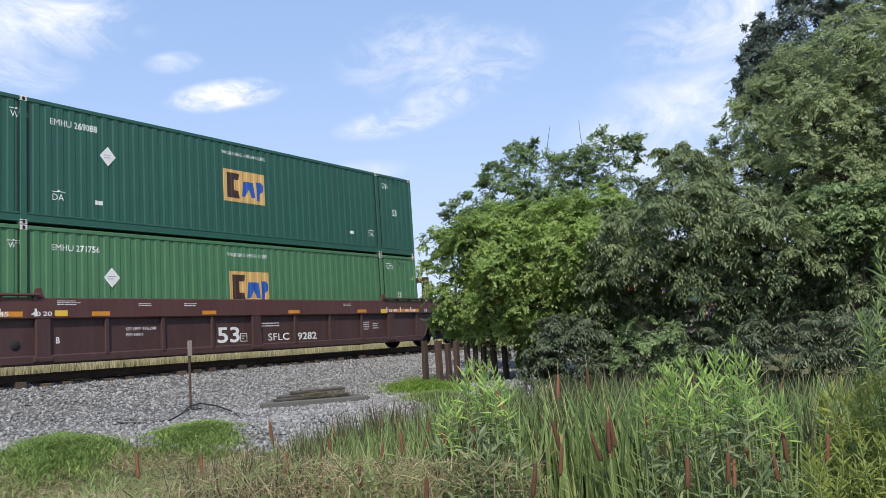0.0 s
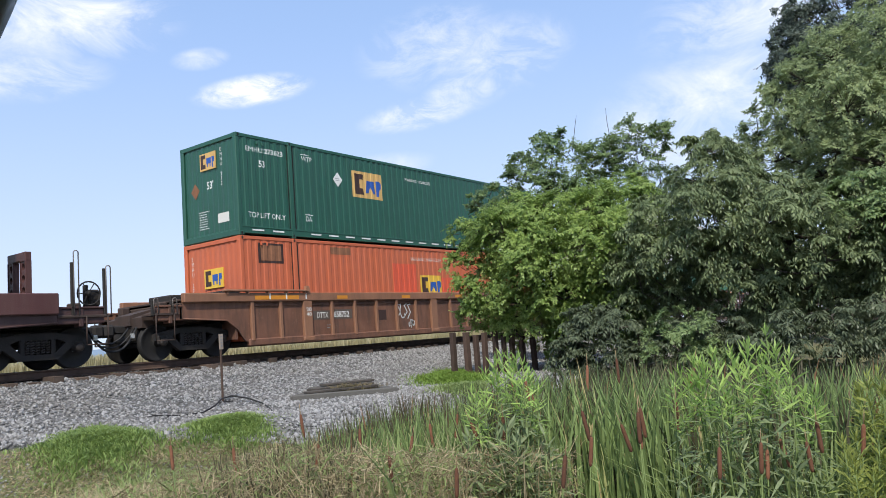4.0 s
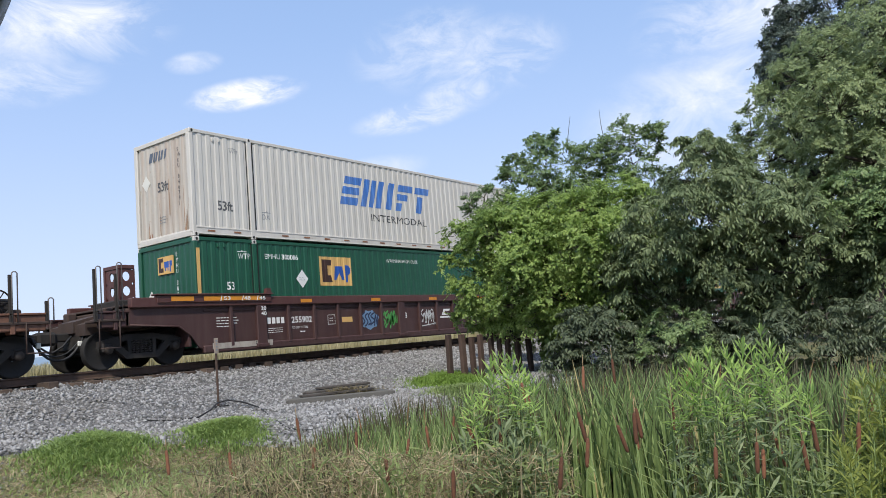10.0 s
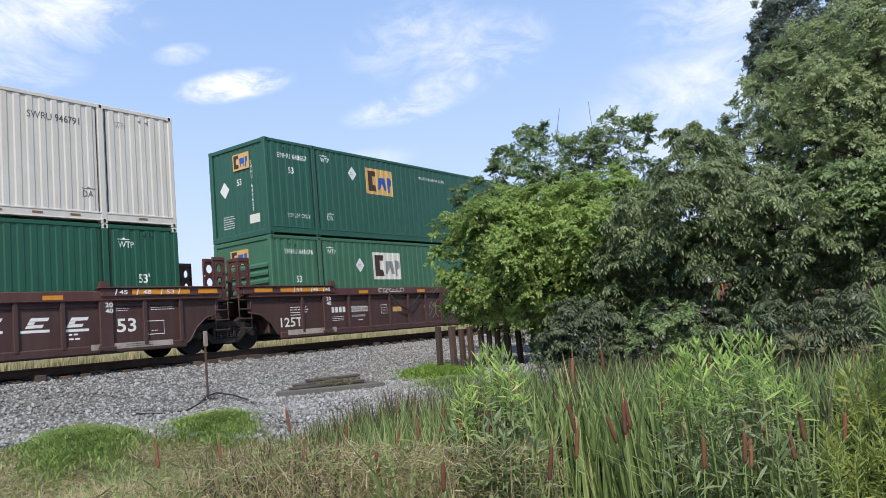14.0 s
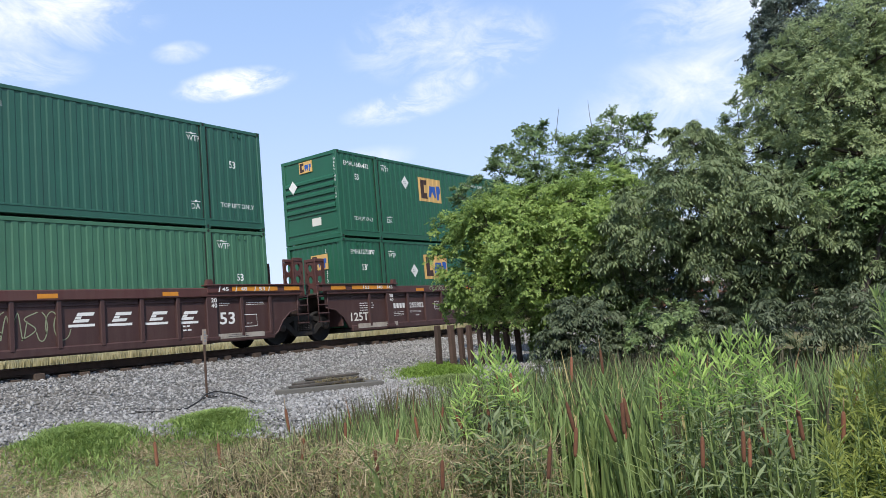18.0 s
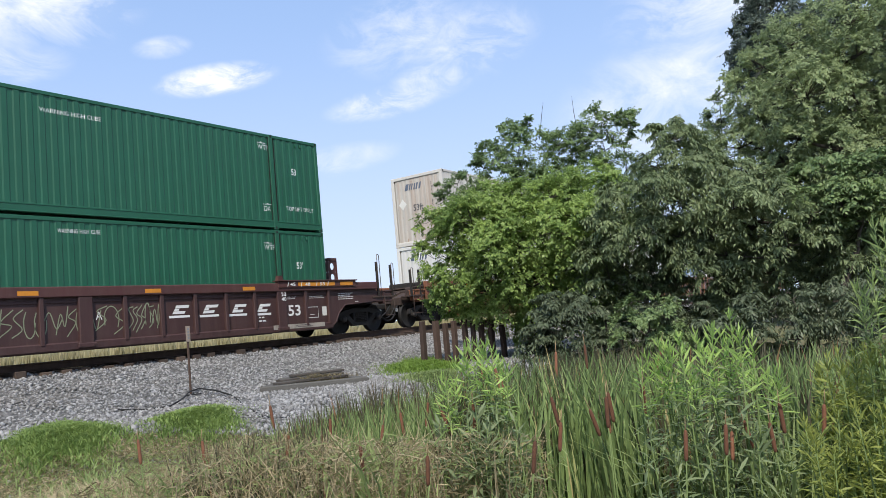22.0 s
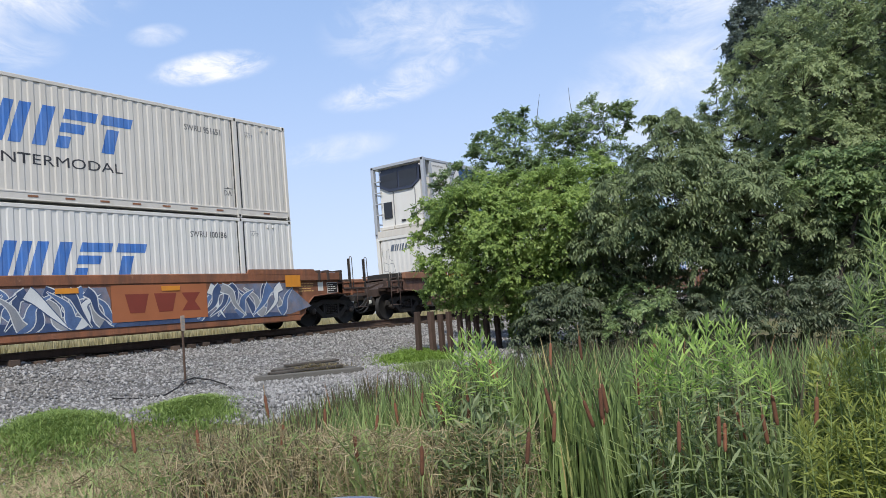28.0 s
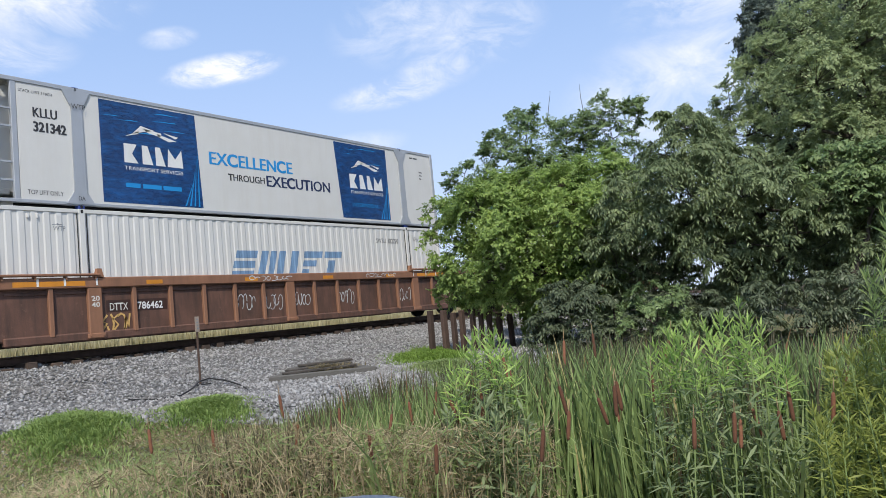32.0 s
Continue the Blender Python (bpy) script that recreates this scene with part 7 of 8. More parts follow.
    radial = e1[:, None] * np.cos(turn)[..., None] + e2[:, None] * np.sin(turn)[..., None]
    lift = (rise + rng.normal(0, 0.22, (m, rays)))[..., None]
    go = radial * np.cos(lift) + ax[:, None] * np.sin(lift)
    ln = (size[:, None] * rng.uniform(0.65, 1.15, (m, rays)))[..., None, None]
    k = (np.arange(pairs) + 0.7) / pairs
    k = np.repeat(k, 2)[None, None, :, None] + rng.normal(0, 0.03, (m, rays, 2 * pairs, 1))
    pos = at[:, None, None] + go[:, :, None] * ln * k - upward * droop * ln * k * k
    along = unit_rows(go[:, :, None] - 2 * droop * k * upward)
    flip = np.where(np.arange(2 * pairs) % 2 == 0, 1.0, -1.0)[None, None, :, None]
    side = unit_rows(np.cross(along, ax[:, None, None] + 0 * along)) * flip
    shape = pos.shape
    leaf = side * 0.85 + along * (0.45 + 0.5 * k ** 3) - upward * hang + rng.normal(0, 0.22, shape)
    facing = ax[:, None, None] * 1.0 + side * 0.25 + upward * 0.35 + rng.normal(0, 0.38, shape)
    grow = (rng.uniform(0.7, 1.2, shape[:3]) * (1 - 0.25 * k[..., 0] ** 2)).reshape(-1)
    ob = part("crown", leaves_mesh("crown", pos.reshape(-1, 3), leaf.reshape(-1, 3), length * grow, width * grow, material, 0.16, rng, facing.reshape(-1, 3)), None, top)
    tagged(ob, kind="stuff")
    return top


LEAF_BRIGHT = leaf_mat("bright_shrub_leaf", (0.098, 0.184, 0.044), (0.408, 0.562, 0.136), rough=0.42, trans=0.46)
# darker copy of LEAF_DARK: shade below the crowns put into the shrub colour
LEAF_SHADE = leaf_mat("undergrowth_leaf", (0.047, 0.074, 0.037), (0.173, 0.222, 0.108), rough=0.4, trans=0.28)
LEAF_UPPER = leaf_mat("open_tree_leaf", (0.085, 0.163, 0.061), (0.329, 0.446, 0.158), rough=0.42, trans=0.4)
LEAF_DARK = leaf_mat("dark_drooping_leaf", (0.078, 0.122, 0.052), (0.302, 0.391, 0.158), rough=0.42, trans=0.34)
LEAF_OLIVE = leaf_mat("olive_tree_leaf", (0.180, 0.255, 0.105), (0.395, 0.495, 0.205), rough=0.42, trans=0.44)
LEAF_DEEP = leaf_mat("deep_green_leaf", (0.068, 0.102, 0.074), (0.175, 0.225, 0.142), rough=0.40, trans=0.32)

crown("shrub", "bright green leafy shrub leaning towards the track", (17.2, 9.4, -1.1),
      [(-2.75, 0.45), (-2.3, 0.95), (-2.75, 1.25), (-2.2, 1.5), (-2.85, 1.9), (-2.2, 2.2), (-2.6, 2.85), (-1.9, 2.9), (-1.2, 3.3), (-0.7, 3.55), (-0.2, 3.3), (0.5, 3.7), (1.2, 3.5), (2.1, 3.8), (2.7, 3.3), (2.8, 2.4), (2.6, 1.0), (2.4, -0.2), (1.4, -0.5), (0.3, -0.6), (-0.6, -0.5), (-1.3, -0.1), (-1.7, 0.2)],
      1.2, 190, 0.50, 20, 0.48, 4, 7, 0.100, 0.053, 0.85, 0.35, LEAF_BRIGHT, 11, cat="shrub", up=0.32, front=0.5, hang=0.3, spacing=0.46, under=0.5)
crown("tree", "young tree with an open dark green crown", (20.6, 9.0, -1.1),
      [(-4.4, 3.9), (-3.9, 4.3), (-3.4, 4.5), (-2.9, 4.9), (-2.7, 5.3), (-2.3, 5.4), (-2.0, 5.9), (-1.6, 5.6), (-1.35, 5.8), (-1.1, 5.4), (-0.5, 5.3), (0.0, 5.3), (0.25, 5.9), (0.7, 5.9), (1.0, 5.6), (1.5, 5.6), (2.0, 5.7), (1.7, 5.2), (1.5, 4.6), (1.7, 4.0), (1.8, 2.4), (0.2, 2.2), (-1.7, 2.4), (-3.2, 3.0), (-4.0, 3.5)],
      0.8, 135, 0.48, 13, 0.42, 4, 7, 0.105, 0.056, 0.95, 0.30, LEAF_UPPER, 12, up=0.55, front=0.45, bare=2, spacing=0.52)
crown("tree", "dense dark green tree with drooping narrow leaves", (17.2, 5.0, -1.2),
      [(-1.0, 3.2), (-0.75, 3.7), (-0.55, 4.2), (-0.3, 3.9), (0.05, 4.25), (0.2, 3.8), (0.45, 3.6), (0.8, 3.1), (1.7, 2.7), (2.8, 2.5), (3.6, 2.3), (4.8, 2.0), (5.6, 1.3), (5.4, -0.8), (4.2, -0.7), (3.2, -0.6), (2.3, -0.7), (1.5, -0.5), (0.5, -0.5), (-0.9, -0.6), (-1.8, -0.6), (-2.7, -0.3), (-2.7, 1.3), (-2.2, 2.2), (-1.8, 2.8), (-1.3, 3.0)],
      1.4, 250, 0.64, 14, 0.42, 8, 6, 0.135, 0.042, 0.35, 0.55, LEAF_DARK, 13, up=0.5, front=0.55, hang=0.55, spacing=0.47, under=1.3)
crown("tree", "large olive green tree rising behind the thicket", (26.3, 2.6, -1.2),
      [(-4.8, 4.3), (-4.4, 5.4), (-4.0, 6.0), (-3.5, 6.8), (-3.1, 7.1), (-2.7, 7.5), (-2.35, 8.2), (-1.7, 8.3), (-1.4, 8.8), (-1.0, 8.9), (-0.8, 8.5), (-0.3, 9.0), (0.0, 9.3), (0.7, 9.5), (1.5, 9.6), (2.9, 10.6), (4.8, 11.4), (6.5, 10.0), (6.4, 0.0), (-0.5, -0.5), (-4.2, 0.5)],
      1.8, 250, 1.0, 52, 0.40, 5, 5, 0.115, 0.058, 0.7, 0.25, LEAF_OLIVE, 14, up=0.3, front=0.72, hang=0.25, spacing=0.5)
crown("tree", "tall dark tree standing behind the others", (34.3, 5.0, -1.2),
      [(-2.3, 8.5), (-2.4, 9.6), (-2.35, 10.6), (-2.1, 11.3), (-1.75, 12.0), (-1.75, 13.1), (-1.3, 13.1), (-1.1, 12.5), (-0.75, 12.5), (-0.6, 13.2), (-0.2, 13.8), (0.5, 14.6), (1.5, 14.4), (2.0, 12.6), (2.3, 12.9), (3.0, 13.6), (4.2, 13.6), (5.0, 11.0), (5.0, 4.0), (-1.5, 4.2), (-2.2, 6.2)],
      1.6, 190, 0.85, 38, 0.44, 5, 4, 0.165, 0.084, 0.8, 0.25, LEAF_DEEP, 15, up=0.3, front=0.65, hang=0.25, spacing=0.5)
crown("tree", "light green sapling with broad leaves in the thicket", (17.1, 3.0, -1.2),
      [(-0.4, 2.2), (0.2, 2.5), (0.8, 2.8), (1.3, 2.6), (1.8, 2.7), (2.4, 2.6), (2.5, 1.1), (1.5, 1.1), (0.9, 1.3), (0.2, 1.6)],
      0.4, 34, 0.42, 16, 0.34, 5, 6, 0.11, 0.056, 0.6, 0.5, LEAF_UPPER, 18, up=0.6, hang=0.4)
crown("shrub", "low green shrub, leaf darkened for the shade under the trees", (15.6, 6.6, -1.2),
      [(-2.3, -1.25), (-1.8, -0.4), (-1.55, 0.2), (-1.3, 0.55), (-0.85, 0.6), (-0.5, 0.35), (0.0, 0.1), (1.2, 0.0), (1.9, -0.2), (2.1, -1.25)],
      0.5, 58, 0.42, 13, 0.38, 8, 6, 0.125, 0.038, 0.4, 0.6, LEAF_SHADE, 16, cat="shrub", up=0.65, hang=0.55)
crown("shrub", "low green shrub with small leaves at the reeds", (15.2, 6.0, -1.2),
      [(-0.4, -1.0), (-0.2, 0.0), (0.3, 0.3), (0.8, 0.2), (1.1, -0.2), (1.3, -1.0)],
      0.5, 20, 0.42, 18, 0.34, 5, 6, 0.085, 0.042, 0.7, 0.4, LEAF_UPPER, 26, cat="shrub", up=0.5)
crown("shrub", "low green shrub, leaf darkened for the shade under the trees", (16.0, 2.9, -1.3),
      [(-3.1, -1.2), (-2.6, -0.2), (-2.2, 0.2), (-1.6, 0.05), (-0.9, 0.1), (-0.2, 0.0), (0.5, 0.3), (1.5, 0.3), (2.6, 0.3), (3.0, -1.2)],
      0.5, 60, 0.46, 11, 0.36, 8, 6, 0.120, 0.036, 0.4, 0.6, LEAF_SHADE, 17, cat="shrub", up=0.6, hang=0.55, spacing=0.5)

# ---- ground plants ----


def blades(name, pos, height, width, lean, material, rng, bend=0.35):
    """Grass blades in three joints, one mesh: a quad, a quad and a tip."""
    n = len(pos)
    a = rng.uniform(0, 6.283, n)
    out = np.stack([np.cos(a), np.sin(a), np.zeros(n)], -1)
    b = a + rng.normal(1.57, 0.5, n)
    side = np.stack([np.cos(b), np.sin(b), np.zeros(n)], -1)
    height, width = np.broadcast_to(height, n)[:, None], np.broadcast_to(width, n)[:, None]
    ln = np.minimum(np.abs(rng.normal(0, 1, n)), 1.6)[:, None] * lean * np.minimum(1, 0.55 / height)
    up = np.array((0, 0, 1.0))
    p0 = pos
    p1 = pos + (up * 0.45 + out * ln * 0.25) * height
    p2 = pos + (up * 0.80 + out * (ln * 0.65 + bend * 0.1)) * height
    p3 = pos + (up * (1.0 - bend * 0.25 * ln) + out * (ln * 1.1 + bend * 0.3)) * height
    w = side * width * 0.5
    v = np.stack([p0 - w, p0 + w, p1 - w * 0.95, p1 + w * 0.95, p2 - w * 0.8, p2 + w * 0.8, p3 - w * 0.05, p3 + w * 0.05], 1).reshape(-1, 3)
    f = np.array([(0, 1, 3, 2), (2, 3, 5, 4), (4, 5, 7, 6)])
    f = (f[None] + 8 * np.arange(n)[:, None, None]).reshape(-1, 4)
    return fast_mesh(name, v, f, material)


def polar(rng, n, az0, az1, d0, d1, power=1.0):
    """Points spread over a sector seen from the path."""
    az = np.radians(rng.uniform(az0, az1, n))
    d = np.sqrt(d0 * d0 + (d1 * d1 - d0 * d0) * rng.uniform(0, 1, n) ** power)
    x, y = d * np.sin(az), d * np.cos(az)
    return x, y


def settle(x, y, sink=0.03):
    return np.stack([x, y, ground_z(x, y) - sink], -1)


def patchy(x, y, scale, seed):
    return np.array([noise.noise((a * scale, b * scale, seed)) for a, b in zip(x, y)])


GRASS_GREEN = leaf_mat("fresh_grass", (0.16, 0.24, 0.065), (0.39, 0.49, 0.165), trans=0.45)
GRASS_PATCH = leaf_mat("short_turf", (0.115, 0.200, 0.043), (0.335, 0.46, 0.120), trans=0.4)
GRASS_LIME = leaf_mat("lime_grass", (0.12, 0.22, 0.03), (0.24, 0.37, 0.06), trans=0.35)
GRASS_DRY = leaf_mat("dry_tan_grass", (0.24, 0.195, 0.084), (0.61, 0.54, 0.29), trans=0.35, rough=0.8)
REED = leaf_mat("cattail_blade", (0.038, 0.077, 0.023), (0.271, 0.385, 0.114), rough=0.6, trans=0.2, tip=(0.42, 0.33, 0.16))
GRASS_DEAD = leaf_mat("dead_brown_grass", (0.13, 0.115, 0.05), (0.29, 0.255, 0.12), trans=0.3, rough=0.85)
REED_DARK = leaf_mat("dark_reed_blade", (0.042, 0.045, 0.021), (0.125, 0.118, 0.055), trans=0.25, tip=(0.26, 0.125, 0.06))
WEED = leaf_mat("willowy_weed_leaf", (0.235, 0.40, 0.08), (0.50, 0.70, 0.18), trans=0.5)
WEED_YELLOW = leaf_mat("yellowish_weed_leaf", (0.20, 0.26, 0.05), (0.38, 0.44, 0.10), trans=0.45)
# dull weeds, and shade put into the lower leaves of the bright ones
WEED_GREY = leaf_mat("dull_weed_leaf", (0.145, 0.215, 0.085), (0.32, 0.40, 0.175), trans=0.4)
WEED_LEAN = leaf_mat("feathery_weed_leaf", (0.20, 0.31, 0.085), (0.44, 0.56, 0.18), trans=0.45)


def mound(name, label, cx, cy, rx, ry, turn, count, height, material, seed):
    """A low cushion of short grass."""
    rng = np.random.default_rng(seed)
    r, a = np.abs(rng.normal(0, 0.55, count)) ** 0.8, rng.uniform(0, 6.283, count)
    wob = 1 + 0.18 * np.sin(3 * a + seed) + 0.12 * np.sin(7 * a + 2 * seed)
    u, v = r * rx * wob * np.cos(a), r * ry * wob * np.sin(a)
    c, s = math.cos(turn), math.sin(turn)
    x, y = cx + u * c - v * s, cy + u * s + v * c
    pos = settle(x, y, 0.0)
    pos[:, 2] += 0.05 * np.clip(1 - r ** 2, 0, 1) + 0.02
    ob = new(name, blades(name, pos, height * rng.uniform(0.4, 1.15, count) * np.clip(1.1 - 0.4 * r, 0.3, 1), 0.015, 1.1, material, rng, 0.6))
    return tagged(ob, label, "grass", kind="stuff")


mound("grass_patch", "cushion of short green grass on the gravel", 5.55, 10.2, 1.65, 0.74, 1.09, 11000, 0.13, GRASS_PATCH, 1)
mound("grass_patch", "cushion of short green grass beside the gravel", 7.15, 9.45, 1.2, 0.70, 0.90, 7500, 0.12, GRASS_PATCH, 2)
mound("grass_patch", "strip of bright lime grass at the post row", 14.9, 11.1, 2.9, 0.85, 0.73, 12000, 0.17, GRASS_LIME, 3)
mound("grass_patch", "short green grass running down to the ditch", 11.9, 8.6, 1.5, 0.7, 0.7, 3500, 0.13, GRASS_GREEN, 4)
mound("grass_patch", "thin green grass at the edge of the gravel", 4.4, 7.4, 1.3, 0.8, 0.6, 1500, 0.2, GRASS_GREEN, 5)


def plants(name, seed, count, az0, az1, d0, d1, tops, drop, material, width, lean, bend, gaps=-0.22, least=0.12, thin=None, ragged=0.0):
    """Blades over a sector, rising to an uneven height; tops: (bearing, slope of the tallest tips) pairs."""
    rng = np.random.default_rng(seed)
    x, y = polar(rng, count, az0, az1, d0, d1)
    keep = patchy(x, y, 0.8, seed) > gaps
    if thin:
        keep &= rng.random(len(x)) < np.interp(np.degrees(np.arctan2(x, y)), *thin)
    x, y = x[keep], y[keep]
    az, d = np.degrees(np.arctan2(x, y)), np.hypot(x, y)
    below = np.hypot(rng.normal(0, 1, len(x)), ragged * rng.normal(0, 1, len(x)))
    el = np.interp(az, *tops) - drop * below - (0.5 + 0.5 * ragged) * patchy(x, y, 1.3, seed + 5)
    pos = settle(x, y)
    h = np.maximum(least, EYE.z + d * np.tan(np.radians(el)) - pos[:, 2])
    return new(name, blades(name, pos, h, width * rng.uniform(0.7, 1.2, len(x)), lean, material, rng, bend))


REED_TOP = ((38, 44, 50, 54, 58, 62.5, 66.5, 70, 78, 83, 95), (-6.4, -5.3, -4.5, -4.0, -3.0, -2.4, -2.5, -3.0, -3.3, -3.6, -3.9))
DRY_TOP = ((22, 30, 36, 42, 50, 58, 70, 95), (-9.5, -8.0, -7.2, -6.5, -6.2, -6.6, -7.8, -8.6))
DRY_THIN = ((25, 33, 37, 42, 54, 62), (0.0, 0.06, 0.5, 1, 1, 0.3))


def tangle(name, seed, count, az0, az1, d0, d1, tops, thin, material, width):
    """Broken stalks lying across one another, heaped up from the ground to an uneven top."""
    rng = np.random.default_rng(seed)
    x, y = polar(rng, count, az0, az1, d0, d1)
    az, d = np.degrees(np.arctan2(x, y)), np.hypot(x, y)
    keep = (rng.random(count) < np.interp(az, *thin)) & (patchy(x, y, 0.9, seed) > -0.32)
    x, y, az, d = x[keep], y[keep], az[keep], d[keep]
    n = len(x)
    pos = settle(x, y, 0.0)
    top = EYE.z + d * np.tan(np.radians(np.interp(az, *tops) - 0.9 * patchy(x, y, 1.2, seed + 4)))
    pos[:, 2] += np.maximum(0.05, top - pos[:, 2]) * rng.uniform(0.1, 1.0, n) ** 0.7
    a, e = rng.uniform(0, 6.283, n), rng.normal(0.35, 0.6, n)
    way = np.stack([np.cos(a) * np.cos(e), np.sin(a) * np.cos(e), np.sin(e)], -1)
    side = unit_rows(np.cross(way, rng.normal(0, 1, (n, 3))))
    ln = rng.uniform(0.016, 0.055, n)[:, None] * np.where(rng.random(n) < 0.06, 2.0, 1.0)[:, None]
    w = width * rng.uniform(0.6, 1.3, n)[:, None] * 0.5
    sag = np.array((0, 0, -0.12)) * ln
    p0, p1, p2 = pos - way * ln, pos, pos + way * ln + sag
    v = np.stack([p0 - side * w, p0 + side * w, p1 - side * w, p1 + side * w, p2 - side * w * 0.3, p2 + side * w * 0.3], 1).reshape(-1, 3)
    f = np.array([(0, 1, 3, 2), (2, 3, 5, 4)])
    f = (f[None] + 6 * np.arange(n)[:, None, None]).reshape(-1, 4)
    return new(name, fast_mesh(name, v, f, material))


TANGLE_TOP = (DRY_TOP[0], tuple(v - (0.8 if a < 44 else 2.0) for a, v in zip(*DRY_TOP)))
tagged(tangle("dry_grass", 8, 62000, 29, 62, 3.6, 7.6, TANGLE_TOP, DRY_THIN, GRASS_DRY, 0.0036), "tangle of dry tan grass in the verge", "grass", kind="stuff")
tagged(tangle("dead_grass", 38, 32000, 29, 62, 3.6, 7.6, TANGLE_TOP, DRY_THIN, GRASS_DEAD, 0.0045), "matted dull brown dead grass", "grass", kind="stuff")
tagged(tangle("verge_herbs", 48, 21000, 29, 64, 3.6, 7.6, TANGLE_TOP, DRY_THIN, GRASS_GREEN, 0.006), "fine green herbs woven through the dry grass", "grass", kind="stuff")
NEAR_LITTER = ((18, 22, 36, 42), (0.7, 1.0, 1.0, 0.1))
tagged(tangle("verge_herbs", 88, 7000, 18, 42, 4.2, 9.0, TANGLE_TOP, NEAR_LITTER, GRASS_GREEN, 0.007), "short green herbs on the stony verge", "grass", kind="stuff")
tagged(tangle("dead_grass", 98, 8500, 18, 42, 4.2, 9.0, TANGLE_TOP, NEAR_LITTER, GRASS_DEAD, 0.006), "dull brown dead stems on the stony verge", "grass", kind="stuff")
LITTER = ((23, 27, 46, 52), (0.5, 1.0, 1.0, 0.2))
tagged(tangle("dry_litter", 58, 26000, 23, 52, 7.2, 11.4, TANGLE_TOP, LITTER, GRASS_DRY, 0.007), "dry tan litter on the bare soil", "grass", kind="stuff")
tagged(tangle("soil_herbs", 68, 14000, 23, 52, 7.2, 11.0, TANGLE_TOP, LITTER, GRASS_GREEN, 0.008), "small green herbs creeping over the soil", "grass", kind="stuff")
tagged(tangle("dead_litter", 78, 12000, 23, 52, 7.2, 11.0, TANGLE_TOP, LITTER, GRASS_DEAD, 0.008), "brown dead stems lying on the soil", "grass", kind="stuff")
tagged(plants("dry_stalks", 28, 1800, 30, 62, 3.6, 7.2, DRY_TOP, 1.0, GRASS_DRY, 0.006, 0.5, 0.3, -0.2, 0.12, DRY_THIN), "upright dry stalks in the verge", "grass", kind="stuff")
tagged(plants("dry_grass", 18, 2500, 23, 45, 4.5, 8.5, ((20, 30, 45), (-8.8, -7.9, -7.2)), 0.9, GRASS_DRY, 0.008, 0.9, 0.9, -0.05, 0.06), "thin dry grass on bare soil", "grass", kind="stuff")
tagged(plants("verge_grass", 9, 4200, 24, 92, 3.6, 7.5, DRY_TOP, 1.0, GRASS_GREEN, 0.017, 0.5, 0.6, 0.06, 0.1), "uneven green grass among the dry stalks", "grass", kind="stuff")
tagged(plants("verge_grass", 19, 2600, 26, 44, 4.0, 8.0, ((22, 30, 36, 44), (-9.6, -8.4, -7.6, -7.0)), 1.0, GRASS_GREEN, 0.013, 0.7, 0.8, 0.08, 0.07), "tufts of green grass on stony soil", "grass", kind="stuff")
tagged(plants("cattail_reeds", 21, 5600, 54, 94, 4.3, 8.2, REED_TOP, 1.7, REED, 0.019, 0.20, 0.3, ragged=1.0), "stand of long green cattail blades in the wet ditch", "reeds", kind="stuff")
tagged(plants("cattail_reeds", 22, 2300, 43, 60, 4.6, 8.0, REED_TOP, 1.2, REED, 0.016, 0.14, 0.25, ragged=1.0), "loose green cattail blades at the ditch edge", "reeds", kind="stuff")
tagged(plants("dark_reeds", 23, 2600, 36, 58, 4.2, 7.6, ((38, 44, 47, 50, 54, 58), (-6.8, -5.5, -4.2, -3.6, -3.4, -3.3)), 2.0, REED_DARK, 0.015, 0.09, 0.2), "dark reed blades with dead tips at the gravel edge", "reeds", kind="stuff")
tagged(plants("dark_reeds", 33, 1500, 57, 94, 4.6, 8.0, REED_TOP, 1.8, REED_DARK, 0.018, 0.15, 0.25, ragged=1.0), "dark older reed blades between the green ones", "reeds", kind="stuff")
# REED_DARK here carries the thicket's shade in the blade colour
tagged(plants("dark_reeds", 24, 1300, 57, 94, 8.0, 13.0, ((57, 66, 78, 94), (-3.4, -2.6, -3.3, -3.8)), 0.7, REED_DARK, 0.030, 0.1, 0.25), "reeds in dark blades that stand for shade under the thicket", "reeds", kind="stuff")


def corn():
    """Tall ripening crop beyond the track."""
    rng = np.random.default_rng(31)
    n = 30000
    x, y = rng.uniform(12, 130, n), 62 + 16 * rng.uniform(0, 1, n) ** 1.6
    return new("corn_field", blades("corn_field", settle(x, y), rng.uniform(1.5, 2.15, n), 0.10, 0.12, leaf_mat("ripening_corn", (0.36, 0.345, 0.165), (0.47, 0.44, 0.22), trans=0.35), rng, 0.4))


tagged(corn(), "field of tall yellowing corn beyond the track", "corn", kind="stuff")


def cattail_thing():
    top = tagged(new("cattail"), "brown velvety cattail head on a tall stem", "cattail", group="cattails in the ditch")
    part("stem", Geo().tube([(0, 0, 0), (0.01, 0, 0.6), (0, 0.0, 1.09)], [0.006, 0.005, 0.004], 5), M_STEM, top)
    part("head", Geo().lathe([(0.004, 1.08), (0.0095, 1.085), (0.0118, 1.10), (0.0126, 1.14), (0.0116, 1.17), (0.0120, 1.205), (0.009, 1.226), (0.004, 1.232)], 10, "z"), M_CATTAIL, top)
    part("spike", Geo().tube([(0, 0, 1.225), (0.004, 0, 1.30)], [0.004, 0.0015], 5), mat("dry_spike", (0.30, 0.22, 0.12), 0.9, var=0.2), top)
    return top


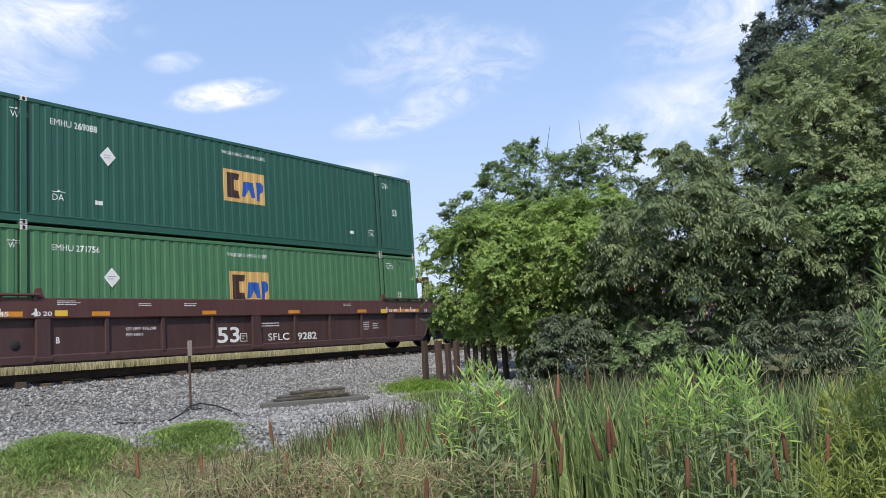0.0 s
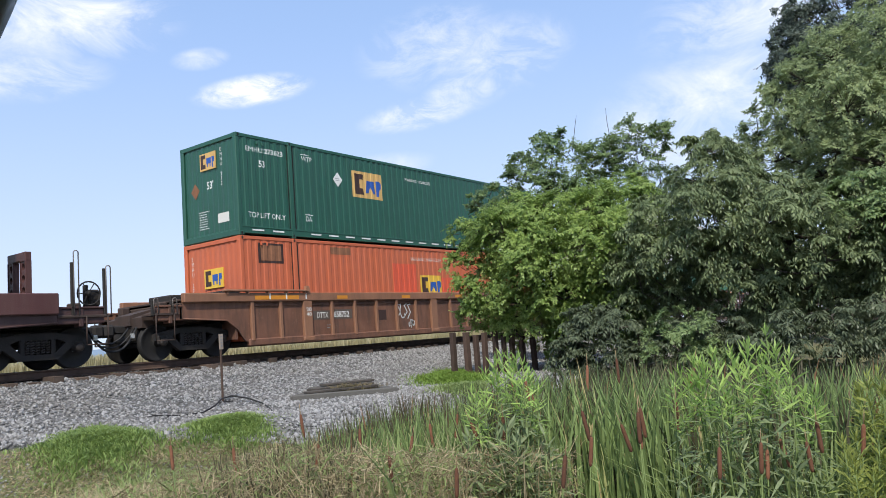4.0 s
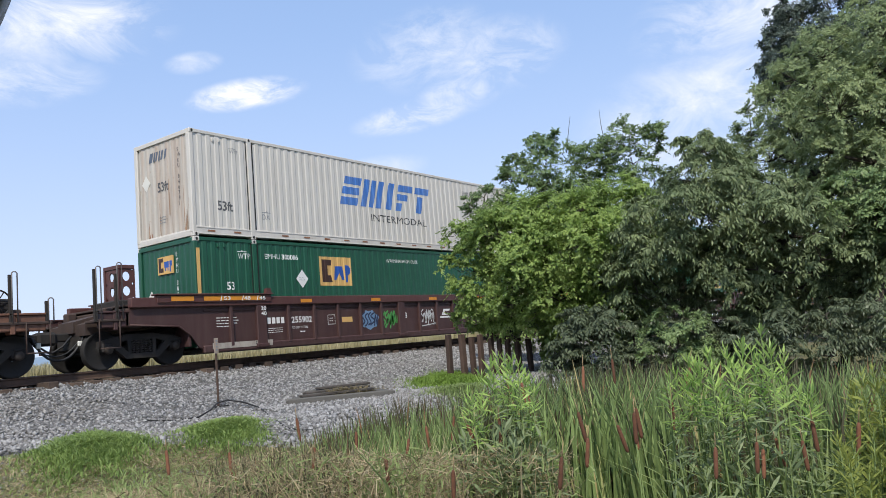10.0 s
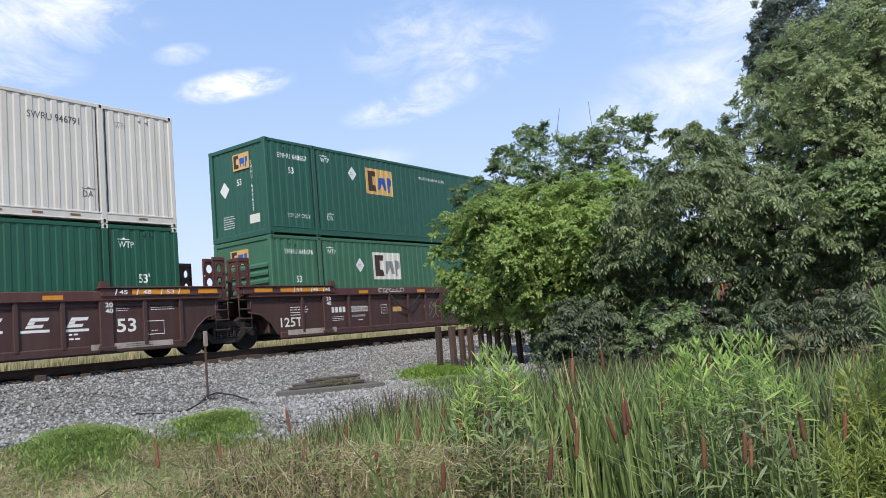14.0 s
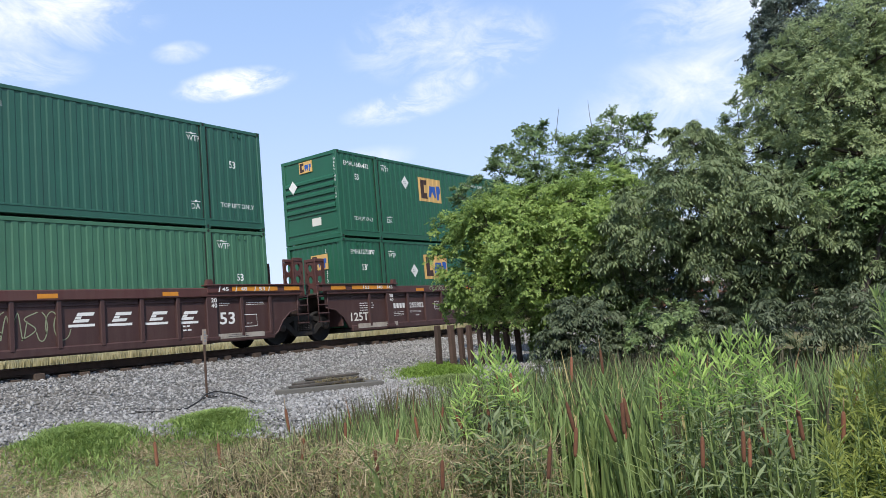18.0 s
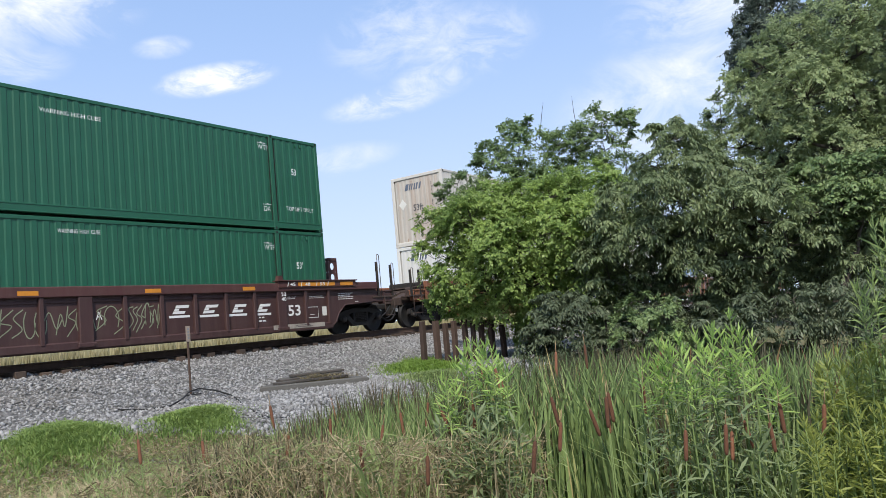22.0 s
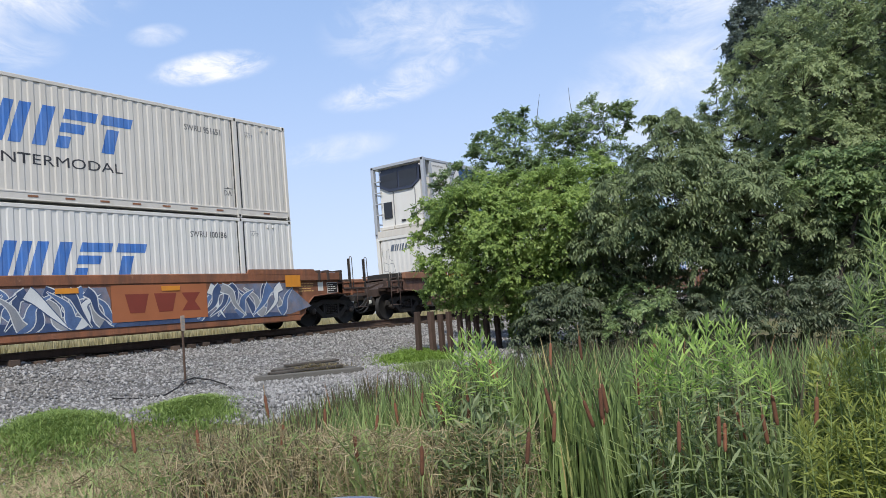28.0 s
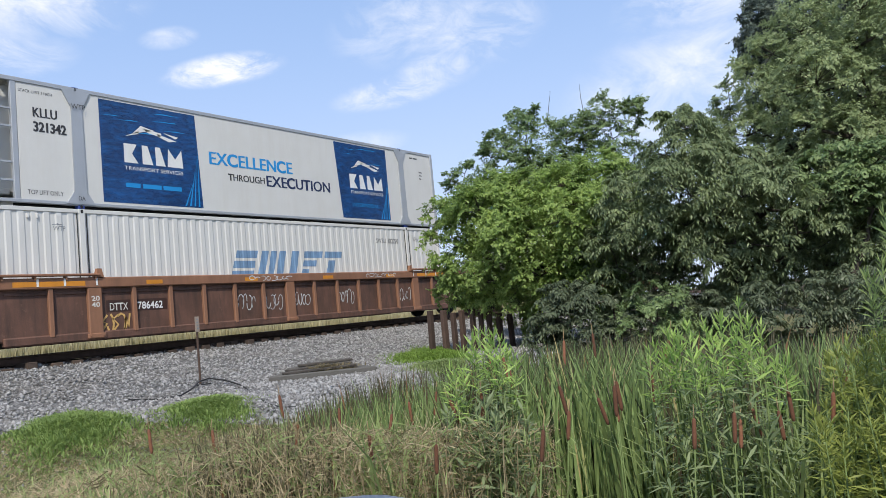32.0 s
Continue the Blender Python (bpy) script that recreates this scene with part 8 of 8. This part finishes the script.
CATS = [(5.35, 3.11, -0.36), (5.23, 2.91, -0.37), (5.63, 3.01, -0.32), (4.8, 2.82, -0.49), (5.1, 2.91, -0.46), (4.32, 2.41, -0.65), (3.59, 2.24, -0.67), (4.7, 2.13, -0.52), (4.53, 2.02, -0.56), (4.53, 1.98, -0.61), (5.96, 2.55, -0.31), (4.88, 1.97, -0.54), (4.98, 1.98, -0.54), (5.01, 1.88, -0.59), (4.26, 1.54, -0.71), (4.53, 1.39, -0.7), (4.43, 1.33, -0.75), (5.05, 1.02, -0.62), (4.85, 0.94, -0.64), (4.85, 0.91, -0.7), (4.73, 0.97, -0.73), (4.51, 4.78, -0.55), (3.95, 4.47, -0.59), (4.4, 4.31, -0.64), (4.23, 3.89, -0.68), (4.81, 3.85, -0.6), (4.74, 3.61, -0.65), (3.57, 2.79, -0.71), (4.47, 2.95, -0.57), (3.63, 3.19, -0.7), (3.34, 4.94, -0.62), (3.68, 4.68, -0.67), (6.36, 2.9, -0.33)]
first_cat = None
rnd = random.Random(3)
for cx, cy, cz in CATS:
    cx, cy, cz = 0.79 * cx, 0.79 * cy, 0.1 + 0.79 * (cz - 0.1)
    gz = float(ground_z(np.array(cx), np.array(cy))) - 0.03
    s = max(0.35, (cz - gz) / 1.155)
    m = Matrix.Translation((cx, cy, gz)) @ Euler((rnd.gauss(0, 0.11), rnd.gauss(0, 0.11), rnd.uniform(0, 6))).to_matrix().to_4x4()
    if first_cat is None:
        first_cat = cattail_thing()
        first_cat.matrix_basis = m
        ob = first_cat
    else:
        ob = copy_thing(first_cat, m)
    k = 0.35 + 0.65 * min(1.0, s)
    ob.scale = (0.86 * k, 0.86 * k, s)


def weed(label, d, shoots, tops, young, old, leaf, seed, per=30, slack=0.8):
    """A clump of leafy shoots: long leaves (old) below, a tuft of shorter ones (young) at each tip.
    tops: (bearing, slope of the tips) pairs; leaf: length and width."""
    rng = np.random.default_rng(seed)
    top = tagged(new("tall_weed"), label, "weed", group="tall weeds")
    az0, az1 = tops[0][0], tops[0][-1]
    mid_az = 0.5 * (az0 + az1)
    g = Geo()
    tip_lot, low_lot = [], []
    for i in range(shoots):
        az = az0 + (az1 - az0) * (i + rng.uniform(0.1, 0.9)) / shoots
        far = d + rng.uniform(-0.18, 0.22)
        el = np.interp(az, *tops) - slack * abs(rng.normal(0, 1)) * (i % 3 > 0)
        tip_z = EYE.z + far * math.tan(math.radians(el))
        foot = math.radians(mid_az + 0.75 * (az - mid_az))
        bx, by = far * math.sin(foot), far * math.cos(foot)
        base = np.array((bx, by, float(ground_z(np.array(bx), np.array(by))) - 0.03))
        tip = np.array((far * math.sin(math.radians(az)), far * math.cos(math.radians(az)), tip_z))
        mid = base * 0.45 + tip * 0.55 + rng.normal(0, 0.025, 3)
        g.tube([base, mid, tip], [0.007, 0.0055, 0.002], 5)
        for lot, lo, hi, n, ln in ((tip_lot, 0.80, 1.0, per, 0.9), (low_lot, 0.25, 0.84, int(per * 1.5), 1.3)):
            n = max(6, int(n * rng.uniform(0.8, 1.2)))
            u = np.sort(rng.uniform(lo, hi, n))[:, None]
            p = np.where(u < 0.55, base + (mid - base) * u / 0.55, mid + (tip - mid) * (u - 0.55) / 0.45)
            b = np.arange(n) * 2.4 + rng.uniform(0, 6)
            rise = (2.0 * np.clip((u[:, 0] - 0.78) / 0.22, 0, 1) ** 2 + 0.25 if lot is tip_lot else -0.05) + rng.normal(0, 0.30, n)
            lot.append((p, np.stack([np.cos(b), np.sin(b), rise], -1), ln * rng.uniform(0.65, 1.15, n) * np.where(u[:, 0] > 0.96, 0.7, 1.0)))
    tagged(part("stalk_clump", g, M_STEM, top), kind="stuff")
    # where old is duller than young, the lower leaves' shade is in their colour
    for name, lot, material in (("young_leaves", tip_lot, young), ("mature_leaves", low_lot, old)):
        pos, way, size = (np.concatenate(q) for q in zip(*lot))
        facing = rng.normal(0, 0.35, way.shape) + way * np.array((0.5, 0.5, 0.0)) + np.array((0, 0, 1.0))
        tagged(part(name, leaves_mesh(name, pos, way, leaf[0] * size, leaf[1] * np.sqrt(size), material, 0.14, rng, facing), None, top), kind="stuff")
    return top


weed("bright green weed with tufted tips, lower leaves dulled for shade", 4.2, 13,
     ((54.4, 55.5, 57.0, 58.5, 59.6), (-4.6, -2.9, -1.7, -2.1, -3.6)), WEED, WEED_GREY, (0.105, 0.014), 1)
weed("low dull green weed at the ditch edge", 3.95, 13, ((54.0, 57.0, 60.0), (-7.6, -6.4, -7.8)), WEED_GREY, WEED_GREY, (0.115, 0.019), 6, 20, 1.4)
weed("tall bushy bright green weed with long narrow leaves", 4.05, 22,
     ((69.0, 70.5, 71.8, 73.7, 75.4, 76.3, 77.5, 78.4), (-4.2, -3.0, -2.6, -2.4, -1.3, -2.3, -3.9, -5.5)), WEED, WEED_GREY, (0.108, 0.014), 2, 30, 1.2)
weed("low dull green weed among the reeds", 3.8, 8, ((69.0, 73.0, 78.0), (-9.6, -8.6, -9.8)), WEED_GREY, WEED_GREY, (0.13, 0.016), 3, 18, 1.6)
weed("fine-leaved yellowish green weed among reeds", 4.1, 26, ((80.4, 81.4, 83.0, 86.5), (-5.6, -4.5, -4.3, -4.0)), WEED_YELLOW, WEED_YELLOW, (0.085, 0.010), 5, 56, 2.2)
weed("tall feathery green weed at the ditch", 4.0, 10, ((83.0, 84.4, 85.6, 88.5), (-1.5, 2.6, 4.4, 3.0)), WEED_LEAN, WEED_LEAN, (0.095, 0.010), 4, 46, 2.2)
weed("low fine-leaved weed at the ditch edge", 3.6, 22, ((79.0, 82.0, 87.0), (-8.8, -8.0, -8.2)), WEED_YELLOW, WEED_YELLOW, (0.085, 0.010), 10, 44, 1.8)

# ---- trackside things ----


def sign_stand():
    x, y = 9.75, 13.05
    gz = float(ground_z(np.array(x), np.array(y))) + 0.035
    st = tagged(new("sign_stand"), "thin rusty steel post standing on the gravel", "stand")
    st.matrix_basis = pose(x, y, gz)
    part("pole", Geo().box(-0.022, 0.022, -0.014, 0.014, 0.02, 1.35, 0.005), mat("rusty_post", (0.10, 0.065, 0.048), 0.8, 0.2, var=0.3), st)
    part("sign_plate", Geo().box(-0.05, 0.05, -0.026, -0.014, 1.06, 1.37, 0.004), mat("weathered_plate", (0.33, 0.27, 0.22), 0.7, var=0.3, dirt=RUST, amount=0.5), st, "narrow faded plate")
    painted("plate_marks", [rect(-0.02, 1.12 + i * 0.06, 0.025, 1.15 + i * 0.06) for i in range(4)], M_GREY_INK, st, -0.027)
    for a in (-2.6, -0.5, 1.57):
        part("foot", Geo().box(-0.01, 0.20, -0.02, 0.02, 0.0, 0.02, 0.004, Matrix.Rotation(a, 4, "Z")), M_RUBBER, st, "short black foot plate")
    return st


sign_stand()


def cable():
    pts = [(7.9, 12.6, 0.0), (8.05, 12.0, 0.0), (8.35, 11.75, 0.02), (8.9, 12.15, 0.08), (9.5, 12.75, 0.11), (9.85, 12.9, 0.12), (10.0, 12.6, 0.08), (9.8, 11.9, 0.02), (9.2, 11.0, 0.0), (8.46, 10.0, 0.0), (7.95, 9.21, 0.0), (7.83, 8.89, 0.0), (7.85, 8.67, 0.0), (7.99, 8.5, 0.0)]
    g = Geo().tube([(a, b, float(ground_z(np.array(a), np.array(b))) + 0.050 + c) for a, b, c in pts], 0.016, 6)
    ob = new("cable", mesh_of("cable", g, M_RUBBER))
    tagged(ob, "black cable trailing over the gravel", "cable")


cable()


def timber_frame():
    fr = tagged(new("timber_frame"), "weathered grey timber frame lying on the gravel", "timber")
    p = [Vector(v) for v in ((10.35, 11.65, 0), (11.75, 10.15, 0), (13.0, 12.0, 0), (11.7, 12.6, 0))]
    for i, (a, b) in enumerate(((0, 1), (1, 2), (2, 3), (3, 0))):
        d = p[b] - p[a]
        m = Matrix.Translation(p[a]) @ Matrix.Rotation(math.atan2(d.y, d.x), 4, "Z")
        gz = float(ground_z(np.array((p[a].x + p[b].x) / 2), np.array((p[a].y + p[b].y) / 2))) + 0.02
        m.translation.z = gz
        part("beam", Geo().box(0.0 if i % 2 == 0 else 0.2, d.length - (0.0 if i % 2 == 0 else 0.2), -0.1, 0.1, 0.0, (0.13, 0.10, 0.17, 0.10)[i], 0.015, m), M_GREYWOOD, fr)
    gz = float(ground_z(np.array(12.0), np.array(12.3))) + 0.05
    for a, b, h in (((10.9, 11.9), (12.3, 11.2), 0.12), ((11.2, 12.1), (12.7, 11.7), 0.15), ((11.8, 12.35), (12.95, 11.9), 0.20)):
        d = Vector((b[0] - a[0], b[1] - a[1], 0))
        m = Matrix.Translation((a[0], a[1], gz)) @ Matrix.Rotation(math.atan2(d.y, d.x), 4, "Z")
        part("loose_plank", Geo().box(0, d.length, -0.11, 0.11, h - 0.05, h, 0.01, m), M_ROTTEN, fr, "dark rotten plank")
    return fr


timber_frame()
mound("frame_weeds", "sparse dry weeds inside the timber frame", 11.9, 11.5, 0.9, 0.4, -0.5, 450, 0.2, GRASS_DEAD, 6)


def post_row():
    gz = -1.05
    mesh = None
    posts = [(14.93, 11.05, 1.15, 0.15), (15.30, 10.89, 1.13, 0.17), (15.53, 10.78, 1.05, 0.14), (15.74, 10.68, 1.09, 0.15), (16.03, 10.54, 1.10, 0.15), (16.24, 10.43, 1.00, 0.14), (16.43, 10.33, 0.99, 0.14), (16.69, 10.19, 0.93, 0.20), (16.98, 10.02, 0.88, 0.15)]
    group = "row of old posts"
    for x, y, h, w in posts:
        g = Geo().box(-w / 2, w / 2, -0.05, 0.05, -0.25, h, 0.012)
        ob = new("wooden_post", mesh_of("wooden_post", g, M_BROWNWOOD))
        ob.matrix_basis = pose(x, y, float(ground_z(np.array(x), np.array(y))), random.uniform(-1, 1), random.uniform(-1.5, 1.5), random.uniform(-15, 15))
        tagged(ob, "short dark brown wooden post in the grass", "post", group=group)


post_row()


def near_car():
    """The car from whose side window the train is seen: it faces az -35, its open window looks along az 55."""
    paint = mat("dark_car_trim", (0.03, 0.032, 0.035), 0.4, var=0.1, bump=0.05)
    silver = mat("silver_blue_paint", (0.50, 0.53, 0.57), 0.35, 0.4, var=0.05, bump=0)
    floor_z = float(ground_z(np.array(0.0), np.array(0.0)))
    car = tagged(new("parked_car"), "silver blue parked car with a black window pillar", "car")
    m = Matrix.Translation((0, 0, floor_z)) @ Matrix.Rotation(radians(125), 4, "Z")
    car.matrix_basis = m
    back = m.inverted()
    up = EYE.z - floor_z
    low = [(2.05, 0.28), (2.10, 0.55), (1.95, 0.72), (0.95, 0.90), (0.60, 0.93), (-1.35, 0.95), (-2.15, 0.90), (-2.30, 0.60), (-2.25, 0.28)]
    part("body", Geo().prism(low, -0.44, 1.36), silver, car)
    roof = [(0.28, up + 0.35), (0.05, up + 0.40), (-1.0, up + 0.42), (-1.55, up + 0.36), (-1.55, up + 0.33), (0.28, up + 0.31)]
    part("roof", Geo().prism(roof, -0.40, 1.32), silver, car)
    line = [back @ Vector(q) for q in [(0.197, 0.429, 0.468), (0.178, 0.517, 0.345), (0.171, 0.536, 0.306), (0.143, 0.576, 0.187)]]
    foot = Vector((0.98, -0.42, 0.90))
    part("window_pillar", Geo().tube(line[:3] + [line[2] * 0.4 + foot * 0.6, foot], 0.05, 10), paint, car, "black window pillar")
    for a, b in (((0.28, 1.30, up + 0.33), (0.98, 1.34, 0.90)), ((-0.62, 1.30, up + 0.37), (-0.55, 1.34, 0.93)), ((-0.62, -0.41, up + 0.37), (-0.60, -0.42, 0.93)), ((-1.5, -0.38, up + 0.33), (-1.95, -0.42, 0.92)), ((-1.5, 1.30, up + 0.33), (-1.95, 1.34, 0.92))):
        part("window_pillar", Geo().tube([a, b], 0.045, 8), paint, car, "black window pillar")
    c, a, b, e = Vector((0.413, 0.420, -0.108)), 0.120, 0.06, 0.075
    g = Geo()
    n, mrows = 24, 12
    prof = [(max(1e-3, math.sin(math.pi * i / mrows)) ** 0.6, -math.cos(math.pi * i / mrows)) for i in range(mrows + 1)]
    turn = Matrix.Rotation(radians(-47), 3, "Z")
    for r, h in prof:
        for j in range(n):
            t = 2 * math.pi * j / n
            ct, st = math.cos(t), math.sin(t)
            q = Vector((a * r * math.copysign(abs(ct) ** 0.8, ct), b * r * math.copysign(abs(st) ** 0.8, st), e * h))
            g.v.append(tuple(back @ (c + turn @ q)))
    for i in range(mrows):
        for j in range(n):
            k0, k1 = i * n + j, i * n + (j + 1) % n
            g.f.append([k0, k1, k1 + n, k0 + n])
            g.s.append(True)
    part("mirror_housing", g, silver, car, "silver blue mirror housing")
    p = back @ c
    part("mirror_arm", Geo().tube([(p.x, p.y, p.z - 0.03), (p.x + 0.05, -0.48, p.z - 0.10), (p.x + 0.10, -0.40, 0.90)], 0.028, 8), paint, car)
    for x in (1.28, -1.40):
        for y in (-0.37, 1.29):
            w = part("wheel", Geo().lathe([(0.19, -0.08), (0.29, -0.09), (0.315, -0.06), (0.32, 0.0), (0.315, 0.06), (0.29, 0.09), (0.19, 0.08)], 24, "y", (x, y, 0.31)), M_RUBBER, car, "black rubber tyre")
            part("rim", Geo().lathe([(0.0, -0.06), (0.06, -0.065), (0.17, -0.05), (0.20, -0.075), (0.20, 0.075), (0.17, 0.05), (0.06, 0.065), (0.0, 0.06)], 20, "y", (x, y, 0.31)), M_ALU, w, "silver wheel rim")


near_car()

# ---- sleepers, last ----
sleeper = mesh_of("sleeper", Geo().box(-0.115, 0.115, -1.30, 1.30, -0.34, -0.182, 0.012), M_TIE)
plate = mesh_of("tie_plate", Geo().box(-0.09, 0.09, -GAUGE - 0.13, -GAUGE + 0.13, -0.183, -0.172, 0.003).box(-0.09, 0.09, GAUGE - 0.13, GAUGE + 0.13, -0.183, -0.172, 0.003), M_RAIL)
rnd = random.Random(9)
for i in range(190):
    x = -12 + i * 0.497
    ob = part("sleeper", sleeper, None, track)
    ob.matrix_basis = pose(x + rnd.gauss(0, 0.02), YC + rnd.gauss(0, 0.05), rnd.gauss(-0.012, 0.016), 0, 0, rnd.gauss(0, 0.8))
g = Geo()
for i in range(400):
    x = 83 + i * 0.5
    g.box(x - 0.11, x + 0.11, YC - 1.3, YC + 1.3, -0.34, -0.18, 0.01)
tagged(part("far_sleepers", g, M_TIE, track), kind="stuff")


def motions():
    """The train rolls by, its wheels turning."""
    steps = [2.0 * i for i in range(17)]
    for ob, x, z in TRAIN:
        walk(ob, [(t, pose(x + train_x(t), YC, z)) for t in steps])
    turns = [4 * i / 30 for i in range(241)]
    for ob, dx in SPIN:
        walk(ob, [(t, pose(dx, 0, WHEEL_R, 0, math.degrees(train_x(t) / WHEEL_R), 0)) for t in turns])


motions()
